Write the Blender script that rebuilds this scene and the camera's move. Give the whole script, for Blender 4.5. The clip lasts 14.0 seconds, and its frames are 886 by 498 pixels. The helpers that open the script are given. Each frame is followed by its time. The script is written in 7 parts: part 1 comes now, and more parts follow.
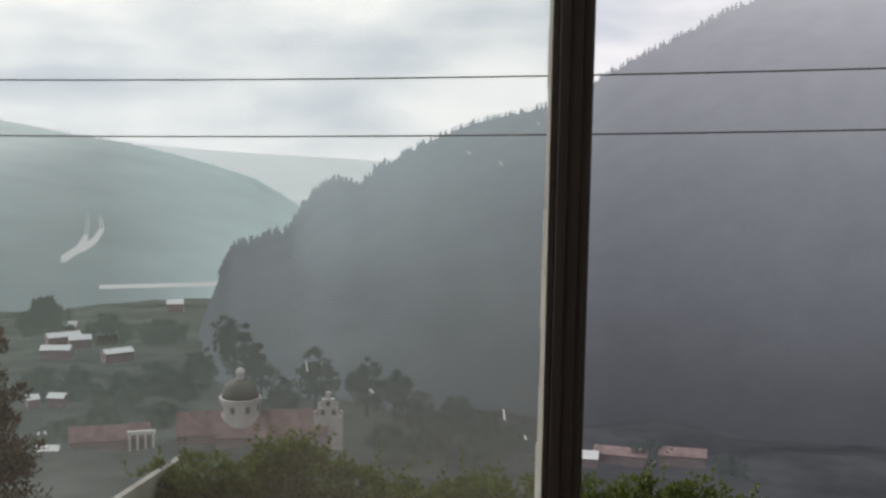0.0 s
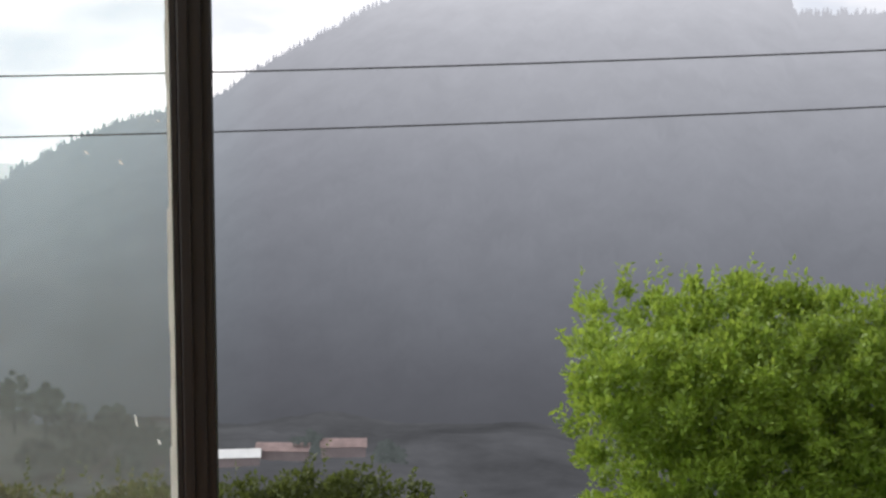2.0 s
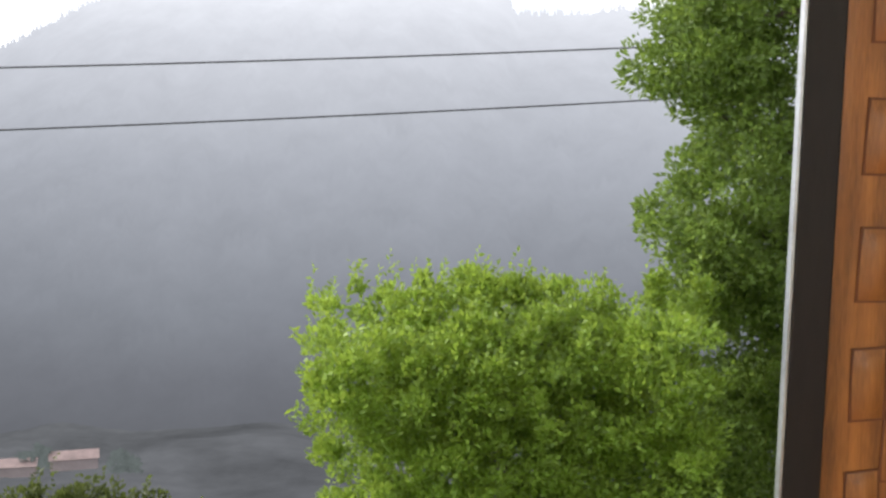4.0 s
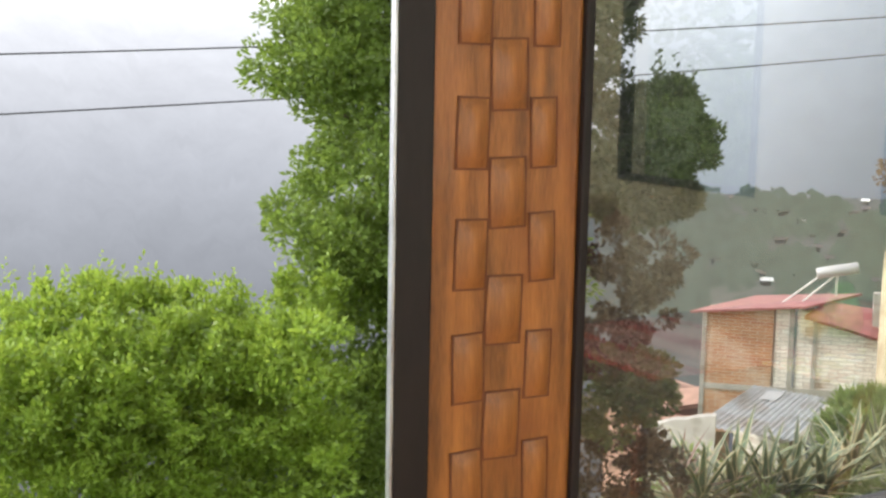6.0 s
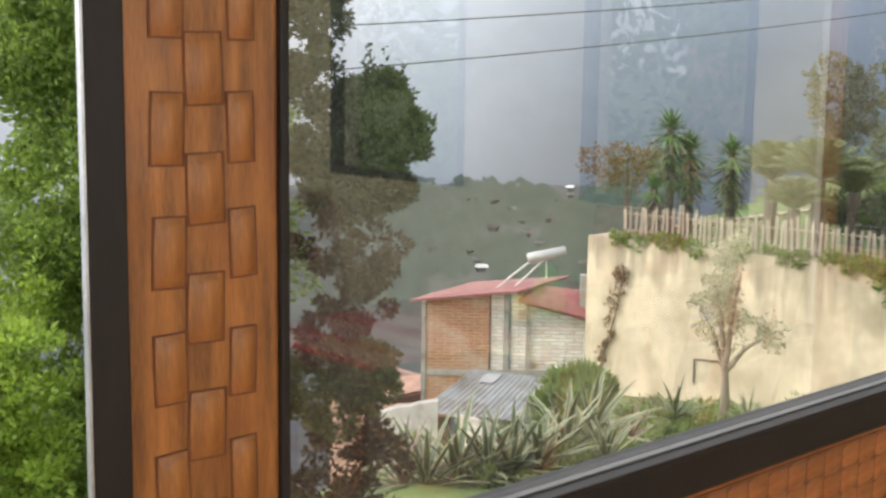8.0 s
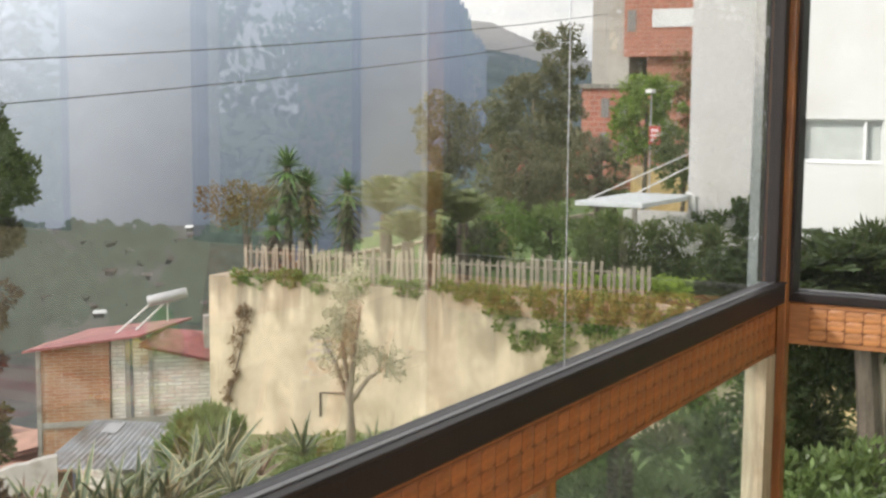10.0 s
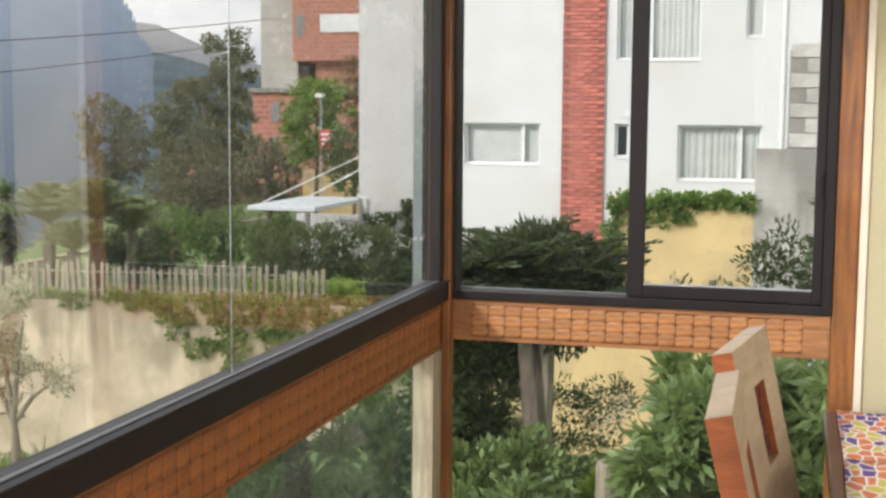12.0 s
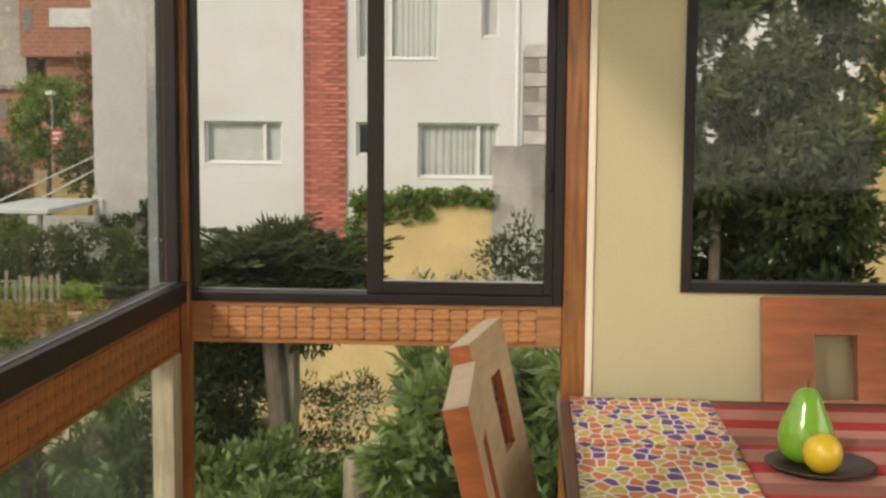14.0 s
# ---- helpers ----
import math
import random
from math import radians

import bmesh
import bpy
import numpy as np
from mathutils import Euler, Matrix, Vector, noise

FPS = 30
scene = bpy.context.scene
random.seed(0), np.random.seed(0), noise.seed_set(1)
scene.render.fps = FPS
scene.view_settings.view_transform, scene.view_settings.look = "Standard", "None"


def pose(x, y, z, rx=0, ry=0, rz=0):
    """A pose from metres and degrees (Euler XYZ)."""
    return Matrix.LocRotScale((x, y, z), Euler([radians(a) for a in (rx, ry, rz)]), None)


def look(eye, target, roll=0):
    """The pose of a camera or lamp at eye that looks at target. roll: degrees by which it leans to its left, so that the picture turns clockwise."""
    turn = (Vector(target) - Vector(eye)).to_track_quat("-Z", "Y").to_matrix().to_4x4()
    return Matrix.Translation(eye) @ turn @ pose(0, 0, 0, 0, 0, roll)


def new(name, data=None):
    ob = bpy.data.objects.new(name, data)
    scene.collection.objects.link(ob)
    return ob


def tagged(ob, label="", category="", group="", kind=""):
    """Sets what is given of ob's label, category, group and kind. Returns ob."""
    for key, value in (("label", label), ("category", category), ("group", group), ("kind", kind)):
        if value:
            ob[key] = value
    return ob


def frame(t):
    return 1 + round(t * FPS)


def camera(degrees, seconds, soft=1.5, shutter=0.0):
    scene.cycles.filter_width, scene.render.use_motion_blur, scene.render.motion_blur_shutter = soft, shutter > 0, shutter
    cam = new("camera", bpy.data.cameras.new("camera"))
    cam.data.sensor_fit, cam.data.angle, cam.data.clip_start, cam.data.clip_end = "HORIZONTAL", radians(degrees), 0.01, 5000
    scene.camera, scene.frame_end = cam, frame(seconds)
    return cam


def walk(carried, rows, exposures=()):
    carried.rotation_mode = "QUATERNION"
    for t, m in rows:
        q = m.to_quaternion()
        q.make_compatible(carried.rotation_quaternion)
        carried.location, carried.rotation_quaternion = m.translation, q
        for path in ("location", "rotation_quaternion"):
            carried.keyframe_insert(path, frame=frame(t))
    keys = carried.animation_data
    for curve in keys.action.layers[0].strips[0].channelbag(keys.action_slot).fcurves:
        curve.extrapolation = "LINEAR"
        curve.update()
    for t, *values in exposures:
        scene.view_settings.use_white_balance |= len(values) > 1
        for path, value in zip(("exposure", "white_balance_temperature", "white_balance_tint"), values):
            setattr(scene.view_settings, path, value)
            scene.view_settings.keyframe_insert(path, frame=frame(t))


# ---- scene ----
cam = camera(38.7, 14.0, 2.6)
PATH = [
    (0.0, (-0.0174, 0.0656, 1.5000), (-2.5516, 9.6260, 0.0251), 0.78),
    (0.5, (-0.0145, 0.0663, 1.5000), (-2.1301, 9.7280, 0.0251), 0.77),
    (1.0, (-0.0102, 0.0671, 1.5000), (-1.4993, 9.8456, 0.0293), 0.77),
    (1.5, (-0.0045, 0.0677, 1.5000), (-0.6604, 9.9375, 0.0312), 0.66),
    (2.0, (0.0011, 0.0678, 1.5000), (0.1663, 9.9582, 0.0324), 0.67),
    (2.5, (0.0058, 0.0676, 1.5000), (0.8514, 9.9234, 0.0346), 0.58),
    (2.7, (0.0073, 0.0674, 1.5000), (1.0738, 9.9015, 0.0321), 0.48),
    (4.8, (0.0226, 0.0640, 1.5000), (3.3152, 9.3964, 0.0636), 1.18),
    (5.0, (0.0248, 0.0631, 1.5000), (3.6486, 9.2728, 0.0681), 1.21),
    (5.5, (0.0290, 0.0613, 1.5000), (4.2601, 9.0097, 0.0773), 1.26),
    (6.0, (0.0339, 0.0588, 1.5000), (4.9741, 8.6373, 0.0847), 1.10),
    (6.5, (0.0381, 0.0561, 1.5000), (5.5955, 8.2499, 0.0938), 1.10),
    (7.0, (0.0409, 0.0541, 1.5000), (6.0118, 7.9526, 0.0990), 1.06),
    (7.2, (0.0417, 0.0535, 1.5000), (6.1242, 7.8661, 0.0977), 1.03),
    (9.3, (0.0550, 0.0397, 1.5000), (8.0984, 5.8519, 0.2662), 0.45),
    (9.5, (0.0562, 0.0380, 1.5000), (8.2862, 5.5993, 0.3427), 0.43),
    (10.0, (0.0587, 0.0340, 1.5000), (8.6581, 5.0187, 0.4036), 0.44),
    (10.5, (0.0606, 0.0305, 1.5000), (8.9499, 4.4977, 0.4881), 0.36),
    (11.0, (0.0626, 0.0261, 1.5000), (9.2446, 3.8527, 0.4765), 0.39),
    (11.5, (0.0640, 0.0226, 1.5000), (9.4441, 3.3289, 0.4605), 0.40),
    (12.0, (0.0654, 0.0179, 1.5000), (9.6573, 2.6456, 0.4550), 0.43),
    (12.5, (0.0663, 0.0144, 1.5000), (9.7831, 2.1324, 0.4526), 0.43),
    (13.0, (0.0666, 0.0131, 1.5000), (9.8227, 1.9371, 0.4438), 0.36),
    (13.5, (0.0673, 0.0087, 1.5000), (9.9290, 1.2852, 0.4430), 0.40),
    (14.0, (0.0677, 0.0044, 1.5000), (9.9920, 0.6497, 0.4547), 0.40),
]
EXPOSURES = [(0.0, -1.05, 6350, 15), (1.5, -0.8, 6350, 15), (2.5, -0.35, 6300, 14), (5.0, 0.2, 6300, 12), (6.2, 0.42, 6400, 12), (7.0, 0.38, 6300, 12), (9.5, 0.1, 6400, 14), (11.0, -0.02, 6300, 14), (13.0, -0.08, 6250, 14), (13.5, -0.2, 6450, 13), (14.0, -0.5, 7300, 13)]
walk(cam, [(t, look(eye, target, roll)) for t, eye, target, roll in PATH], EXPOSURES)

# ---- world and sun ----
SUN_AZ, SUN_EL = 148.0, 30.0
world = bpy.data.worlds.new("hazy_sky")
scene.world = world
world.use_nodes = True
wt = world.node_tree
wn, wl = wt.nodes, wt.links
sky = wn.new("ShaderNodeTexSky")
sky.sky_type, sky.sun_disc = "NISHITA", False
sky.sun_elevation, sky.sun_rotation = radians(SUN_EL), radians(90 - SUN_AZ)
sky.dust_density, sky.air_density = 4.0, 1.5
sky_bg = wn["Background"]
sky_bg.inputs[1].default_value = 0.10
wl.new(sky.outputs[0], sky_bg.inputs[0])
wc = wn.new("ShaderNodeTexCoord")
wm = wn.new("ShaderNodeMapping")
wm.inputs["Scale"].default_value = (1.0, 1.0, 3.2)
wl.new(wc.outputs["Generated"], wm.inputs[0])
wno = wn.new("ShaderNodeTexNoise")
wno.inputs["Scale"].default_value, wno.inputs["Detail"].default_value = 5.5, 10.0
wl.new(wm.outputs[0], wno.inputs["Vector"])
wr = wn.new("ShaderNodeValToRGB")
wr.color_ramp.elements[0].position, wr.color_ramp.elements[0].color = 0.36, (0.62, 0.66, 0.70, 1)
wr.color_ramp.elements[1].position, wr.color_ramp.elements[1].color = 0.60, (1.0, 0.98, 0.94, 1)
wl.new(wno.outputs[0], wr.inputs[0])
cloud_bg = wn.new("ShaderNodeBackground")
wd = wn.new("ShaderNodeVectorMath")
wd.operation = "DOT_PRODUCT"
wd.inputs[1].default_value = (math.cos(radians(SUN_AZ)) * 0.87, math.sin(radians(SUN_AZ)) * 0.87, 0.5)
wl.new(wc.outputs["Generated"], wd.inputs[0])
wg = wn.new("ShaderNodeMapRange")
wg.inputs[1].default_value, wg.inputs[2].default_value, wg.inputs[3].default_value, wg.inputs[4].default_value = -0.6, 1.0, 1.35, 2.9
wl.new(wd.outputs["Value"], wg.inputs[0])
wl.new(wg.outputs[0], cloud_bg.inputs[1])
wl.new(wr.outputs[0], cloud_bg.inputs[0])
wmix = wn.new("ShaderNodeMixShader")
wmix.inputs[0].default_value = 0.85
wl.new(sky_bg.outputs[0], wmix.inputs[1])
wl.new(cloud_bg.outputs[0], wmix.inputs[2])
wl.new(wmix.outputs[0], wn["World Output"].inputs[0])

sun = new("sun", bpy.data.lights.new("sun", "SUN"))
sun.data.energy, sun.data.angle, sun.data.color = 2.4, radians(3.0), (1.0, 0.95, 0.87)
sd = Vector((math.cos(radians(SUN_AZ)) * math.cos(radians(SUN_EL)), math.sin(radians(SUN_AZ)) * math.cos(radians(SUN_EL)), math.sin(radians(SUN_EL))))
sun.matrix_world = look(sd * 60, (0, 0, 0))

# fill lamps added to brighten the room, set in two unseen openings behind the camera
for at, to, sx, sy, power in (((-3.1, -1.2, 1.65), (0, -1.2, 1.5), 3.0, 1.4, 75.0), ((1.6, -3.3, 1.65), (1.6, 0, 1.4), 3.0, 1.4, 30.0)):
    lamp = new("room_fill_light", bpy.data.lights.new("room_fill_light", "AREA"))
    lamp.data.shape, lamp.data.size, lamp.data.size_y, lamp.data.energy = "RECTANGLE", sx, sy, power
    lamp.data.color = (1.0, 0.97, 0.92)
    lamp.matrix_world = look(at, to)

# ---- materials ----


def shader(name, base, rough=0.6, spread=0.25, scale=6.0, fine=60.0, bump=0.15, stretch=(1, 1, 1), metal=0.0, coat=0.0, spec=0.5, stain=None, stain_scale=1.2, stain_cut=(0.5, 0.7), island=0.0, obj=0.0):
    """Noise at two scales over a base colour, with fine relief."""
    m = bpy.data.materials.new(name)
    m.use_nodes = True
    n, l = m.node_tree.nodes, m.node_tree.links
    p = n["Principled BSDF"]
    p.inputs["Roughness"].default_value, p.inputs["Metallic"].default_value = rough, metal
    p.inputs["Coat Weight"].default_value, p.inputs["Specular IOR Level"].default_value = coat, spec
    tc = n.new("ShaderNodeTexCoord")
    mp = n.new("ShaderNodeMapping")
    mp.inputs["Scale"].default_value = stretch
    l.new(tc.outputs["Object"], mp.inputs[0])
    big, small = n.new("ShaderNodeTexNoise"), n.new("ShaderNodeTexNoise")
    big.inputs["Scale"].default_value, big.inputs["Detail"].default_value = scale, 5
    small.inputs["Scale"].default_value, small.inputs["Detail"].default_value = fine, 4
    l.new(mp.outputs[0], big.inputs["Vector"])
    l.new(mp.outputs[0], small.inputs["Vector"])
    add = n.new("ShaderNodeMath")
    add.operation = "MULTIPLY_ADD"
    add.inputs[1].default_value = 0.45
    l.new(small.outputs[0], add.inputs[0])
    l.new(big.outputs[0], add.inputs[2])
    ramp = n.new("ShaderNodeValToRGB")
    lo, hi = 1 - spread, 1 + spread
    ramp.color_ramp.elements[0].position, ramp.color_ramp.elements[0].color = 0.5, (*[c * lo for c in base], 1)
    ramp.color_ramp.elements[1].position, ramp.color_ramp.elements[1].color = 0.95, (*[min(1, c * hi) for c in base], 1)
    l.new(add.outputs[0], ramp.inputs[0])
    col = ramp.outputs[0]
    if stain:
        sn = n.new("ShaderNodeTexNoise")
        sn.inputs["Scale"].default_value, sn.inputs["Detail"].default_value = stain_scale, 7
        l.new(tc.outputs["Object"], sn.inputs["Vector"])
        sr = n.new("ShaderNodeMapRange")
        sr.inputs[1].default_value, sr.inputs[2].default_value = stain_cut
        l.new(sn.outputs[0], sr.inputs[0])
        mx = n.new("ShaderNodeMix")
        mx.data_type = "RGBA"
        l.new(sr.outputs[0], mx.inputs[0])
        l.new(col, mx.inputs[6])
        mx.inputs[7].default_value = (*stain, 1)
        col = mx.outputs[2]
    if island or obj:
        src = n.new("ShaderNodeNewGeometry").outputs["Random Per Island"] if island else n.new("ShaderNodeObjectInfo").outputs["Random"]
        k = island or obj
        mr = n.new("ShaderNodeMapRange")
        mr.inputs[3].default_value, mr.inputs[4].default_value = 1 - k, 1 + k
        l.new(src, mr.inputs[0])
        hv = n.new("ShaderNodeHueSaturation")
        l.new(mr.outputs[0], hv.inputs["Value"])
        l.new(col, hv.inputs["Color"])
        col = hv.outputs[0]
    l.new(col, p.inputs["Base Color"])
    if bump:
        b = n.new("ShaderNodeBump")
        b.inputs["Strength"].default_value, b.inputs["Distance"].default_value = bump, 0.02
        l.new(add.outputs[0], b.inputs["Height"])
        l.new(b.outputs[0], p.inputs["Normal"])
    return m


def leaf_shader(name, base, through_colour, k=0.45, rough=0.45):
    """Leaf: glossy diffuse front, light coming through from behind, each leaf its own shade."""
    m = shader(name, base, rough, 0.15, 3, 40, 0, island=k, spec=0.35)
    n, l = m.node_tree.nodes, m.node_tree.links
    tr = n.new("ShaderNodeBsdfTranslucent")
    tr.inputs[0].default_value = (*through_colour, 1)
    mx = n.new("ShaderNodeMixShader")
    mx.inputs[0].default_value = 0.4
    l.new(n["Principled BSDF"].outputs[0], mx.inputs[1])
    l.new(tr.outputs[0], mx.inputs[2])
    l.new(mx.outputs[0], n["Material Output"].inputs[0])
    return m


def glass_shader(name, tint, gain=1.8, dust=0.0, coating=0.0):
    """Thin pane: clear with its two mirror surfaces, and a little dust."""
    m = bpy.data.materials.new(name)
    m.use_nodes = True
    n, l = m.node_tree.nodes, m.node_tree.links
    n.remove(n["Principled BSDF"])
    tr, gl, fr = n.new("ShaderNodeBsdfTransparent"), n.new("ShaderNodeBsdfGlossy"), n.new("ShaderNodeFresnel")
    tr.inputs[0].default_value = (*tint, 1)
    gl.inputs["Roughness"].default_value = 0.0
    fr.inputs[0].default_value = 1.5
    mul = n.new("ShaderNodeMath")
    mul.operation, mul.use_clamp = "MULTIPLY_ADD", True
    mul.inputs[1].default_value, mul.inputs[2].default_value = gain, coating
    l.new(fr.outputs[0], mul.inputs[0])
    base = tr.outputs[0]
    if dust:
        df, mx0 = n.new("ShaderNodeBsdfDiffuse"), n.new("ShaderNodeMixShader")
        tl = n.new("ShaderNodeBsdfTranslucent")
        ad = n.new("ShaderNodeAddShader")
        df.inputs[0].default_value = tl.inputs[0].default_value = (0.45, 0.47, 0.46, 1)
        l.new(df.outputs[0], ad.inputs[0])
        l.new(tl.outputs[0], ad.inputs[1])
        no, rg = n.new("ShaderNodeTexNoise"), n.new("ShaderNodeMapRange")
        no.inputs["Scale"].default_value, no.inputs["Detail"].default_value = 9.0, 8
        rg.inputs[1].default_value, rg.inputs[2].default_value = 0.3, 0.75
        rg.inputs[3].default_value, rg.inputs[4].default_value = dust * 0.5, dust * 1.6
        l.new(n.new("ShaderNodeTexCoord").outputs["Object"], no.inputs["Vector"])
        l.new(no.outputs[0], rg.inputs[0])
        l.new(rg.outputs[0], mx0.inputs[0])
        l.new(tr.outputs[0], mx0.inputs[1])
        l.new(ad.outputs[0], mx0.inputs[2])
        base = mx0.outputs[0]
    mx = n.new("ShaderNodeMixShader")
    l.new(mul.outputs[0], mx.inputs[0])
    l.new(base, mx.inputs[1])
    l.new(gl.outputs[0], mx.inputs[2])
    l.new(mx.outputs[0], n["Material Output"].inputs[0])
    return m


def haze_glow_shader(name, stops, z0, z1, mottling=0.12, scale=0.02, stretch=(1, 1, 0.6), bearing=None):
    """Far slope that glows with painted mist by height, with faint woods in it."""
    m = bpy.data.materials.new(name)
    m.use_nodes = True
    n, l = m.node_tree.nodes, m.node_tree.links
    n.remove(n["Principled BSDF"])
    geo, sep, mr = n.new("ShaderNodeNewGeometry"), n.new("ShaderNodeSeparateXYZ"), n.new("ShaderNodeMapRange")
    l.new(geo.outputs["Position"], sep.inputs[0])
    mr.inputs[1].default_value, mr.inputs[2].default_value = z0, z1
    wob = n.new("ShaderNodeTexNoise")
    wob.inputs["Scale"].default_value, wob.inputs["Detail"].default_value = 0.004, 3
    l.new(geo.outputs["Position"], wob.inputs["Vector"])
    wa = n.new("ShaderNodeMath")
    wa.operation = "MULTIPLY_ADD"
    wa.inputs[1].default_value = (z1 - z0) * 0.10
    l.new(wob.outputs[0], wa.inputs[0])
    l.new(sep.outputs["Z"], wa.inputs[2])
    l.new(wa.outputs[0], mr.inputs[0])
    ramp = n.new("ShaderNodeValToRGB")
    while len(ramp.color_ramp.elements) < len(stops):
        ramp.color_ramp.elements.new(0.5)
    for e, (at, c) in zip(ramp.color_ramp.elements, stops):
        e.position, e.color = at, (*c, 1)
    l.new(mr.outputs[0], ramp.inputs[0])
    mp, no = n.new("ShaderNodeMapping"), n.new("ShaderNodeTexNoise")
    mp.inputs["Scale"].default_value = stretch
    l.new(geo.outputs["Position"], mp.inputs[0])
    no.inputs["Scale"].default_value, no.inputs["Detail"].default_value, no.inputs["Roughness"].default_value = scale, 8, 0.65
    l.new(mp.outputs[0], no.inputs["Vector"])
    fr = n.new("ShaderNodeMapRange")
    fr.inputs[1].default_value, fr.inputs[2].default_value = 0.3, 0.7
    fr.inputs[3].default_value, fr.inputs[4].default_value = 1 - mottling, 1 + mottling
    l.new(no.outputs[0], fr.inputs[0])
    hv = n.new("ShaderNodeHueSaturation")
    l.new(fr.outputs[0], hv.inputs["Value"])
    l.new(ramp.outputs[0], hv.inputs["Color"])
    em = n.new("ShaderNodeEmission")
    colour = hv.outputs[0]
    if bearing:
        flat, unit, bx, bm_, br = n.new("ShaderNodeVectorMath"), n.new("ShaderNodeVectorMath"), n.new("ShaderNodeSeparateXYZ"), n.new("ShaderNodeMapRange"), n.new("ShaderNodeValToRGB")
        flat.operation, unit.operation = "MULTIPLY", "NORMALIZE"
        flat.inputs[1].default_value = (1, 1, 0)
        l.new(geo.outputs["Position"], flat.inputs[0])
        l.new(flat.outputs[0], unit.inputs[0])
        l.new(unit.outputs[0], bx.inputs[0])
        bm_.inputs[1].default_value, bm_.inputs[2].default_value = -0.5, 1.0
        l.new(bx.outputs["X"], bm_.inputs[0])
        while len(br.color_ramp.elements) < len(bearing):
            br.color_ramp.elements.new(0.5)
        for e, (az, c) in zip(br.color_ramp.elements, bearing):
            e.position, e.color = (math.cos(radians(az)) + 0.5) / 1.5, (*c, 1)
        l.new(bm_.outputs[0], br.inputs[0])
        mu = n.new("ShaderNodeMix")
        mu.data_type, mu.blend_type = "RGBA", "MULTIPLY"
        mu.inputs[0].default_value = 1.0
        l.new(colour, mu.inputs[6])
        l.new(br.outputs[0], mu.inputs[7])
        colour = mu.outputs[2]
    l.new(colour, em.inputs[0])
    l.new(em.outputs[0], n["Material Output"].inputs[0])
    return m


# painted mist: the glow thickens towards the open valley and thins, bluer, along the mountain
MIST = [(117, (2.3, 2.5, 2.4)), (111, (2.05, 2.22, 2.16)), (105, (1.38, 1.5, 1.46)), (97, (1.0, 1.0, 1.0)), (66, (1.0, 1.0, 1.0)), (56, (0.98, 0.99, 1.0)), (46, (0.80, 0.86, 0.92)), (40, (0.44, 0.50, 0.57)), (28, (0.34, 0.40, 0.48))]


def brick_shader(name, a, b, mortar, course=0.09, length=0.28, plane="yz", wear=(0.55, 0.5, 0.42), wear_cut=(0.55, 0.7)):
    """Brickwork with recessed joints, on a wall in the plane given."""
    m = shader(name, a, 0.85, 0.2, 3, 40, 0.2, stain=wear, stain_scale=0.9, stain_cut=wear_cut)
    n, l = m.node_tree.nodes, m.node_tree.links
    p = n["Principled BSDF"]
    old = p.inputs["Base Color"].links[0].from_socket
    tc, sp, cb = n.new("ShaderNodeTexCoord"), n.new("ShaderNodeSeparateXYZ"), n.new("ShaderNodeCombineXYZ")
    l.new(tc.outputs["Object"], sp.inputs[0])
    l.new(sp.outputs[plane[0].upper()], cb.inputs[0])
    l.new(sp.outputs[plane[1].upper()], cb.inputs[1])
    br = n.new("ShaderNodeTexBrick")
    br.inputs["Scale"].default_value = 1.0
    br.inputs["Brick Width"].default_value, br.inputs["Row Height"].default_value = length, course
    br.inputs["Mortar Size"].default_value = course * 0.13
    br.inputs["Color1"].default_value, br.inputs["Color2"].default_value = (*a, 1), (*b, 1)
    br.inputs["Mortar"].default_value = (*mortar, 1)
    l.new(cb.outputs[0], br.inputs["Vector"])
    mx = n.new("ShaderNodeMix")
    mx.data_type = "RGBA"
    mx.inputs[0].default_value = 0.4
    l.new(br.outputs[0], mx.inputs[6])
    l.new(old, mx.inputs[7])
    l.new(mx.outputs[2], p.inputs["Base Color"])
    bp = n.new("ShaderNodeBump")
    bp.inputs["Strength"].default_value, bp.inputs["Distance"].default_value, bp.invert = 0.8, 0.02, True
    l.new(br.outputs["Fac"], bp.inputs["Height"])
    l.new(bp.outputs[0], p.inputs["Normal"])
    return m


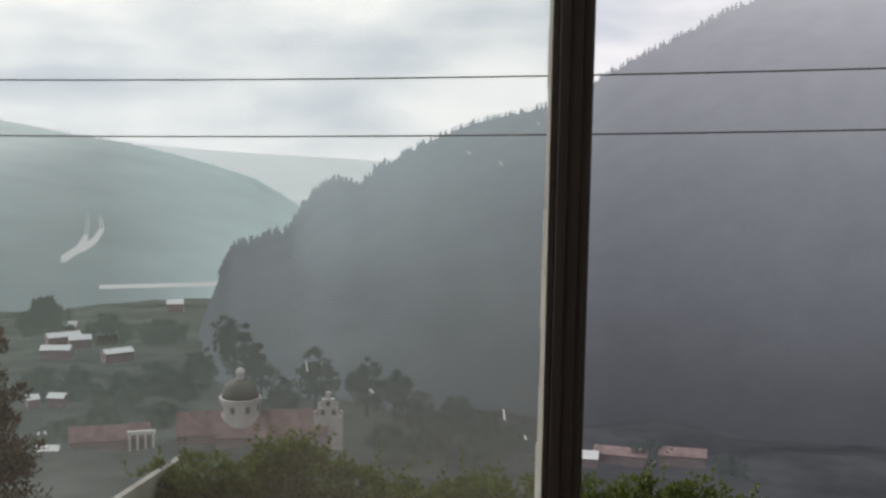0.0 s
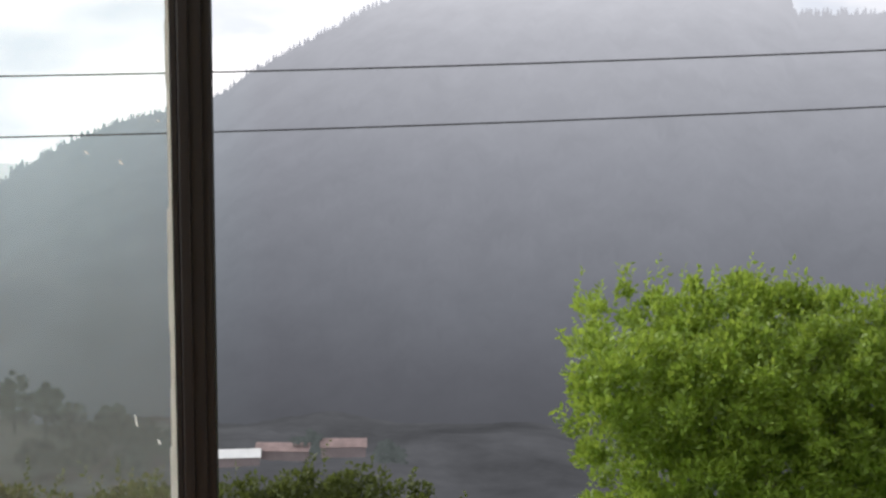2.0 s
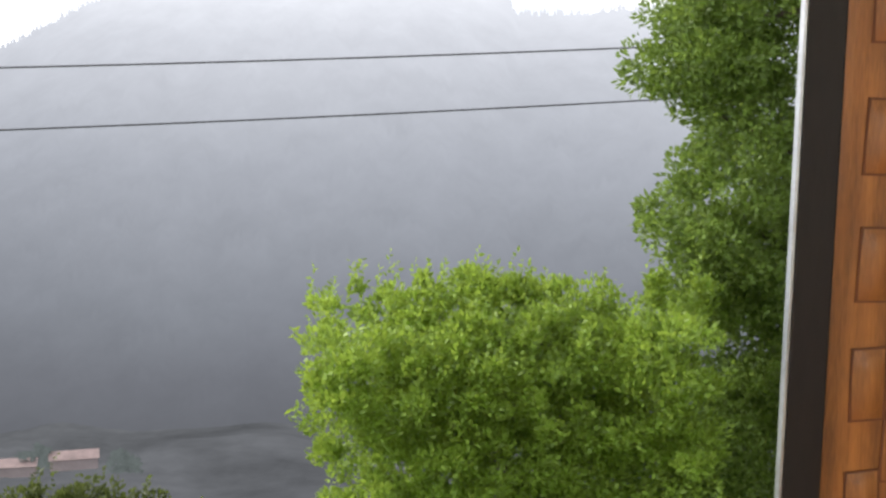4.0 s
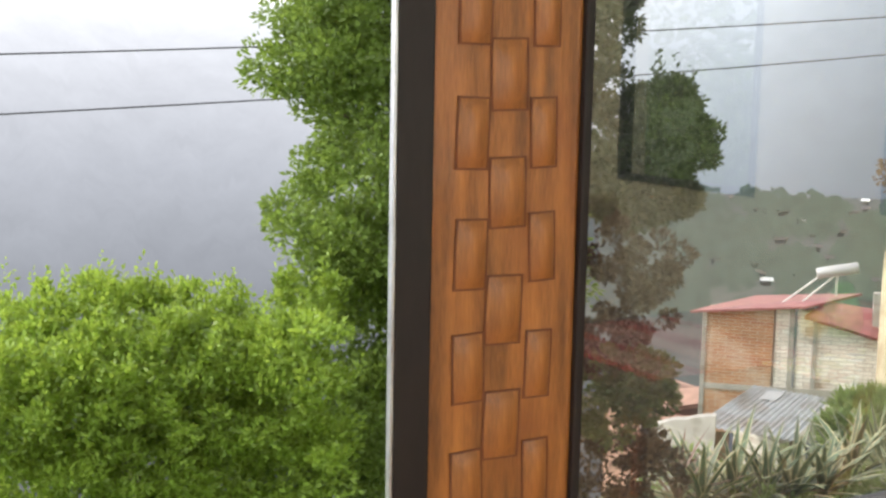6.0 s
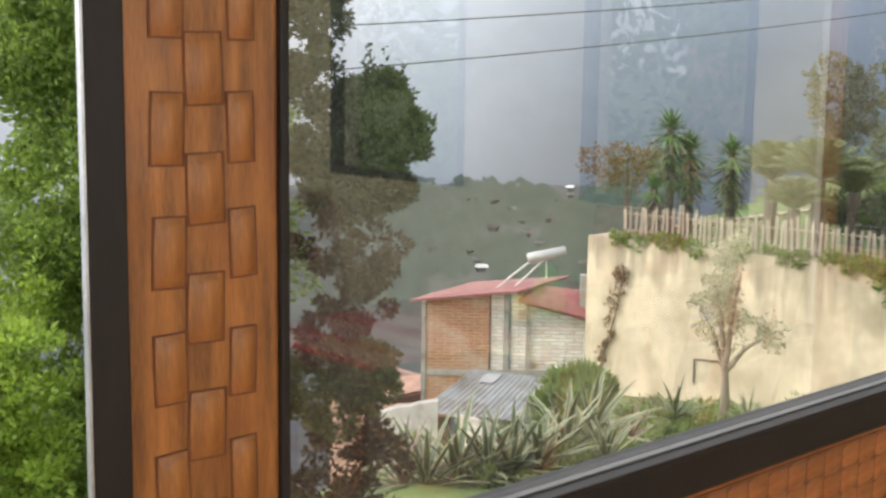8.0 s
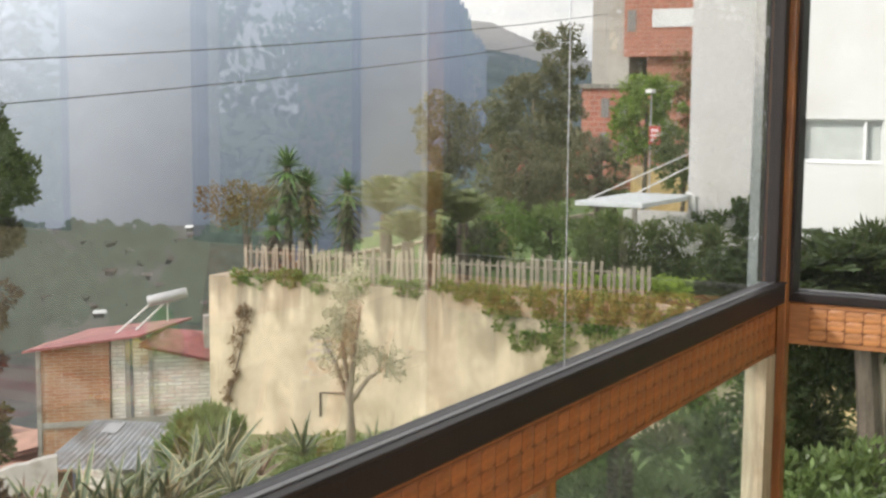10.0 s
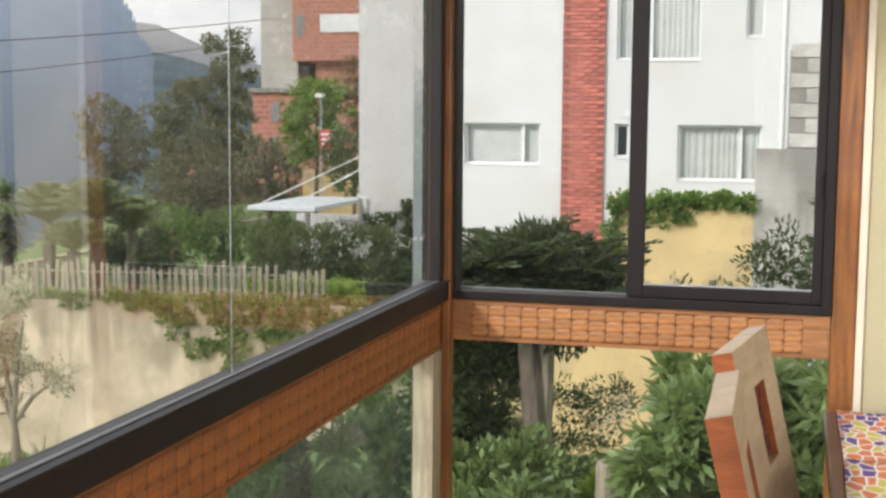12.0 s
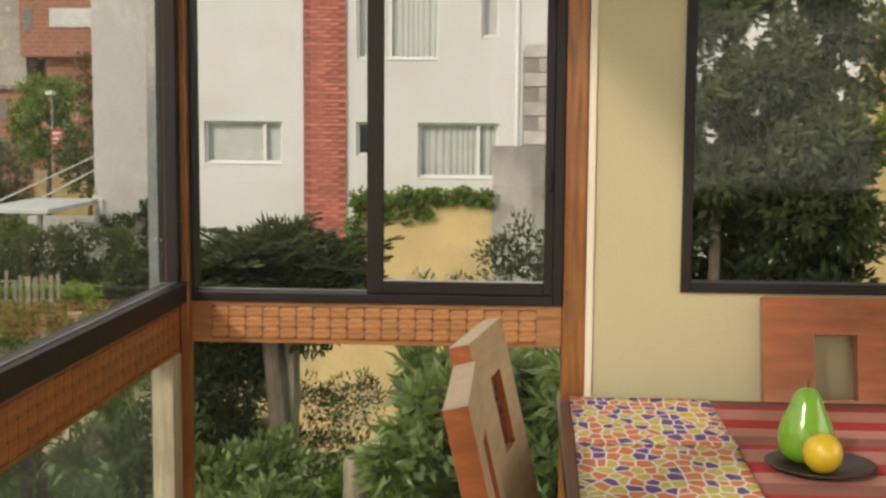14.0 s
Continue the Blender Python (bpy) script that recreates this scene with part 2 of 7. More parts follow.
def mosaic_shader(name):
    """Printed cloth: irregular orange, yellow and violet tiles in a white ground."""
    m = bpy.data.materials.new(name)
    m.use_nodes = True
    n, l = m.node_tree.nodes, m.node_tree.links
    p = n["Principled BSDF"]
    p.inputs["Roughness"].default_value = 0.75
    mp = n.new("ShaderNodeMapping")
    mp.inputs["Scale"].default_value = (13, 21, 1)
    l.new(n.new("ShaderNodeTexCoord").outputs["Object"], mp.inputs[0])
    edge, cell = n.new("ShaderNodeTexVoronoi"), n.new("ShaderNodeTexVoronoi")
    edge.feature = "DISTANCE_TO_EDGE"
    for v in (edge, cell):
        v.voronoi_dimensions = "2D"
        v.inputs["Scale"].default_value = 1.6
        v.inputs["Randomness"].default_value = 0.85
        l.new(mp.outputs[0], v.inputs["Vector"])
    ramp = n.new("ShaderNodeValToRGB")
    ramp.color_ramp.interpolation = "CONSTANT"
    cols = [(0.0, (0.60, 0.50, 0.10)), (0.26, (0.66, 0.20, 0.08)), (0.48, (0.13, 0.06, 0.26)), (0.74, (0.66, 0.24, 0.09)), (0.88, (0.58, 0.48, 0.13))]
    while len(ramp.color_ramp.elements) < len(cols):
        ramp.color_ramp.elements.new(0.5)
    for e, (at, c) in zip(ramp.color_ramp.elements, cols):
        e.position, e.color = at, (*c, 1)
    sp = n.new("ShaderNodeSeparateColor")
    l.new(cell.outputs["Color"], sp.inputs[0])
    l.new(sp.outputs[0], ramp.inputs[0])
    lt = n.new("ShaderNodeMath")
    lt.operation = "LESS_THAN"
    lt.inputs[1].default_value = 0.085
    l.new(edge.outputs["Distance"], lt.inputs[0])
    mx = n.new("ShaderNodeMix")
    mx.data_type = "RGBA"
    l.new(lt.outputs[0], mx.inputs[0])
    l.new(ramp.outputs[0], mx.inputs[6])
    mx.inputs[7].default_value = (0.78, 0.74, 0.72, 1)
    l.new(mx.outputs[2], p.inputs["Base Color"])
    return m


def stripe_shader(name, cols, per_metre, axis="X"):
    """Woven cloth with stripes across."""
    m = shader(name, (0.5, 0.5, 0.5), 0.9, 0.2, 30, 300, 0.4)
    n, l = m.node_tree.nodes, m.node_tree.links
    p = n["Principled BSDF"]
    sp, mt, fr = n.new("ShaderNodeSeparateXYZ"), n.new("ShaderNodeMath"), n.new("ShaderNodeMath")
    l.new(n.new("ShaderNodeTexCoord").outputs["Object"], sp.inputs[0])
    mt.operation, fr.operation = "MULTIPLY", "FRACT"
    mt.inputs[1].default_value = per_metre
    l.new(sp.outputs[axis], mt.inputs[0])
    l.new(mt.outputs[0], fr.inputs[0])
    ramp = n.new("ShaderNodeValToRGB")
    ramp.color_ramp.interpolation = "CONSTANT"
    while len(ramp.color_ramp.elements) < len(cols):
        ramp.color_ramp.elements.new(0.5)
    for e, (at, c) in zip(ramp.color_ramp.elements, cols):
        e.position, e.color = at, (*c, 1)
    l.new(fr.outputs[0], ramp.inputs[0])
    l.new(ramp.outputs[0], p.inputs["Base Color"])
    return m


def streaked(m, colour, z_low, z_high, top_mix=0.85):
    """Rain streaks and moss that run down from the top of a wall."""
    n, l = m.node_tree.nodes, m.node_tree.links
    p = n["Principled BSDF"]
    old = p.inputs["Base Color"].links[0].from_socket
    geo, mp, no = n.new("ShaderNodeNewGeometry"), n.new("ShaderNodeMapping"), n.new("ShaderNodeTexNoise")
    mp.inputs["Scale"].default_value = (2.2, 2.2, 0.28)
    l.new(geo.outputs["Position"], mp.inputs[0])
    l.new(mp.outputs[0], no.inputs["Vector"])
    no.inputs["Scale"].default_value, no.inputs["Detail"].default_value = 1.6, 7
    sp, up, ad, cut = n.new("ShaderNodeSeparateXYZ"), n.new("ShaderNodeMapRange"), n.new("ShaderNodeMath"), n.new("ShaderNodeMapRange")
    l.new(geo.outputs["Position"], sp.inputs[0])
    l.new(sp.outputs["Z"], up.inputs[0])
    up.inputs[1].default_value, up.inputs[2].default_value = z_low, z_high
    up.inputs[3].default_value, up.inputs[4].default_value = -0.28, 0.22
    l.new(no.outputs[0], ad.inputs[0])
    l.new(up.outputs[0], ad.inputs[1])
    l.new(ad.outputs[0], cut.inputs[0])
    cut.inputs[1].default_value, cut.inputs[2].default_value, cut.inputs[4].default_value = 0.46, 0.72, top_mix
    mx = n.new("ShaderNodeMix")
    mx.data_type = "RGBA"
    l.new(cut.outputs[0], mx.inputs[0])
    l.new(old, mx.inputs[6])
    mx.inputs[7].default_value = (*colour, 1)
    l.new(mx.outputs[2], p.inputs["Base Color"])
    return m


DARK_METAL = shader("dark_anodised_frame", (0.013, 0.010, 0.010), 0.5, 0.3, 8, 160, 0.05, (1, 1, 0.2), spec=0.3)
DARK_LIP = shader("worn_dark_edge", (0.12, 0.12, 0.125), 0.45, 0.3, 12, 160, 0.05, (0.3, 1, 1))
POLISHED = shader("polished_bronze_metal", (0.42, 0.41, 0.39), 0.09, 0.15, 3, 40, 0.02, metal=1.0)
GREY_EDGE = shader("pale_grey_metal", (0.45, 0.46, 0.48), 0.35, 0.2, 20, 200, 0.05, metal=0.8)
WOOD_POST = shader("varnished_orange_wood", (0.265, 0.102, 0.022), 0.45, 0.5, 7, 80, 0.16, (9, 9, 0.8), coat=0.10, stain=(0.20, 0.062, 0.014), stain_scale=7.0, stain_cut=(0.5, 0.75))
WOOD_BEAM_A = shader("varnished_wood_lengthwise", (0.29, 0.10, 0.028), 0.42, 0.35, 9, 70, 0.12, (0.8, 9, 9), coat=0.08, obj=0.12)
# Short-side rail wood made paler: the daylight on it is in the colour.
WOOD_BEAM_B = shader("varnished_wood_crosswise_lit", (0.41, 0.185, 0.068), 0.42, 0.35, 9, 70, 0.12, (9, 0.8, 9), coat=0.08, obj=0.12)
WOOD_JOINT = shader("dark_carved_grooves", (0.12, 0.038, 0.012), 0.7, 0.3, 10, 90, 0.2)
WOOD_JOINT_PALE = shader("brown_carved_grooves", (0.15, 0.055, 0.02), 0.7, 0.3, 10, 90, 0.2)
WOOD_PALE = shader("lit_pale_wood", (0.42, 0.36, 0.25), 0.7, 0.3, 8, 60, 0.25, (8, 8, 0.7), stain=(0.2, 0.14, 0.08), stain_scale=5)
PLASTER = shader("cream_wall_paint", (0.54, 0.495, 0.315), 0.75, 0.06, 1.5, 90, 0.06)
PLASTER_TRIM = shader("cream_white_trim", (0.78, 0.72, 0.58), 0.5, 0.06, 6, 90, 0.05)
CEILING = shader("white_ceiling_paint", (0.8, 0.78, 0.72), 0.8, 0.05, 2, 70, 0.05)
FLOORING = shader("warm_floor_boards", (0.34, 0.19, 0.09), 0.4, 0.3, 6, 60, 0.1, (0.8, 8, 1))
GLASS_OLD = glass_shader("greenish_dusty_glass", (0.90, 0.95, 0.935), 1.6, 0.05)
CLEAR = glass_shader("pane_back_and_edges", (0.985, 0.995, 0.99), 0.0)
GLASS = glass_shader("clear_window_glass", (0.965, 0.965, 0.945), 1.1, 0.018, 0.11)
CHAIR_WOOD = shader("red_brown_chair_wood", (0.31, 0.088, 0.024), 0.38, 0.3, 7, 60, 0.08, (1, 1, 6), coat=0.2)
# Chair wood with the glossy reflection on its faces put into a beige colour.
CHAIR_FACE = shader("beige_sheen_chair_face", (0.45, 0.34, 0.215), 0.45, 0.2, 7, 60, 0.08, (1, 1, 6), coat=0.1)
CHAIR_CARVING = shader("dark_red_carving", (0.14, 0.028, 0.02), 0.6, 0.3, 20, 90, 0.2)
TABLE_WOOD = shader("dark_table_wood", (0.10, 0.045, 0.03), 0.35, 0.35, 7, 60, 0.1, (0.8, 8, 1), coat=0.3)
MOSAIC = mosaic_shader("printed_mosaic_cloth")
RUNNER = stripe_shader("striped_red_cloth", [(0, (0.42, 0.03, 0.035)), (0.22, (0.45, 0.2, 0.17)), (0.5, (0.42, 0.04, 0.04)), (0.6, (0.3, 0.12, 0.1)), (0.8, (0.5, 0.22, 0.18))], 2.6)
PEAR_GREEN = shader("glazed_green", (0.16, 0.36, 0.03), 0.18, 0.15, 5, 60, 0.02, coat=0.6, stain=(0.26, 0.36, 0.04), stain_scale=5, stain_cut=(0.54, 0.7))
DARK_DISH = shader("dark_dish_glaze", (0.03, 0.022, 0.018), 0.4, 0.3, 8, 60, 0.1)
LEMON = shader("yellow_peel", (0.62, 0.44, 0.03), 0.32, 0.12, 8, 160, 0.12, coat=0.3)
PEAR_STEM = shader("brown_stem", (0.1, 0.05, 0.02), 0.6, 0.2, 20, 90, 0.1)
BARK = shader("rough_bark", (0.13, 0.105, 0.08), 0.9, 0.4, 5, 40, 0.6, (3, 3, 0.7))
BARK_PALE = shader("pale_lichen_bark", (0.26, 0.22, 0.16), 0.9, 0.35, 5, 40, 0.6, (3, 3, 0.7))
GLASS_SIDE = glass_shader("side_window_glass", (0.95, 0.97, 0.96), 0.25, 0.004)
GLASS_SHORT = glass_shader("sliding_window_glass", (0.96, 0.98, 0.975), 0.2, 0.008)
HEDGE_LEAF = leaf_shader("bright_hedge_leaf", (0.20, 0.29, 0.052), (0.46, 0.60, 0.08), 0.6, 0.38)
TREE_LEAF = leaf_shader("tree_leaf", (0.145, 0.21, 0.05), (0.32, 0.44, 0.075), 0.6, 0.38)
EUCALYPT_LEAF = leaf_shader("grey_olive_leaf", (0.165, 0.165, 0.11), (0.26, 0.25, 0.13), 0.5)
DARK_LEAF = leaf_shader("dark_olive_leaf", (0.06, 0.09, 0.035), (0.10, 0.14, 0.04), 0.5)
SEAL = leaf_shader("white_sealant", (0.85, 0.87, 0.85), (0.85, 0.88, 0.86), 0.05, 0.6)
OLIVE_LEAF = leaf_shader("soft_olive_leaf", (0.088, 0.115, 0.05), (0.215, 0.255, 0.08), 0.35)
# Darker leaf for the tall tree's dark side, shade put into the colour.
SHADE_LEAF = leaf_shader("shaded_olive_leaf", (0.042, 0.056, 0.025), (0.085, 0.11, 0.035), 0.5)
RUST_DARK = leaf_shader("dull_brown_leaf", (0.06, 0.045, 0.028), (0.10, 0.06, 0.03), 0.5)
RUST_LEAF = leaf_shader("reddish_brown_leaf", (0.15, 0.105, 0.055), (0.26, 0.15, 0.06), 0.5)
YEW_LEAF = leaf_shader("dark_needle_leaf", (0.045, 0.064, 0.024), (0.08, 0.10, 0.025), 0.5)
CREEPER_LEAF = leaf_shader("dull_creeper_leaf", (0.085, 0.105, 0.032), (0.13, 0.16, 0.035), 0.5)
IVY_LEAF = leaf_shader("ivy_leaf", (0.135, 0.205, 0.05), (0.20, 0.31, 0.06), 0.5)
SHRUB_LEAF = leaf_shader("glossy_shrub_leaf", (0.165, 0.225, 0.085), (0.27, 0.35, 0.09), 0.5, 0.3)
BLOSSOM_LEAF = leaf_shader("pale_young_leaf", (0.46, 0.44, 0.32), (0.46, 0.43, 0.26), 0.35)
AGAVE_GREEN = shader("grey_green_blade", (0.085, 0.125, 0.065), 0.45, 0.3, 6, 60, 0.1, (1, 1, 0.3), obj=0.25)
AGAVE_CREAM = shader("cream_blade_margin", (0.44, 0.39, 0.23), 0.5, 0.2, 6, 60, 0.1, obj=0.2)
AGAVE_RED = shader("dull_red_blade", (0.17, 0.10, 0.07), 0.5, 0.3, 6, 60, 0.1, obj=0.25)
PALM_LEAF = shader("palm_frond", (0.15, 0.175, 0.058), 0.45, 0.3, 5, 50, 0.1, obj=0.25)
YUCCA_LEAF = shader("yucca_blade", (0.09, 0.16, 0.045), 0.5, 0.3, 5, 50, 0.1, obj=0.3)
YUCCA_DRY = shader("dry_yucca_skirt", (0.105, 0.095, 0.06), 0.8, 0.3, 5, 50, 0.1, obj=0.3)
GRASS = shader("garden_grass", (0.095, 0.145, 0.035), 0.9, 0.45, 0.9, 14, 0.8, stain=(0.13, 0.10, 0.06), stain_scale=0.35, stain_cut=(0.55, 0.72))
YELLOW_WALL = shader("stained_yellow_render", (0.575, 0.485, 0.35), 0.9, 0.2, 0.9, 14, 0.3, (1, 1, 0.5), stain=(0.37, 0.31, 0.21), stain_scale=1.3, stain_cut=(0.44, 0.70))
streaked(YELLOW_WALL, (0.21, 0.18, 0.13), -3.9, -1.9, 0.68)
OCHRE_WALL = shader("ochre_render", (0.58, 0.43, 0.21), 0.9, 0.16, 1.2, 18, 0.3, stain=(0.38, 0.3, 0.2), stain_scale=1.1, stain_cut=(0.55, 0.7))
CONCRETE = shader("grey_weathered_concrete", (0.36, 0.34, 0.31), 0.9, 0.2, 1.4, 20, 0.4, stain=(0.2, 0.18, 0.15), stain_scale=1.6, stain_cut=(0.52, 0.72))
TOWER_CONCRETE = shader("pale_board_marked_concrete", (0.40, 0.375, 0.34), 0.9, 0.15, 0.5, 6, 0.3, (1, 1, 3), stain=(0.30, 0.27, 0.24), stain_scale=0.4)
streaked(CONCRETE, (0.13, 0.12, 0.10), -0.6, 1.1, 0.6)
WHITE_RENDER = shader("white_house_render", (0.55, 0.54, 0.53), 0.8, 0.03, 0.8, 40, 0.05, stain=(0.50, 0.485, 0.46), stain_scale=0.5)
HOUSE_BRICK = shader("red_brick", (0.42, 0.13, 0.095), 0.85, 0.25, 6, 60, 0.4, obj=0.22)
MORTAR = shader("red_brown_mortar", (0.24, 0.085, 0.065), 0.95, 0.2, 8, 60, 0.3)
WINDOW_FRAME = shader("white_window_frame", (0.62, 0.62, 0.61), 0.4, 0.05, 4, 40, 0.03)
WINDOW_PANE = glass_shader("house_window_glass", (0.9, 0.92, 0.92), 1.3)
CURTAIN = shader("grey_white_curtain", (0.66, 0.66, 0.63), 0.9, 0.1, 4, 60, 0.1)
# Dark colour stands for the shade inside rooms and openings.
ROOM_DARK = shader("dark_interior", (0.22, 0.21, 0.2), 0.9, 0.1, 2, 20, 0.05)
PIPE = shader("white_pvc_pipe", (0.66, 0.66, 0.64), 0.4, 0.06, 5, 40, 0.03)
PICKET = shader("weathered_picket", (0.27, 0.235, 0.18), 0.85, 0.3, 6, 50, 0.3, (5, 5, 0.6), obj=0.22)
CANOPY = shader("pale_canopy_sheet", (0.60, 0.63, 0.64), 0.45, 0.08, 2, 30, 0.05)
RED_ROOF = shader("dull_red_sheet_roof", (0.27, 0.10, 0.095), 0.6, 0.25, 3, 30, 0.2)
GREY_ROOF = shader("corrugated_grey_sheet", (0.33, 0.34, 0.36), 0.5, 0.2, 2, 30, 0.2, stain=(0.2, 0.17, 0.15), stain_scale=1.1)
TANK_STEEL = shader("pale_steel_tank", (0.38, 0.38, 0.39), 0.35, 0.1, 4, 30, 0.03, metal=0.3)
TOWER_BRICK = brick_shader("tower_brickwork", (0.40, 0.15, 0.10), (0.32, 0.12, 0.085), (0.36, 0.27, 0.22), 0.25, 0.5, wear=(0.34, 0.18, 0.13))
SIGN_RED = shader("red_sign_paint", (0.42, 0.06, 0.05), 0.5, 0.1, 4, 30, 0.03)
SIGN_WHITE = shader("white_sign_bar", (0.7, 0.68, 0.66), 0.5, 0.05, 4, 30, 0.03)
CABLE = shader("black_cable_sheath", (0.035, 0.035, 0.04), 0.6, 0.1, 30, 90, 0.0)
# Far trees, trunks too, glow with the haze put into their colour.
HAZE_GREEN = haze_glow_shader("haze_glow_foliage", [(0.0, (0.145, 0.165, 0.152)), (0.5, (0.125, 0.142, 0.135)), (1.0, (0.125, 0.145, 0.15))], -140, -10, 0.30, 0.35, (1, 1, 1), bearing=[(124, (1.15, 1.2, 1.12)), (114, (1.0, 1.02, 1.0)), (104, (0.95, 0.97, 0.97)), (60, (1.0, 1.0, 1.02)), (40, (0.78, 0.95, 0.74))])
CHURCH_WALL = shader("pale_pink_church_wall", (0.36, 0.30, 0.30), 0.9, 0.15, 0.2, 1.5, 0)
CHURCH_PALE = shader("pale_church_stucco", (0.56, 0.52, 0.51), 0.9, 0.12, 0.2, 1.5, 0)
CHURCH_ROOF = shader("pinkish_tile_roof", (0.25, 0.185, 0.175), 0.9, 0.25, 0.3, 1.5, 0)
CHURCH_DOME = shader("grey_green_dome", (0.13, 0.125, 0.11), 0.8, 0.2, 0.3, 1.5, 0)
TIN_WHITE = shader("bright_tin_roof", (0.60, 0.61, 0.60), 0.4, 0.1, 0.3, 2, 0)
# Far hills and pale ridge: distance haze painted as their own glow.
HAZE_FAR = haze_glow_shader("misty_far_hills", [(0.0, (0.40, 0.47, 0.465)), (0.4, (0.58, 0.66, 0.655)), (0.75, (0.80, 0.88, 0.875)), (1.0, (1.2, 1.27, 1.25))], -215, -125, 0.06, 0.008, bearing=[(124, (0.92, 0.95, 0.94)), (117, (1.25, 1.31, 1.30)), (112, (1.95, 2.03, 2.0)), (108, (2.3, 2.38, 2.35))])
HAZE_PALE = haze_glow_shader("faintest_far_ridge", [(0.0, (1.0, 1.08, 1.06)), (0.6, (1.3, 1.37, 1.35)), (1.0, (1.6, 1.64, 1.62))], -420, -180, 0.04, 0.006)
# Blue wooded slope: the haze over it is painted into its glow.
HAZE_EAST_MID = haze_glow_shader("blue_wooded_slope", [(0.0, (0.13, 0.165, 0.175)), (0.55, (0.155, 0.20, 0.22)), (1.0, (0.21, 0.255, 0.285))], -40, 60, 0.28, 0.02)
# Road and bridge glow so that their unlit sides look pale.
HAZE_ROAD = haze_glow_shader("glowing_far_road", [(0.0, (0.95, 0.96, 0.93)), (1.0, (1.1, 1.1, 1.07))], -250, -100, 0.05, 0.02)
# Mountain and its skyline trees: haze painted as emitted colour, paler higher up.
HAZE_MOUNTAIN = haze_glow_shader("misty_mountain_woods", [(0.0, (0.125, 0.13, 0.14)), (0.10, (0.17, 0.178, 0.195)), (0.20, (0.25, 0.265, 0.29)), (0.42, (0.42, 0.44, 0.475)), (0.72, (0.68, 0.70, 0.735)), (1.0, (1.05, 1.07, 1.1))], -115, 75, 0.055, 0.05, bearing=MIST)
# Eastern far slope and town slope emit their haze in the same way.
HAZE_FAR_EAST = haze_glow_shader("pale_far_slope", [(0.0, (0.22, 0.25, 0.27)), (0.6, (0.40, 0.41, 0.42)), (1.0, (0.55, 0.53, 0.52))], -60, 110, 0.15, 0.012)
HAZE_TOWN = haze_glow_shader("misty_town_slope", [(0.0, (0.155, 0.17, 0.155)), (0.5, (0.15, 0.165, 0.17)), (1.0, (0.20, 0.235, 0.275))], -32, -14, 0.30, 0.05, (1, 1, 1))
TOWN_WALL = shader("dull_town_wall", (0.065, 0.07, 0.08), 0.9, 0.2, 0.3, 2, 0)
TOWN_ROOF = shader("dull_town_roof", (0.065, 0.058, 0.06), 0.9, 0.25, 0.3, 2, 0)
# Valley floor glows with painted mist, stronger to the left.
HAZE_VALLEY = haze_glow_shader("misty_valley_floor", [(0.0, (0.125, 0.14, 0.125)), (1.0, (0.11, 0.118, 0.115))], -180, -95, 0.35, 0.025, (1, 1, 1), bearing=[(124, (1.95, 2.0, 1.92)), (108, (1.5, 1.52, 1.47)), (98, (1.25, 1.2, 1.3)), (60, (1.25, 1.2, 1.3))])

# ---- mesh helpers ----
rng = np.random.default_rng(7)


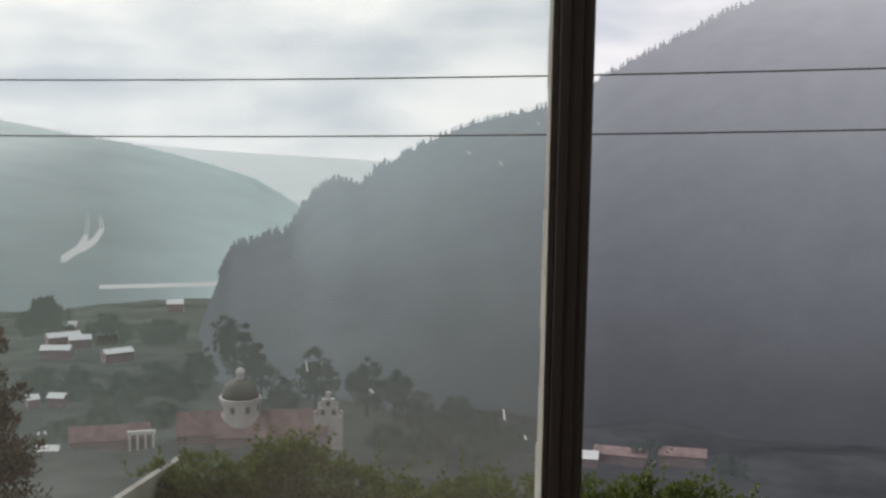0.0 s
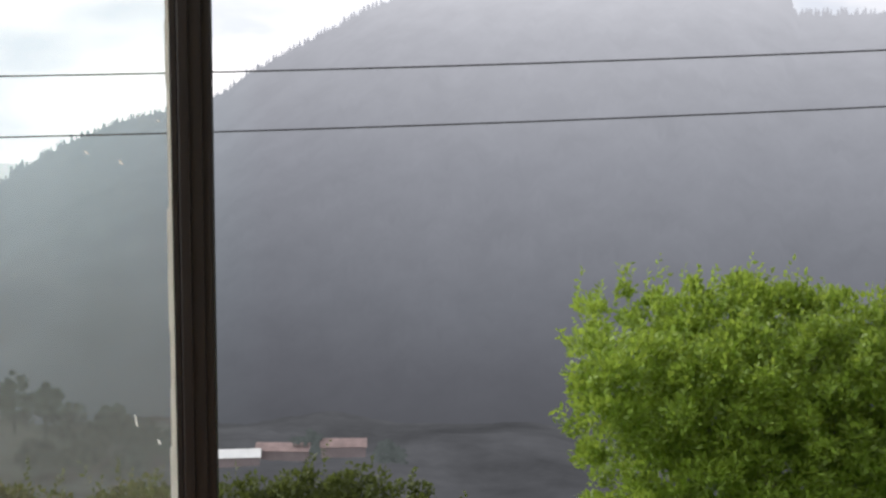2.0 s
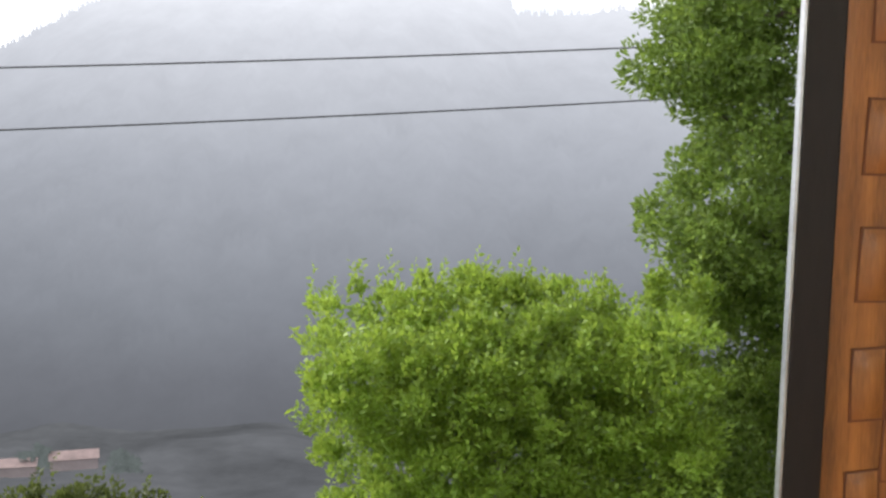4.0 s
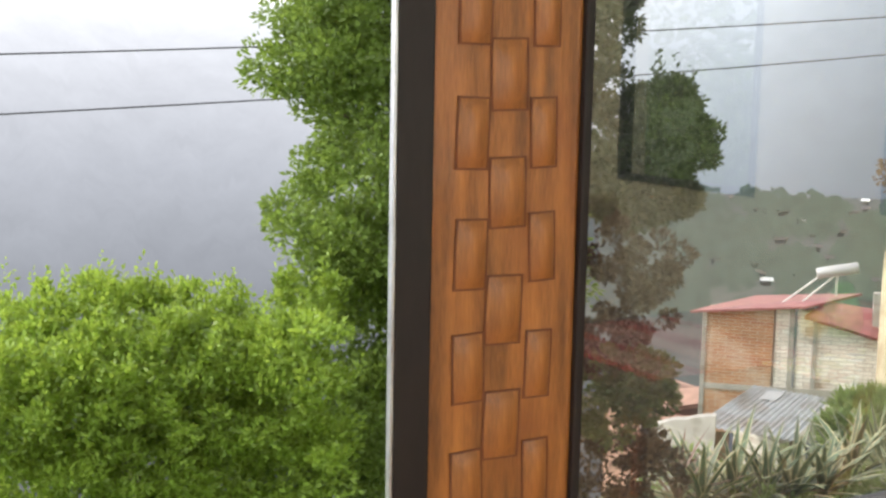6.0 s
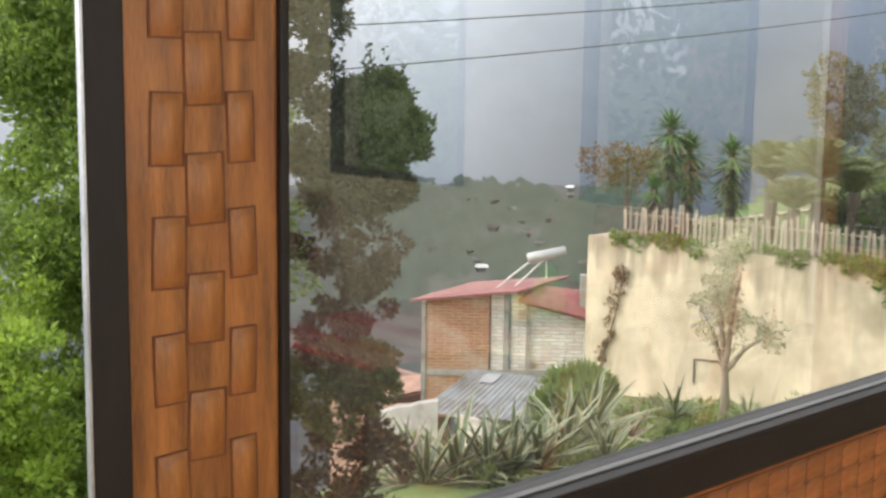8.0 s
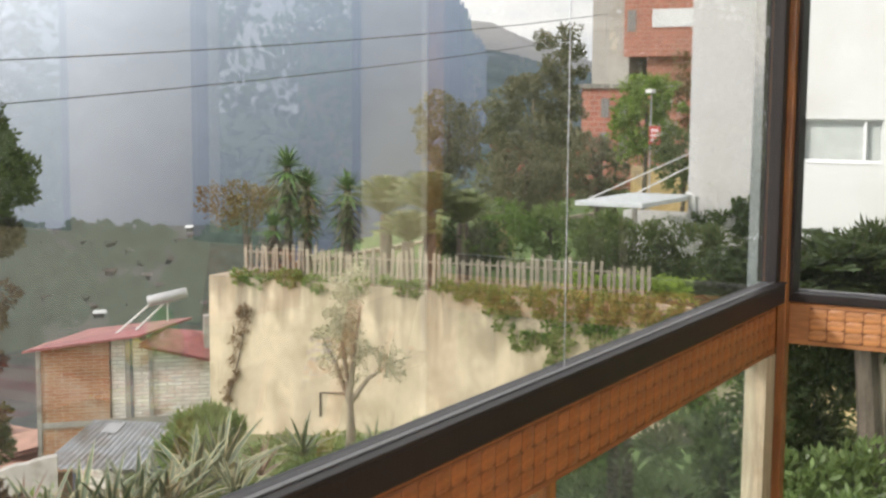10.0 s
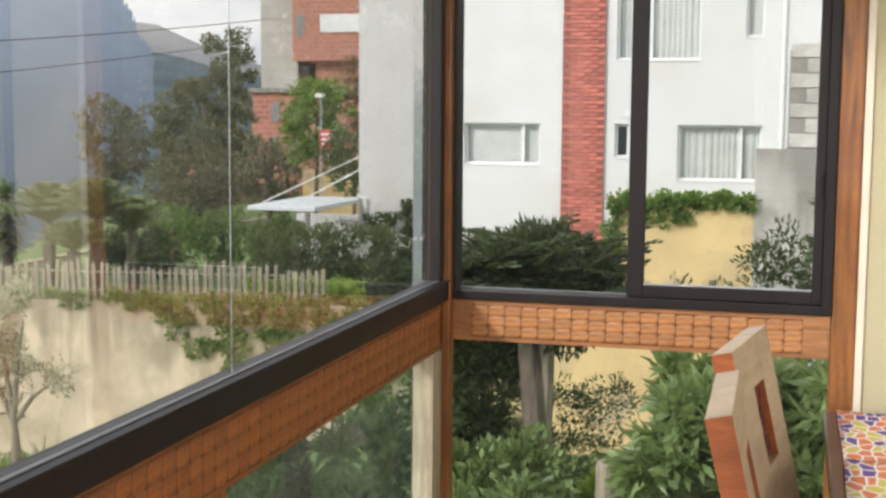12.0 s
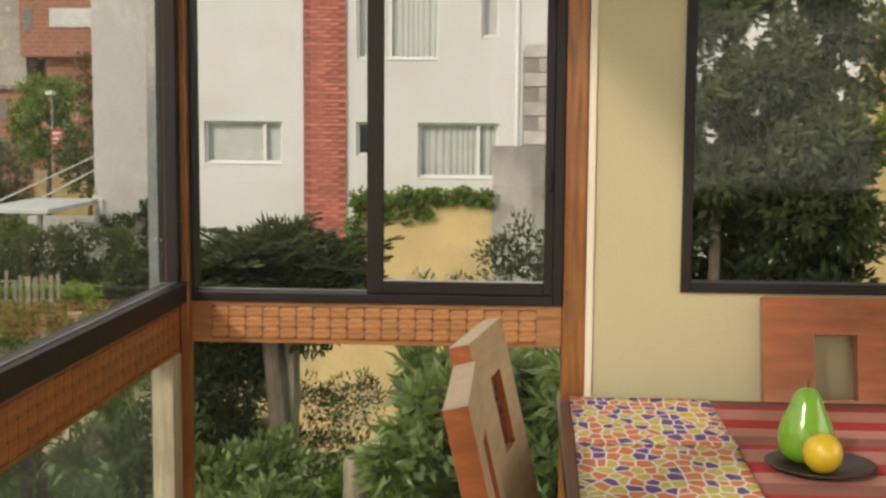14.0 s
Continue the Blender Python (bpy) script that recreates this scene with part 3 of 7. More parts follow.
class Shape:
    """Collects vertices and faces of one mesh."""

    def __init__(self):
        self.v, self.f, self.mi = [], [], []

    def poly(self, pts, mi=0):
        k = len(self.v)
        self.v += [tuple(p) for p in pts]
        self.f.append(tuple(range(k, k + len(pts))))
        self.mi.append(mi)
        return self

    def box(self, x0, x1, y0, y1, z0, z1, bev=0.0, mi=0, m=None):
        if bev <= 0:
            pts = [(x, y, z) for z in (z0, z1) for x, y in ((x0, y0), (x1, y0), (x1, y1), (x0, y1))]
            fs = [(3, 2, 1, 0), (4, 5, 6, 7), (0, 1, 5, 4), (1, 2, 6, 5), (2, 3, 7, 6), (3, 0, 4, 7)]
        else:
            b = min(bev, (x1 - x0) * 0.45, (y1 - y0) * 0.45, (z1 - z0) * 0.45)
            bm = bmesh.new()
            bmesh.ops.create_cube(bm, size=1, matrix=Matrix.LocRotScale(((x0 + x1) / 2, (y0 + y1) / 2, (z0 + z1) / 2), None, (x1 - x0, y1 - y0, z1 - z0)))
            bmesh.ops.bevel(bm, geom=bm.edges[:], offset=b, segments=2, affect="EDGES", profile=0.6)
            bm.verts.index_update()
            pts = [tuple(v.co) for v in bm.verts]
            fs = [tuple(v.index for v in f.verts) for f in bm.faces]
            bm.free()
        if m is not None:
            pts = [tuple(m @ Vector(p)) for p in pts]
        k = len(self.v)
        self.v += pts
        self.f += [tuple(i + k for i in f) for f in fs]
        self.mi += [mi] * len(fs)
        return self

    def tube(self, pts, radii, seg=8, mi=0, caps=True):
        pts = [Vector(p) for p in pts]
        k = len(self.v)
        side = None
        for i, p in enumerate(pts):
            d = (pts[min(i + 1, len(pts) - 1)] - pts[max(i - 1, 0)]).normalized()
            if side is None:
                side = d.cross(Vector((0.3, 0.2, 1)) if abs(d.z) < 0.9 else Vector((1, 0.1, 0))).normalized()
            side = (side - d * side.dot(d)).normalized()
            up = d.cross(side)
            for j in range(seg):
                a = 2 * math.pi * j / seg
                self.v.append(tuple(p + (side * math.cos(a) + up * math.sin(a)) * radii[i]))
        for i in range(len(pts) - 1):
            for j in range(seg):
                a, b = k + i * seg + j, k + i * seg + (j + 1) % seg
                self.f.append((a, b, b + seg, a + seg))
                self.mi.append(mi)
        if caps:
            self.f.append(tuple(range(k + seg - 1, k - 1, -1)))
            self.f.append(tuple(range(k + (len(pts) - 1) * seg, k + len(pts) * seg)))
            self.mi += [mi, mi]
        return self

    def lathe(self, c, prof, seg=24, mi=0):
        """Turned form round an upright axis through c; prof: (radius, height)."""
        k = len(self.v)
        for r, h in prof:
            for j in range(seg):
                a = 2 * math.pi * j / seg
                self.v.append((c[0] + r * math.cos(a), c[1] + r * math.sin(a), c[2] + h))
        for i in range(len(prof) - 1):
            for j in range(seg):
                a, b = k + i * seg + j, k + i * seg + (j + 1) % seg
                self.f.append((a, b, b + seg, a + seg))
                self.mi.append(mi)
        self.f.append(tuple(range(k + seg - 1, k - 1, -1)))
        self.f.append(tuple(range(k + (len(prof) - 1) * seg, k + len(prof) * seg)))
        self.mi += [mi, mi]
        return self

    def data(self, name, mats, smooth=False):
        me = bpy.data.meshes.new(name)
        me.from_pydata(self.v, [], self.f)
        for m in mats if isinstance(mats, (list, tuple)) else [mats]:
            me.materials.append(m)
        if any(self.mi):
            me.polygons.foreach_set("material_index", self.mi)
        if smooth:
            me.polygons.foreach_set("use_smooth", [True] * len(me.polygons))
        me.update()
        return me


def part(name, shape, mats, parent=None, label="", smooth=False, kind=""):
    me = shape.data(name, mats, smooth) if isinstance(shape, Shape) else shape
    ob = new(name, me)
    if parent is not None:
        ob.parent = parent
        ob.matrix_parent_inverse = parent.matrix_basis.inverted() if parent.parent is None else Matrix()
    return tagged(ob, label, "", "", kind)


def thing(name, at, label, category, group="", kind=""):
    ob = new(name)
    ob.empty_display_size = 0.1
    ob.matrix_basis = Matrix.Translation(at)
    return tagged(ob, label, category, group, kind)


def holed(axis, at, thick, u0, u1, z0, z1, holes):
    """A wall in the plane axis = at with rectangular openings (u0, u1, z0, z1) through it."""
    us = sorted({u0, u1, *[h[0] for h in holes], *[h[1] for h in holes]})
    zs = sorted({z0, z1, *[h[2] for h in holes], *[h[3] for h in holes]})
    us, zs = [u for u in us if u0 <= u <= u1], [z for z in zs if z0 <= z <= z1]
    solid = {}
    for i in range(len(us) - 1):
        for j in range(len(zs) - 1):
            mu, mz = (us[i] + us[i + 1]) / 2, (zs[j] + zs[j + 1]) / 2
            solid[i, j] = not any(h[0] < mu < h[1] and h[2] < mz < h[3] for h in holes)

    def p(u, d, z):
        return (at + d, u, z) if axis == "x" else (u, at + d, z)
    s = Shape()
    for (i, j), full in solid.items():
        if not full:
            continue
        a, b, c, d = us[i], us[i + 1], zs[j], zs[j + 1]
        s.poly([p(a, 0, c), p(b, 0, c), p(b, 0, d), p(a, 0, d)])
        s.poly([p(a, thick, d), p(b, thick, d), p(b, thick, c), p(a, thick, c)])
        for di, dj, e in ((-1, 0, ((a, c), (a, d))), (1, 0, ((b, d), (b, c))), (0, -1, ((b, c), (a, c))), (0, 1, ((a, d), (b, d)))):
            if not solid.get((i + di, j + dj), False):
                (ua, za), (ub, zb) = e
                s.poly([p(ua, 0, za), p(ub, 0, zb), p(ub, thick, zb), p(ua, thick, za)])
    return s


def leaf_mesh(name, pos, axis, length, width, mat):
    """Many small folded leaves in one mesh."""
    n = len(pos)
    axis = axis / (np.linalg.norm(axis, axis=1, keepdims=True) + 1e-9)
    side = np.cross(axis, rng.normal(size=(n, 3)))
    side /= np.linalg.norm(side, axis=1, keepdims=True) + 1e-9
    up = np.cross(side, axis)
    L, W = length * rng.uniform(0.65, 1.3, (n, 1)), width * rng.uniform(0.7, 1.25, (n, 1))
    v = np.empty((n, 4, 3))
    v[:, 0] = pos
    v[:, 1] = pos + axis * L * 0.45 + side * W * 0.5 + up * W * 0.22
    v[:, 2] = pos + axis * L
    v[:, 3] = pos + axis * L * 0.45 - side * W * 0.5 + up * W * 0.22
    base = (np.arange(n) * 4)[:, None]
    tri = np.concatenate([base + [0, 1, 2], base + [0, 2, 3]], 1).ravel()
    me = bpy.data.meshes.new(name)
    me.vertices.add(4 * n)
    me.vertices.foreach_set("co", v.ravel())
    me.loops.add(6 * n)
    me.loops.foreach_set("vertex_index", tri.astype(np.int32))
    me.polygons.add(2 * n)
    me.polygons.foreach_set("loop_start", np.arange(0, 6 * n, 3, dtype=np.int32))
    me.materials.append(mat)
    me.update(calc_edges=True)
    me.validate()
    return me


def foliage(blobs, n, length, width, name, mat, clump=0.3, up=0.35, sub=26, shell=0.55, sprigs=0):
    """Leaves in tufts over and inside rounded masses (cx, cy, cz, rx, ry, rz), with gaps and an uneven outline."""
    B = np.array(blobs, float)
    w = (B[:, 3] * B[:, 4] + B[:, 4] * B[:, 5] + B[:, 3] * B[:, 5])
    w /= w.sum()
    k = max(4, int(sub * len(B)))
    which = rng.choice(len(B), k, p=w)
    d = rng.normal(size=(k, 3))
    d /= np.linalg.norm(d, axis=1, keepdims=True)
    rad = shell + (1.05 - shell) * rng.uniform(0, 1, (k, 1)) ** 0.6
    C = B[which, :3] + d * rad * B[which, 3:]
    S = B[which, 3:].mean(1) * clump * rng.uniform(0.6, 1.35, k)
    t = rng.integers(0, k, n)
    off = rng.normal(size=(n, 3))
    off /= np.linalg.norm(off, axis=1, keepdims=True)
    off *= rng.uniform(0.25, 1, (n, 1)) ** 0.5
    pos = C[t] + off * S[t, None] * [1, 1, 0.75]
    axis = off * 0.7 + d[t] * 0.5 + rng.normal(size=(n, 3)) * 0.45 + [0, 0, up]
    if sprigs:
        top = np.argsort(-C[:, 2] + rng.normal(size=k) * 0.12)[: max(3, k // 3)]
        q = rng.choice(top, sprigs)
        root = C[q] + rng.normal(size=(sprigs, 3)) * S[q, None] * [0.8, 0.8, 0.3]
        lean = np.stack([rng.normal(size=sprigs) * 0.22, rng.normal(size=sprigs) * 0.22, np.ones(sprigs)], 1)
        hgt = rng.uniform(1.5, 5.0, sprigs) * length
        m = 9
        f = np.tile(np.linspace(0.1, 1, m), sprigs)
        q2 = np.repeat(np.arange(sprigs), m)
        pos = np.concatenate([pos, root[q2] + lean[q2] * (hgt[q2] * f)[:, None]])
        sp = rng.normal(size=(sprigs * m, 3)) * [1, 1, 0.3] + [0, 0, 0.7]
        axis = np.concatenate([axis, sp])
    return leaf_mesh(name, pos, axis, length, width, mat)


def pane_shape(axis, at, u0, u1, z0, z1, thick=0.006):
    """A sheet of glass whose front face looks to -x or -y; back and edges take the second material."""
    s = Shape()
    if axis == "x":
        s.box(at, at + thick, u0, u1, z0, z1, mi=1)
        s.mi[5] = 0
    else:
        s.box(u0, u1, at, at + thick, z0, z1, mi=1)
        s.mi[2] = 0
    return s


def garden_height(x, y):
    """Ground level: a sloping garden, a terrace held by the yellow wall, and a fall to the valley."""
    z = -0.74 - 0.121 * max(x, -8) - 0.128 * max(y, -6)
    r = math.hypot(x, y)
    if x > 20.75 and y < 17.6 + 0.32 * (x - 20.75):
        return -2.15 - 0.004 * max(0, x - 40)
    if y > 18:
        z -= 0.16 * (y - 18)
    az = math.degrees(math.atan2(y, x)) % 360
    z -= 0.34 * max(0.0, r - 15.0) * min(1.0, max(0.0, (az - 41.5) / 2.5)) * (1.0 if az < 90 else 0.0)
    north = min(1.0, max(0.0, (az - 50) / 12)) * (1.0 if az < 250 else 0.0)
    steep = -1.6 - 0.10 * min(r, 12) - 0.46 * max(0.0, r - 12)
    z += (min(z, steep) - z) * north
    if r > 45:
        z = min(z, -9 - 0.30 * (r - 45))
    return max(z, -135) - 0.2 * max(0.0, r - 420)


def polar(az, el, r):
    """A place r metres off, seen from the eye at that bearing and elevation."""
    a = radians(az)
    return Vector((r * math.cos(a), r * math.sin(a), 1.5 + r * math.tan(radians(el))))


# ---- the room ----
WA, WB = 0.95, 3.5
TOP = 3.15
part("floor", Shape().box(-3.2, 3.62, -3.4, 1.05, -0.12, 0.0), FLOORING, kind="structure")
part("ceiling", Shape().box(-3.2, 3.62, -3.4, 1.05, TOP, TOP + 0.15), CEILING, kind="structure")
wall_east = part("wall_east", holed("x", WB, 0.14, -3.4, -0.184, 0.0, TOP, [(-1.13, -0.418, 1.03, 2.3), (-2.6, -1.75, 1.03, 2.3)]), PLASTER, kind="structure", label="cream painted plaster wall with black framed windows")
# The south and west openings are unseen, added to let light into the room.
part("wall_south", holed("y", -3.4, -0.14, -3.2, 3.5, 0, TOP, [(0.1, 3.1, 0.9, 2.4)]), PLASTER, kind="structure")
part("wall_west", holed("x", -3.2, -0.14, -3.4, 1.05, 0, TOP, [(-2.8, 0.4, 0.9, 2.4)]), PLASTER, kind="structure")
part("wall_header", Shape().box(-3.2, 3.5, WA, WA + 0.1, 3.0, TOP), PLASTER, kind="structure")
part("wall_header", Shape().box(WB, WB + 0.1, -0.184, WA + 0.1, 3.0, TOP), PLASTER, kind="structure")
part("wall_pier", Shape().box(-3.2, -1.5, WA, WA + 0.1, 0, 3.0), PLASTER, kind="structure")


def frame_ring(y0, y1, z0, z1, w, depth, x):
    """Four frame bars round an opening in a plane x = const."""
    s = Shape()
    s.box(x, x + depth, y0, y0 + w, z0, z1, 0.003).box(x, x + depth, y1 - w, y1, z0, z1, 0.003)
    s.box(x, x + depth, y0 + w, y1 - w, z0, z0 + w, 0.003).box(x, x + depth, y0 + w, y1 - w, z1 - w, z1, 0.003)
    return s


def side_window(name, y0, y1):
    w = thing(name, (WB, (y0 + y1) / 2, 1.03), "black metal framed window in the cream wall", "window", kind="structure")
    part("window_frame", frame_ring(y0, y1, 1.03, 2.3, 0.028, 0.06, WB - 0.012), DARK_METAL, w)
    g = part("pane", pane_shape("x", WB + 0.02, y0 + 0.028, y1 - 0.028, 1.058, 2.272), [GLASS_SIDE, CLEAR], w)
    g.visible_shadow = False


side_window("window_2", -1.13, -0.418)
side_window("window_3", -2.6, -1.75)

# sliding window with its stile, beside the open part
w = thing("window_1", (-0.16, WA, 1.04), "dark metal sliding window, half open, with greenish glass", "window", kind="structure")
part("stile", Shape().box(-0.1685, -0.1445, WA - 0.008, WA + 0.001, 0.0, 3.0, 0.002).box(-0.1735, -0.169, WA - 0.005, WA + 0.0015, 0.0, 3.0, 0.001).box(-0.1615, -0.1600, WA - 0.0105, WA - 0.0082, 0.02, 2.98).box(-0.1525, -0.1510, WA - 0.0105, WA - 0.0082, 0.02, 2.98), DARK_METAL, w)
s = Shape()
for i in range(69):
    z = 0.02 + i * 0.043
    s.box(-0.1768 - 0.0010 * math.sin(i * 0.31) - 0.0006 * math.sin(i * 1.7), -0.1737, WA - 0.0055, WA + 0.0015, z, z + 0.0432)
part("sealant", s, SEAL, w, "uneven white sealant bead")
g = part("pane", pane_shape("y", WA + 0.002, -1.5, -0.174, 0.0, 3.0, 0.004), [GLASS_OLD, CLEAR], w)
g.visible_shadow = False
# scratches and paint flecks stuck on the pane
s = Shape()
for px, pz, lx, lz in ((-0.205, 1.247, 0.0016, 0.010), (-0.309, 1.253, 0.003, 0.003), (-0.189, 1.228, 0.002, 0.004), (-0.36, 1.271, 0.0012, 0.009), (-0.212, 1.43, 0.0025, 0.004), (-0.185, 1.458, 0.002, 0.002), (-0.236, 1.436, 0.003, 0.003)):
    s.poly([(px, WA + 0.0015, pz), (px + lx, WA + 0.0015, pz - lz * 0.2), (px + lx * 1.6, WA + 0.0015, pz - lz), (px + lx * 0.5, WA + 0.0015, pz - lz * 0.8)])
part("paint_fleck", s, SEAL, w, "white paint flecks on the glass")

# carved post with the metal frames on both sides
p = thing("carved_post", (0.61, WA, 0), "orange varnished wooden post carved in a basket weave", "post", kind="structure")
part("core", Shape().box(0.532, 0.6795, WA - 0.004, WA + 0.03, 0, 3.0, 0.004), WOOD_POST, p)
part("metal_frame", Shape().box(0.498, 0.5315, WA - 0.010, WA - 0.001, 0, 3.0, 0.002), DARK_METAL, p)
part("frame_edge", Shape().box(0.4948, 0.4977, WA - 0.010, WA - 0.003, 0, 3.0, 0.0008), GREY_EDGE, p, "pale grey metal edge")
part("metal_frame", Shape().box(0.680, 0.689, WA - 0.008, WA + 0.05, 0, 3.0, 0.002), DARK_METAL, p)


def pillow(lx, lz, depth, axis):
    """A strip of the carved weave, slightly domed, its ends dipping under the next."""
    s = Shape()
    nx, nz = 5, 7
    k = {}
    for i in range(nx):
        for j in range(nz):
            u, v = i / (nx - 1) * 2 - 1, j / (nz - 1) * 2 - 1
            d = depth * (1 - 0.4 * abs(v) ** 3) * (1 - 0.3 * abs(u) ** 4)
            if i in (0, nx - 1) or j in (0, nz - 1):
                d = 0.0
            u2 = u * (1 - 0.06 * v * v)
            k[i, j] = len(s.v)
            s.v.append((u2 * lx / 2, -d, v * lz / 2) if axis == "y" else (-d, u2 * lx / 2, v * lz / 2))
    for i in range(nx - 1):
        for j in range(nz - 1):
            f = (k[i, j], k[i + 1, j], k[i + 1, j + 1], k[i, j + 1])
            s.f.append(f if axis == "y" else f[::-1])
            s.mi.append(0)
    return s


PITCH = 0.0995
for c, (xa, xb) in enumerate(((0.5570, 0.5858), (0.5886, 0.6226), (0.6288, 0.6530))):
    hi = pillow(xb - xa, 0.0570, 0.0034, "y").data("strip", WOOD_POST, True)
    gr = Shape().box(-(xb - xa) / 2 - 0.0016, (xb - xa) / 2 + 0.0016, -0.0012, 0.0, -0.0302, 0.0302).data("groove", WOOD_JOINT)
    for r in range(30):
        z = 1.4489 + (0.0 if c != 1 else -0.0515) + (r - 13) * PITCH
        if not 0.05 < z < 2.9:
            continue
        m = pose((xa + xb) / 2 + rng.uniform(-0.0012, 0.0012), WA - 0.0042, z + rng.uniform(-0.002, 0.002), 0, rng.uniform(-2.2, 2.2), 0)
        for me, nm, dy in ((gr, "groove", 0.0), (hi, "strip", -0.0013)):
            ob = part(nm, me, None, p)
            ob.matrix_basis = Matrix.Translation((0, dy, 0)) @ m
            ob.matrix_parent_inverse = p.matrix_basis.inverted()


def beam_along(axis, u0, u1, z0, z1, face, mat, label, u_weave):
    """Wooden rail carved with three rows of basket weave."""
    c = (0.5 * (u0 + u1), face, z0) if axis == "x" else (face, 0.5 * (u0 + u1), z0)
    b = thing("carved_rail", c, label, "rail", "carved rails", "structure")
    sh, bed = Shape(), Shape()
    u_weave = (u_weave[0], u_weave[0] + int((u_weave[1] - u_weave[0]) / 0.0475) * 0.0475)
    if axis == "x":
        sh.box(u0, u1, face, face + 0.07, z0, z1, 0.004)
        bed.box(u_weave[0], u_weave[1], face - 0.0016, face - 0.0002, z0 + 0.012, z1 - 0.012)
    else:
        sh.box(face, face + 0.07, u0, u1, z0, z1, 0.004)
        bed.box(face - 0.0016, face - 0.0002, u_weave[0], u_weave[1], z0 + 0.012, z1 - 0.012)
    part("core", sh, mat, b)
    part("groove_bed", bed, WOOD_JOINT_PALE, b, "dark grooves between the carved strips")
    rows, cw = 3, 0.0475
    rh = (z1 - z0 - 0.03) / rows
    tall = pillow(cw * 0.965, rh * 1.10, 0.0032, "y" if axis == "x" else "x").data("strip", mat, True)
    flat = pillow(cw * 1.03, rh * 0.96, 0.0018, "y" if axis == "x" else "x").data("strip", mat, True)
    n = round((u_weave[1] - u_weave[0]) / cw)
    for i in range(n):
        for j in range(rows):
            u = u_weave[0] + (i + 0.5) * cw
            z = z0 + 0.015 + (j + 0.5) * rh
            ob = part("strip", tall if (i + j) % 2 else flat, None, b)
            jit = rng.uniform(-0.0008, 0.0008)
            ob.matrix_basis = pose(u, face - 0.0014, z + jit, 0, rng.uniform(-1.2, 1.2), 0) if axis == "x" else pose(face - 0.0014, u, z + jit, rng.uniform(-1.2, 1.2), 0, 0)
            ob.matrix_parent_inverse = b.matrix_basis.inverted()


beam_along("x", 0.69, WB - 0.04, 0.845, 0.982, WA + 0.002, WOOD_BEAM_A, "varnished orange rail carved in a basket weave under the fixed glass", (0.72, WB - 0.06))
beam_along("y", -0.100, 0.93, 0.868, 0.985, WB, WOOD_BEAM_B, "varnished orange rail carved in a basket weave below the sliding window", (-0.03, 0.90))

# fixed glass of the long side, butt-jointed
w = thing("window_4", (2.0, WA, 1.04), "fixed glass panes over a dark metal sill bar", "window", kind="structure")
part("sill_bar", Shape().box(0.69, WB - 0.03, WA - 0.018, WA + 0.055, 0.984, 1.036, 0.005).box(0.69, WB - 0.03, WA - 0.022, WA + 0.002, 1.0365, 1.042, 0.002), DARK_METAL, w)
part("sill_lip", Shape().box(0.69, WB - 0.03, WA - 0.0005, WA + 0.010, 1.0425, 1.0445, 0.001), DARK_LIP, w, "worn bare metal lip")
for a, b in ((0.6905, 2.0935), (2.0975, WB - 0.06)):
    g = part("pane", pane_shape("y", WA + 0.012, a, b, 1.036, 3.0), [GLASS, CLEAR], w)
    g.visible_shadow = False
part("glass_joint", Shape().box(2.0943, 2.0967, WA + 0.0108, WA + 0.0118, 1.045, 3.0), GREY_EDGE, w, "thin clear sealant joint")
for a, b in ((0.6905, 2.03), (2.07, WB - 0.08)):
    g = part("pane", pane_shape("y", WA + 0.030, a, b, 0.06, 0.844), [GLASS_OLD, CLEAR], w)
    g.visible_shadow = False
part("low_stile", Shape().box(2.03, 2.07, WA + 0.01, WA + 0.06, 0, 0.845, 0.004), WOOD_POST, w)
part("low_sill", Shape().box(0.69, WB - 0.05, WA, WA + 0.08, 0, 0.06, 0.004), WOOD_POST, w)

# corner post: wood between two metal frames; the board below is coloured as lit
p = thing("corner_post", (WB, WA, 0), "slim brown wooden corner post with dark metal frames", "post", kind="structure")
part("wood", Shape().box(WB - 0.035, WB + 0.012, WA - 0.022, WA + 0.002, 0, 3.0, 0.004), WOOD_POST, p)
part("metal_frame", Shape().box(WB - 0.075, WB - 0.036, WA - 0.004, WA + 0.05, 1.043, 3.0, 0.003), DARK_METAL, p)
part("pale_board", Shape().box(WB - 0.125, WB - 0.037, WA + 0.0, WA + 0.06, 0, 0.844, 0.004), WOOD_PALE, p, "pale wooden board, brightened in its colour")
part("metal_return", Shape().box(WB + 0.0, WB + 0.1, WA + 0.003, WA + 0.1, 0, 3.0, 0.004), POLISHED, p, "polished dark metal face outside the glass")

# sliding window of the short side
w = thing("window_5", (WB, 0.42, 1.0), "black metal sliding window above the carved rail", "window", kind="structure")
part("window_frame", Shape().box(WB - 0.012, WB + 0.06, 0.917, 0.945, 0.986, 3.0, 0.003).box(WB - 0.012, WB + 0.06, -0.100, -0.0745, 0.986, 3.0, 0.003).box(WB - 0.012, WB + 0.06, -0.0745, 0.917, 0.986, 1.012, 0.003), DARK_METAL, w)
sa = part("sash", Shape().box(WB - 0.004, WB + 0.022, 0.392, 0.437, 1.013, 2.97, 0.003).box(WB - 0.004, WB + 0.022, -0.074, -0.0485, 1.013, 2.97, 0.003).box(WB - 0.004, WB + 0.022, -0.0485, 0.392, 1.013, 1.047, 0.003), DARK_METAL, w)
part("sash_lip", Shape().box(WB - 0.001, WB + 0.02, -0.0485, 0.392, 1.0475, 1.050, 0.0005), GREY_EDGE, sa)
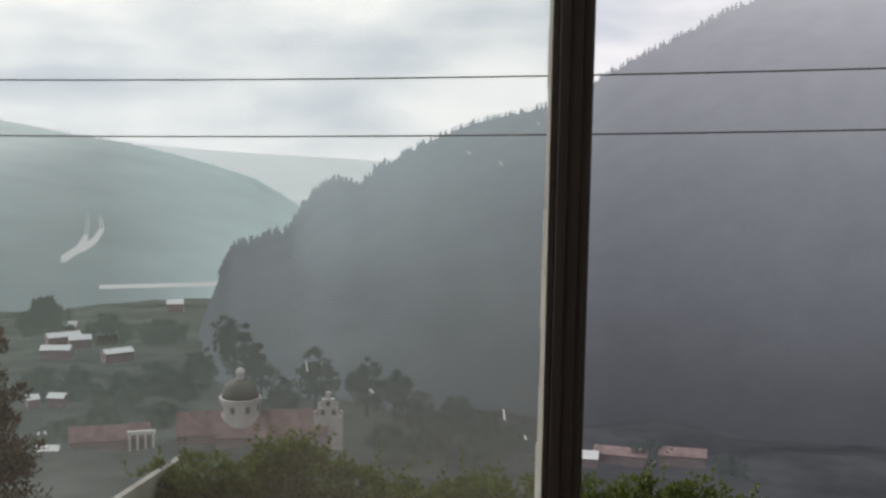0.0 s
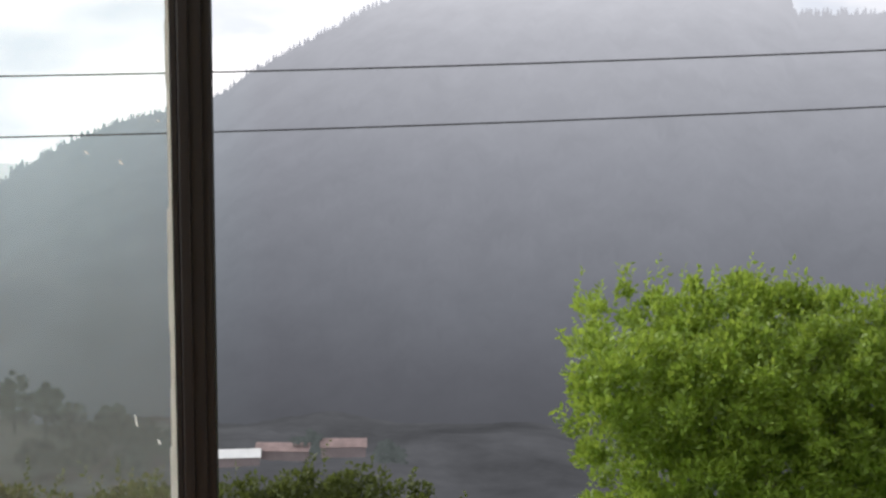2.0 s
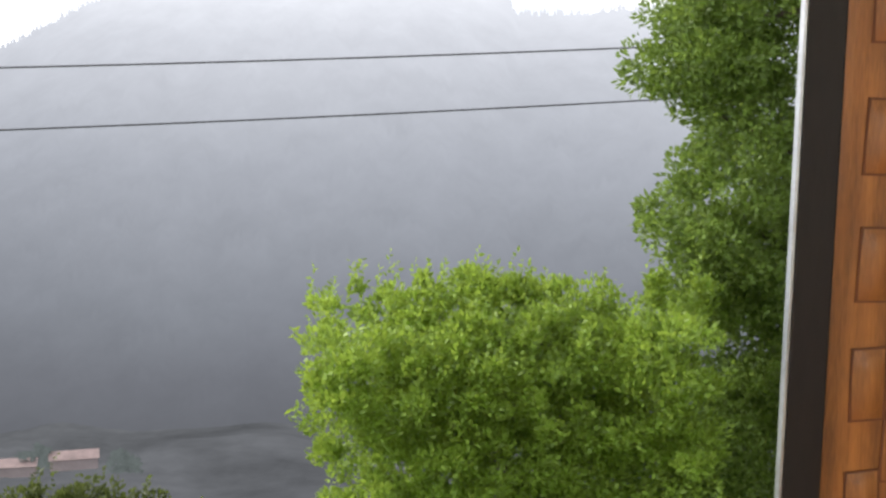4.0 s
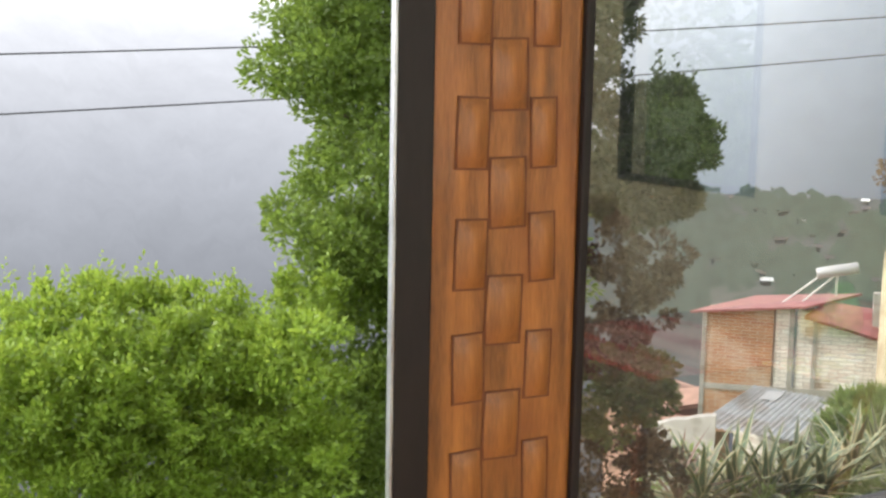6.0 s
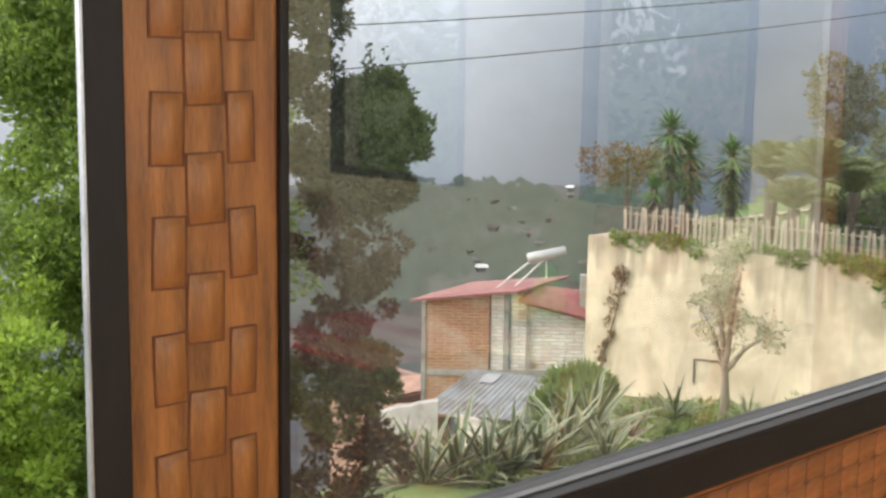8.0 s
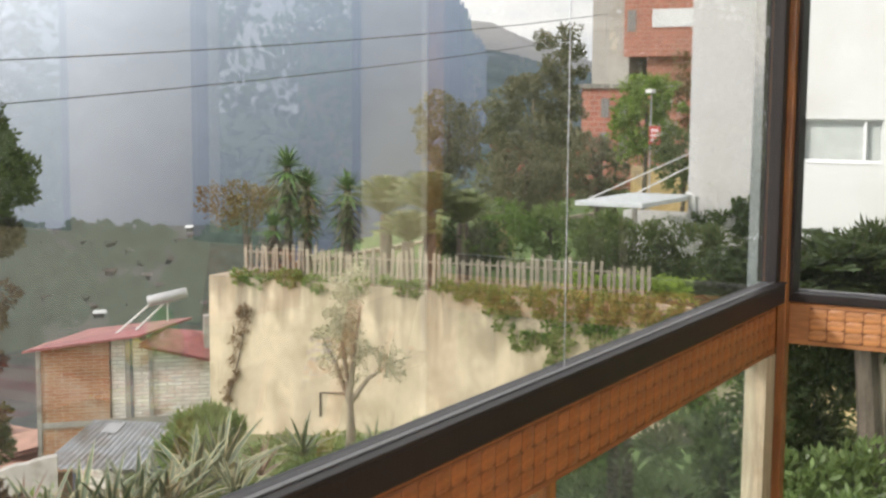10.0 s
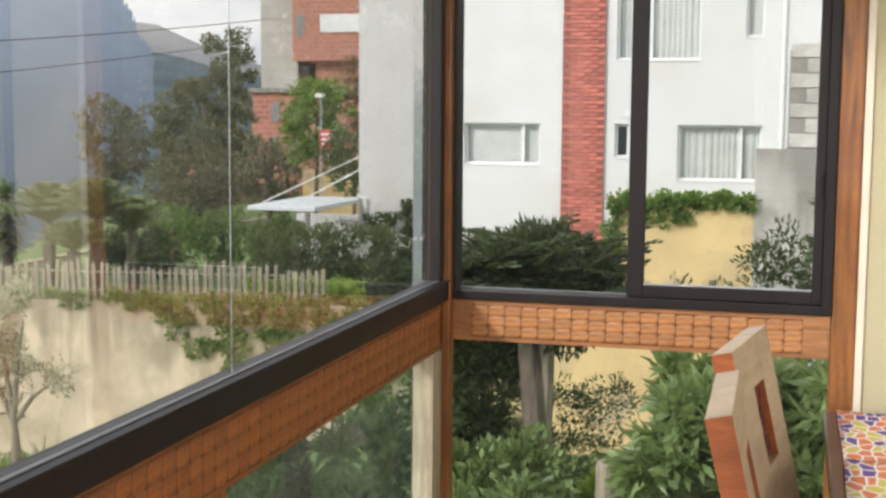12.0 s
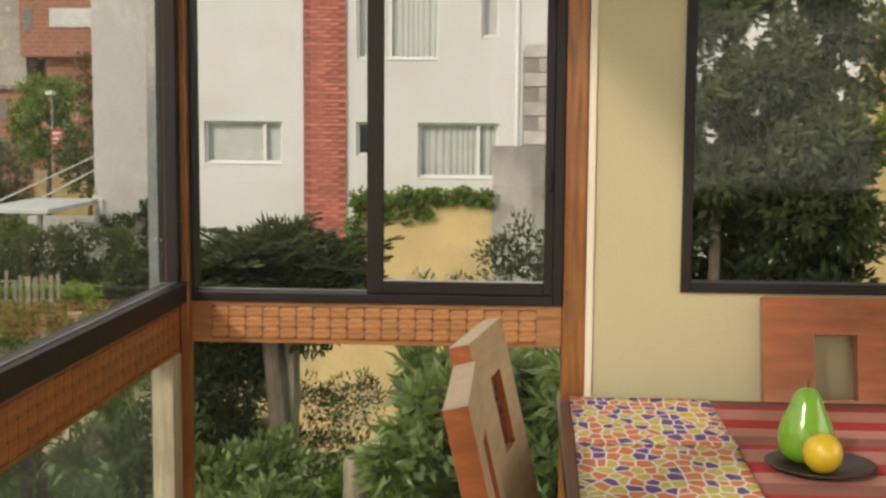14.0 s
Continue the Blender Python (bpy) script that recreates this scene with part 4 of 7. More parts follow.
part("latch", Shape().box(WB - 0.016, WB - 0.004, -0.066, -0.055, 1.30, 1.36, 0.003), DARK_METAL, sa)
part("outer_lip", Shape().box(WB + 0.03, WB + 0.05, 0.437, 0.917, 1.0125, 1.016, 0.0005), DARK_LIP, w)
for y0, y1, dx in ((-0.0485, 0.392, 0.008), (0.41, 0.917, 0.04)):
    g = part("pane", pane_shape("x", WB + dx, y0, y1, 1.016, 2.97), [GLASS_SHORT, CLEAR], w)
    g.visible_shadow = False
g = part("pane", pane_shape("x", WB + 0.03, -0.09, 0.93, 0.05, 0.868), [GLASS_SHORT, CLEAR], w)
g.visible_shadow = False
part("low_sill", Shape().box(WB, WB + 0.08, -0.092, 0.94, 0, 0.05, 0.004), WOOD_POST, w)

p = thing("window_post", (WB, -0.13, 0), "chipped orange wooden post beside the cream wall", "post", kind="structure")
part("wood", Shape().box(WB - 0.004, WB + 0.1, -0.1635, -0.1005, 0, 3.0, 0.005), WOOD_POST, p)
part("trim", Shape().box(WB - 0.010, WB + 0.1, -0.1835, -0.164, 0, 3.0, 0.003), PLASTER_TRIM, p, "thin cream trim strip")

# ---- table and chairs ----
t = thing("dining_table", (2.7, -0.6, 0), "long dark wooden dining table under cloths", "table")
part("tabletop", Shape().box(1.95, 3.375, -1.15, -0.085, 0.718, 0.756, 0.006), TABLE_WOOD, t)
part("apron", Shape().box(2.05, 3.3, -1.07, -0.165, 0.63, 0.7175, 0.004), TABLE_WOOD, t)
for x in (2.05, 3.25):
    for y in (-1.07, -0.23):
        part("leg", Shape().box(x, x + 0.065, y, y + 0.065, 0, 0.63, 0.006), TABLE_WOOD, t)


def cloth(name, x0, x1, y0, y1, z, mat, label, category, sag=0.0015, turn=0.0):
    s = Shape()
    n = 14
    cx, cy = (x0 + x1) / 2, (y0 + y1) / 2
    ids = {}
    for side, dz in (("top", 0.003), ("low", 0.0)):
        for i in range(n + 1):
            for j in range(n + 1):
                x, y = x0 + (x1 - x0) * i / n - cx, y0 + (y1 - y0) * j / n - cy
                x, y = x * math.cos(turn) - y * math.sin(turn), x * math.sin(turn) + y * math.cos(turn)
                ids[side, i, j] = len(s.v)
                w_ = sag * abs(noise.noise(Vector(((cx + x) * 7, (cy + y) * 7, z))))
                s.v.append((cx + x, cy + y, z + dz + (w_ if side == "top" else 0)))
    for i in range(n):
        for j in range(n):
            s.f.append((ids["top", i, j], ids["top", i + 1, j], ids["top", i + 1, j + 1], ids["top", i, j + 1]))
            s.f.append((ids["low", i, j + 1], ids["low", i + 1, j + 1], ids["low", i + 1, j], ids["low", i, j]))
    for i in range(n):
        for a, b in (((i, 0), (i + 1, 0)), ((i + 1, n), (i, n)), ((0, i + 1), (0, i)), ((n, i), (n, i + 1))):
            s.f.append((ids["low", *a], ids["low", *b], ids["top", *b], ids["top", *a]))
    s.mi = [0] * len(s.f)
    ob = part(name, s, mat, smooth=True)
    return tagged(ob, label, category)


cloth("table_runner", 1.98, 3.368, -1.10, -0.475, 0.757, RUNNER, "striped red and pink woven cloth on the table", "tablecloth")
tagged(cloth("placemat", 2.868, 3.365, -0.482, -0.118, 0.7615, MOSAIC, "white cloth placemat printed with orange, yellow and violet mosaic", "placemat", 0.003), group="placemats")
tagged(cloth("placemat", 2.33, 2.872, -0.470, -0.112, 0.7655, MOSAIC, "white cloth placemat printed with mosaic, overlapping its neighbour", "placemat", 0.003, radians(-1.0)), group="placemats")

di = tagged(part("dish", Shape().lathe((2.72, -0.625, 0.7615), [(0.05, 0.0), (0.08, 0.003), (0.112, 0.014), (0.116, 0.017), (0.110, 0.018), (0.078, 0.008), (0.002, 0.007)], 36), DARK_DISH, smooth=True), "shallow dark wooden dish on the striped cloth", "dish")
pr = thing("pear", (2.757, -0.602, 0.771), "large glossy green pear standing on the dish", "fruit")
prof = [(0.012, 0.0), (0.04, 0.004), (0.056, 0.022), (0.061, 0.048), (0.057, 0.075), (0.046, 0.10), (0.035, 0.125), (0.028, 0.145), (0.019, 0.156), (0.006, 0.161)]
part("body", Shape().lathe((2.757, -0.602, 0.770), prof, 28), PEAR_GREEN, pr, smooth=True)
part("stem", Shape().tube([(2.757, -0.602, 0.929), (2.758, -0.604, 0.938), (2.762, -0.606, 0.946)], [0.004, 0.003, 0.0035], 7), PEAR_STEM, pr)
prof = [(0.008, 0.0), (0.024, 0.006), (0.037, 0.022), (0.041, 0.042), (0.037, 0.062), (0.024, 0.077), (0.010, 0.083), (0.002, 0.085)]
tagged(part("lemon", Shape().lathe((2.668, -0.618, 0.770), prof, 24), LEMON, smooth=True), "ripe yellow lemon beside the green pear", "fruit")


def chair(at, turn, label, carved=True):
    """Chair with a reclining panel back that has a carved slot; its origin is under the middle of the seat, it faces -y."""
    c = thing("dining_chair", (0, 0, 0), label, "chair", "chairs round the table")
    part("seat", Shape().box(-0.21, 0.21, -0.22, 0.20, 0.43, 0.465, 0.008), CHAIR_WOOD, c)
    lean = Matrix.Translation((0, 0.185, 0.44)) @ Matrix.Rotation(radians(-13), 4, "X")
    z1 = 0.60
    for nm, x0, x1, zl, zh, dy in (("side_panel", -0.19, -0.0548, -0.05, z1, 0.022), ("side_panel", 0.0548, 0.19, -0.05, z1, 0.022), ("top_rail", -0.0547, 0.0547, z1 - 0.10, z1 - 0.0002, 0.0218), ("lower_panel", -0.0547, 0.0547, -0.05, 0.33, 0.0218)):
        bk = part(nm, Shape().box(x0, x1, -dy, dy, zl, zh, 0.0008, m=lean), [CHAIR_WOOD, CHAIR_FACE], c, "orange-red wood with a beige sheen painted on its face" if carved else "")
        # Broad and top faces take the painted sheen, the edges plain wood.
        for f in bk.data.polygons:
            f.material_index = 1 if carved and (abs(f.normal.y) > 0.7 or f.normal.z > 0.7) else 0
    if carved:
        s = Shape().box(-0.0545, 0.0545, -0.004, 0.004, 0.3305, z1 - 0.1005, m=lean)
        for k in range(3):
            z = 0.345 + k * 0.055
            for sx in (-1, 1):
                pts = [lean @ Vector((sx * (0.050 - 0.042 * f), 0, z + 0.030 * math.sin(math.pi * f))) for f in np.linspace(0, 1, 8)]
                s.tube(pts, [0.008 + 0.006 * math.sin(math.pi * f) for f in np.linspace(0, 1, 8)], 8)
        part("carving", s, CHAIR_CARVING, c, "dark red carved splat", True)
    for x in (-0.185, 0.145):
        for y in (-0.20, 0.15):
            part("leg", Shape().box(x, x + 0.04, y, y + 0.04, 0, 0.43, 0.004), CHAIR_WOOD, c)
    c.matrix_basis = pose(*at, 0, 0, turn)
    for o in c.children:
        o.matrix_parent_inverse = Matrix()
    return c


chair((2.285, -0.204, 0), 0.5, "red-brown wooden chair with a carved slot back, pulled to the table")
chair((2.79, -0.207, 0), -9.0, "red-brown wooden chair with a carved slot back, slightly turned")
chair((3.145, -0.820, 0), -90.0, "red-brown wooden chair between the table end and the cream wall", False)
chair((2.95, -1.75, 0), 170.0, "red-brown wooden chair on the far side of the table")

# ---- ground and far country ----
def lines(fine0, fine1, step, far):
    a = list(np.arange(fine0, fine1 + 0.01, step))
    lo, hi, d = [], [], step
    while (hi[-1] if hi else fine1) < far:
        d *= 1.35
        hi.append((hi[-1] if hi else fine1) + d)
        lo.append((lo[-1] if lo else fine0) - d)
    return lo[::-1] + a + hi


gx = sorted(lines(-24, 60, 1.0, 4500) + [20.74, 20.90])
gy = lines(-24, 60, 1.0, 4500)
s = Shape()
for x in gx:
    for y in gy:
        inside = -4.0 < x < 4.2 and -5 < y < 1.6
        bump = 0.10 * noise.noise(Vector((x * 0.5, y * 0.5, 0))) + 0.05 * noise.noise(Vector((x * 1.7, y * 1.7, 3)))
        s.v.append((x, y, garden_height(x, y) + (bump if abs(x - 20.8) > 0.3 and not inside else 0) - (0.6 if inside else 0)))
ny = len(gy)
for i in range(len(gx) - 1):
    for j in range(ny - 1):
        k = i * ny + j
        s.f.append((k, k + ny, k + ny + 1, k + 1))
s.mi = [0] * len(s.f)
part("ground", s, GRASS, kind="structure", smooth=True)


def slope(name, ridge, r_top, r_base, el_base, mat, label, rough=0.05, rows=26, step=0.12):
    """A far hillside from its foot to its skyline."""
    az0, az1 = ridge[0][0], ridge[-1][0]
    n = int(abs(az1 - az0) / step)
    s = Shape()
    for i in range(n + 1):
        az = az0 + (az1 - az0) * i / n
        el = np.interp(az, [p[0] for p in ridge], [p[1] for p in ridge])
        for j in range(rows + 1):
            f = j / rows
            r = r_base + (r_top - r_base) * f
            low, top = polar(az, el_base, r_base), polar(az, el, r_top)
            q = low.lerp(top, f)
            k = noise.noise(Vector((az * 0.9, f * 9, r_top * 0.01))) + 0.6 * noise.noise(Vector((az * 4.1, f * 30, 1.0)))
            d = polar(az, 0, 1) - Vector((0, 0, 1.5))
            q += d * (k * r_top * 0.02 * math.sin(math.pi * min(1, f * 1.02)))
            if f > 0.97:
                q.z += r_top * 0.0028 * rough * 10 * (noise.noise(Vector((az * 7, 2, r_top))) + 0.5 * noise.noise(Vector((az * 23, 5, r_top))))
            s.v.append(tuple(q))
    m = rows + 1
    for i in range(n):
        for j in range(rows):
            k = i * m + j
            s.f.append((k, k + 1, k + m + 1, k + m))
    s.mi = [0] * len(s.f)
    return tagged(part(name, s, mat, smooth=True, label=label, kind="structure"), category="hill")


FAR_RIDGE = [(104, -11.5), (107.5, -9.6), (109.5, -8.1), (110.7, -7.1), (112.1, -6.1), (113.4, -5.35), (115.2, -4.75), (117.1, -4.22), (119.3, -3.67), (121, -3.42), (122.5, -3.1), (124.2, -2.75), (132, -1.5), (160, 1.0), (200, 2.0)]
MOUNTAIN = [(28.2, 2.2), (28.9, 3.6), (29.6, 5.2), (36.5, 7.0), (46, 6.5), (54, 5.5), (60, 3.4), (68.3, 2.5), (71, 2.2), (73.6, 2.1), (74.2, 2.9), (78, 4.4), (86, 4.2), (90.5, 3.1), (92.5, 2.25), (94.4, 1.2), (96.4, 0.15), (98, -0.75), (99.0, -1.6), (100.2, -2.0), (103.4, -2.75), (105.5, -3.6), (106.8, -4.3), (107.4, -4.7), (108.1, -5.2), (108.6, -5.8), (109.0, -5.75), (109.7, -5.5), (110.5, -5.95), (111.0, -6.4), (111.45, -7.0), (111.8, -7.7), (112.6, -7.95), (113.5, -8.3), (114.3, -8.5), (114.8, -9.3), (115.2, -10.2), (115.7, -11.4), (116.3, -13.0), (117.2, -15.5)]
EAST_FAR = [(-20, 1.2), (5, 1.4), (20, 1.9), (23.5, 2.2), (26, 3.0), (28, 3.9), (31, 4.2)]
EAST_MID = [(-20, 0.2), (10, 0.8), (20, 1.3), (23.5, 1.7), (25.2, 2.0), (27, 2.5), (29.2, 2.9), (32, 3.0)]
PALE_RIDGE = [(100, -5.0), (106, -4.7), (109, -4.45), (112, -4.3), (115, -4.1), (118, -3.85), (123, -3.4), (130, -2.8)]
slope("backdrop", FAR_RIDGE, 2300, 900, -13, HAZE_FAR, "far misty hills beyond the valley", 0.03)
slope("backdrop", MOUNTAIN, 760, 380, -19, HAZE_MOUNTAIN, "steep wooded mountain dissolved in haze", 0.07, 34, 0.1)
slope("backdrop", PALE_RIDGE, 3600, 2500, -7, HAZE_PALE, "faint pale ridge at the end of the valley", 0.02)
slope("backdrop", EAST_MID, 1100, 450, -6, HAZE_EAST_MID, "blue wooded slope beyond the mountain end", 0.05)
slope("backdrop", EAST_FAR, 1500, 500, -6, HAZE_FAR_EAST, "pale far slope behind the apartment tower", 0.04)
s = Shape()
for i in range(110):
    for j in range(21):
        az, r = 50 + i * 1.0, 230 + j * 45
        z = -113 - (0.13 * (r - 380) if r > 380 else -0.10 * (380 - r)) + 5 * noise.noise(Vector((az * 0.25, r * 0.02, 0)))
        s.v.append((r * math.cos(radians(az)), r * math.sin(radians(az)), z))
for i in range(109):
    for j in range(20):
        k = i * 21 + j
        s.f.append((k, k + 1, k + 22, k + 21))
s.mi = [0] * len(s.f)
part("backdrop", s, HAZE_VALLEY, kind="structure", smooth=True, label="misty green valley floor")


def skyline_trees(ridge, r, az0, az1, n, h, mat, label):
    """Small ragged trees along a far skyline."""
    s = Shape()
    for i in range(n):
        az = az0 + (az1 - az0) * rng.uniform()
        el = np.interp(az, [p[0] for p in ridge], [p[1] for p in ridge])
        q = polar(az, el, r)
        hh = h * rng.uniform(0.4, 1.5)
        base = q - Vector((0, 0, hh * 0.5))
        pts, rad = [], []
        for k in range(6):
            pts.append(base + Vector((rng.normal() * hh * 0.05, rng.normal() * hh * 0.05, hh * k * 0.3)))
            rad.append(hh * (0.36 - 0.06 * k) * rng.uniform(0.5, 1.3) + 0.05)
        s.tube(pts, rad, 5)
    part("skyline_woods", s, mat, kind="stuff", label=label)


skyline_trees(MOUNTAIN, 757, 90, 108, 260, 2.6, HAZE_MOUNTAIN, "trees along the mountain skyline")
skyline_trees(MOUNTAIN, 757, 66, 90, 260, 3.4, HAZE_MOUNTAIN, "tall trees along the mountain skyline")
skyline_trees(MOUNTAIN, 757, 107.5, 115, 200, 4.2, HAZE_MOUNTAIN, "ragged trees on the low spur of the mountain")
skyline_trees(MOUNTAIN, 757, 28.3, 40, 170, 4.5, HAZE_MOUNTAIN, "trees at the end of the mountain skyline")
skyline_trees(FAR_RIDGE, 2296, 108, 126, 120, 3.5, HAZE_FAR, "trees on the far hills")

# ---- village in the valley ----
VR = 360.0


def floor_range(el):
    """How far off the valley floor lies under that elevation."""
    t = math.tan(radians(-el))
    r = 76.5 / (t - 0.1)
    return r if r <= 380 else min(1100.0, 65.1 / (t - 0.13))


def pv(az, el, r=VR):
    return polar(az, el, r)


def turned(az, c):
    """Local axes at a far place: x across the view to the right, y away."""
    a = radians(az)
    return Matrix.Translation(c) @ Matrix.Rotation(a - math.pi / 2, 4, "Z")


def gable(s, m, x0, x1, y0, y1, z0, z1, ridge, mi_wall=0, mi_roof=1):
    s.box(x0, x1, y0, y1, z0, z1, mi=mi_wall, m=m)
    o, ym = 0.4, (y0 + y1) / 2
    P = [m @ Vector(q) for q in ((x0 - o, y0 - o, z1), (x1 + o, y0 - o, z1), (x1 + o, ym, ridge), (x0 - o, ym, ridge), (x0 - o, y1 + o, z1), (x1 + o, y1 + o, z1))]
    s.poly([P[0], P[1], P[2], P[3]], mi_roof).poly([P[3], P[2], P[5], P[4]], mi_roof).poly([P[0], P[3], P[4]], mi_wall).poly([P[1], P[5], P[2]], mi_wall)


ch = thing("church", pv(113.5, -17.2), "old pink church with a grey dome in the misty valley", "church")
m = turned(113.5, pv(113.5, -17.2))
sh = Shape()
gable(sh, m, -22, 21, -3, 9, -6, 4.0, 9.5)
gable(sh, m, -11, 3, -8, 4, -6, 4.5, 9.0)
part("nave", sh, [CHURCH_WALL, CHURCH_ROOF], ch)
dc = pv(114.14, -15.4)
part("drum", Shape().lathe(dc - Vector((0, 0, 6)), [(5.6, 0), (5.6, 7.4), (6.1, 7.6), (6.1, 8.2)], 20), CHURCH_PALE, ch, "pale stucco drum")
part("dome", Shape().lathe(dc + Vector((0, 0, 2.2)), [(5.4 * math.cos(a), 5.6 * math.sin(a)) for a in np.linspace(0, 1.5, 9)], 20), CHURCH_DOME, ch, smooth=True)
part("lantern", Shape().lathe(dc + Vector((0, 0, 7.6)), [(1.2, 0), (1.2, 1.8), (1.5, 1.9), (0.9, 2.8), (0.1, 3.4)], 10), CHURCH_PALE, ch)
for k in range(8):
    a = k * math.pi / 4
    q = dc + Vector((5.62 * math.cos(a), 5.62 * math.sin(a), -0.6))
    part("drum_window", Shape().box(-0.15, 0.15, -0.6, 0.6, -1.0, 1.0, m=Matrix.Translation(q) @ Matrix.Rotation(a, 4, "Z")), ROOM_DARK, ch)
bf = pv(110.1, -16.6)
mb = turned(110.1, bf)
sh = Shape().box(-4.2, 4.2, -1.2, 1.2, -6, 4.0, m=mb).box(-3.0, 3.0, -1, 1, 4, 6.6, m=mb).box(-1.9, 1.9, -0.9, 0.9, 6.6, 9.2, m=mb).box(-0.7, 0.7, -0.7, 0.7, 9.2, 11.2, m=mb)
for x, z in ((-3.8, 4), (3.8, 4), (-2.5, 6.6), (2.5, 6.6)):
    sh.box(x - 0.4, x + 0.4, -0.5, 0.5, z, z + 1.5, m=mb)
part("bell_gable", sh, CHURCH_PALE, ch, "stepped white bell gable")
# Dark blocks on the gable give the shade of its bell openings.
for x, z in ((-1.6, 4.6), (1.6, 4.6), (0, 7.2)):
    part("bell_opening", Shape().box(x - 0.6, x + 0.6, -1.3, -1.21 if z < 4 else -1.02, z, z + 1.5, m=mb), ROOM_DARK, ch)

ar = thing("arcade_house", pv(118.9, -17.2), "low house with a white arcade and dull red roof", "house")
ma = turned(118.9, pv(118.9, -16.9))
sh = Shape()
gable(sh, ma, -18, 4, 0, 8, -4, 1.0, 4.6)
part("body", sh, [CHURCH_WALL, CHURCH_ROOF], ar)
for i in range(4):
    part("arch_pier", Shape().box(-1.9 + i * 2.2, -1.2 + i * 2.2, -0.9, -0.1, -4, 3.2, m=ma), SIGN_WHITE, ar)
part("arch_beam", Shape().box(-2.2, 5.8, -1.0, -0.1, 2.6, 3.6, m=ma), SIGN_WHITE, ar)


def far_house(az, el, w, d, h, roof, label):
    r = floor_range(el - 0.35)
    k = r / VR
    w, d, h = w * k, d * k, h * k
    c = pv(az, el, r)
    hs = thing("village_house", c, label, "house", "village houses")
    mm = turned(az + rng.uniform(-20, 20), c)
    sh = Shape()
    gable(sh, mm, -w / 2, w / 2, -d / 2, d / 2, -2 * k, h * 0.35, h * 0.8)
    part("body", sh, [CHURCH_WALL, roof], hs)


for az, el, wd in ((121.9, -12.2, 9), (121.2, -12.35, 6), (120.0, -12.2, 5.5), (122.2, -12.75, 8), (121.6, -11.75, 4), (119.6, -13.0, 8), (123.3, -14.8, 3), (122.2, -14.8, 4.5), (117.0, -10.95, 4.5), (122.9, -16.3, 3), (122.7, -17.0, 6)):
    far_house(az, el, wd, 5, 2.2, TIN_WHITE, "small house with a bright tin roof among trees")
far_house(98.6, -17.65, 14, 8, 2.6, TIN_WHITE, "long pale roofed building below the woods")
far_house(96.4, -17.45, 15, 8, 3.0, CHURCH_ROOF, "long pinkish roofed building below the woods")
far_house(93.6, -17.35, 13, 8, 3.4, CHURCH_ROOF, "pink walled building below the woods")


def far_road(pts, wdt, label):
    s = Shape()
    P = [polar(*p) for p in pts]
    for a, b in zip(P, P[1:]):
        d = (b - a).normalized()
        o = Vector((0, 0, wdt))
        s.poly([a - o, b - o, b + o, a + o])
        s.poly([a - o + d * 0.0 + Vector((2, 2, 0)), a + o + Vector((2, 2, 0)), b + o + Vector((2, 2, 0)), b - o + Vector((2, 2, 0))])
    tagged(part("road", s, HAZE_ROAD, kind="structure", label=label), category="road")


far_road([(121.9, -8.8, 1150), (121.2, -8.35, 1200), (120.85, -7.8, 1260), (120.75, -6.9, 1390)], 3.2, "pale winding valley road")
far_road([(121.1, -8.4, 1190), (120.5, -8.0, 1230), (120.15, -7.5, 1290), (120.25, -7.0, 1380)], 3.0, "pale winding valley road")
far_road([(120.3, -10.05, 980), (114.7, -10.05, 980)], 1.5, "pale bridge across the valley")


def far_tree(az, el_top, h, w, label, r=None):
    if r is None:
        r = floor_range(el_top - math.degrees(h / VR) * 0.9)
        h, w = h * r / VR, w * r / VR
    c = pv(az, el_top, r) - Vector((0, 0, h))
    tr = thing("valley_tree", c, label, "tree", "valley trees")
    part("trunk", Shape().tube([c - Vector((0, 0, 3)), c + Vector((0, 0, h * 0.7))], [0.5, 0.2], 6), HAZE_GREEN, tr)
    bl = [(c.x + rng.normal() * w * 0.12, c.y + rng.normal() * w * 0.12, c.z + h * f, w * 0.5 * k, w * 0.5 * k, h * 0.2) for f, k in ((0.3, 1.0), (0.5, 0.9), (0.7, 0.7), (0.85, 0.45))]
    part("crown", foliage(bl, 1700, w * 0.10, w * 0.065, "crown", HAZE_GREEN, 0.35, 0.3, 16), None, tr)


for az, el, h, w in ((114.4, -11.6, 17, 12), (113.2, -12.9, 12, 9), (115.9, -13.0, 12, 9), (110.7, -13.2, 16, 12), (108.3, -13.5, 15, 11), (107.0, -13.9, 15, 10), (112.3, -14.4, 10, 9), (116.6, -13.8, 10, 10), (106.0, -15.0, 12, 10), (104.2, -15.3, 11, 12), (102.6, -16.0, 8, 11), (101.2, -16.3, 8, 11), (118.0, -13.6, 9, 11), (119.6, -14.0, 9, 12), (121.2, -13.7, 8, 11), (122.8, -13.6, 9, 12), (120.6, -15.4, 8, 13), (122.0, -15.9, 8, 12), (117.6, -15.2, 7, 9), (95.3, -16.7, 7, 10), (91.5, -17.2, 7, 10), (105.2, -16.8, 7, 12), (107.4, -16.6, 7, 11), (103.4, -17.2, 6, 12), (119.9, -11.4, 8, 12), (117.7, -11.6, 7, 12), (122.6, -10.7, 10, 14)):
    far_tree(az, el, h, w, "dim broad tree in the valley mist", 372.0 if az < 115.6 and el > -14.6 else None)

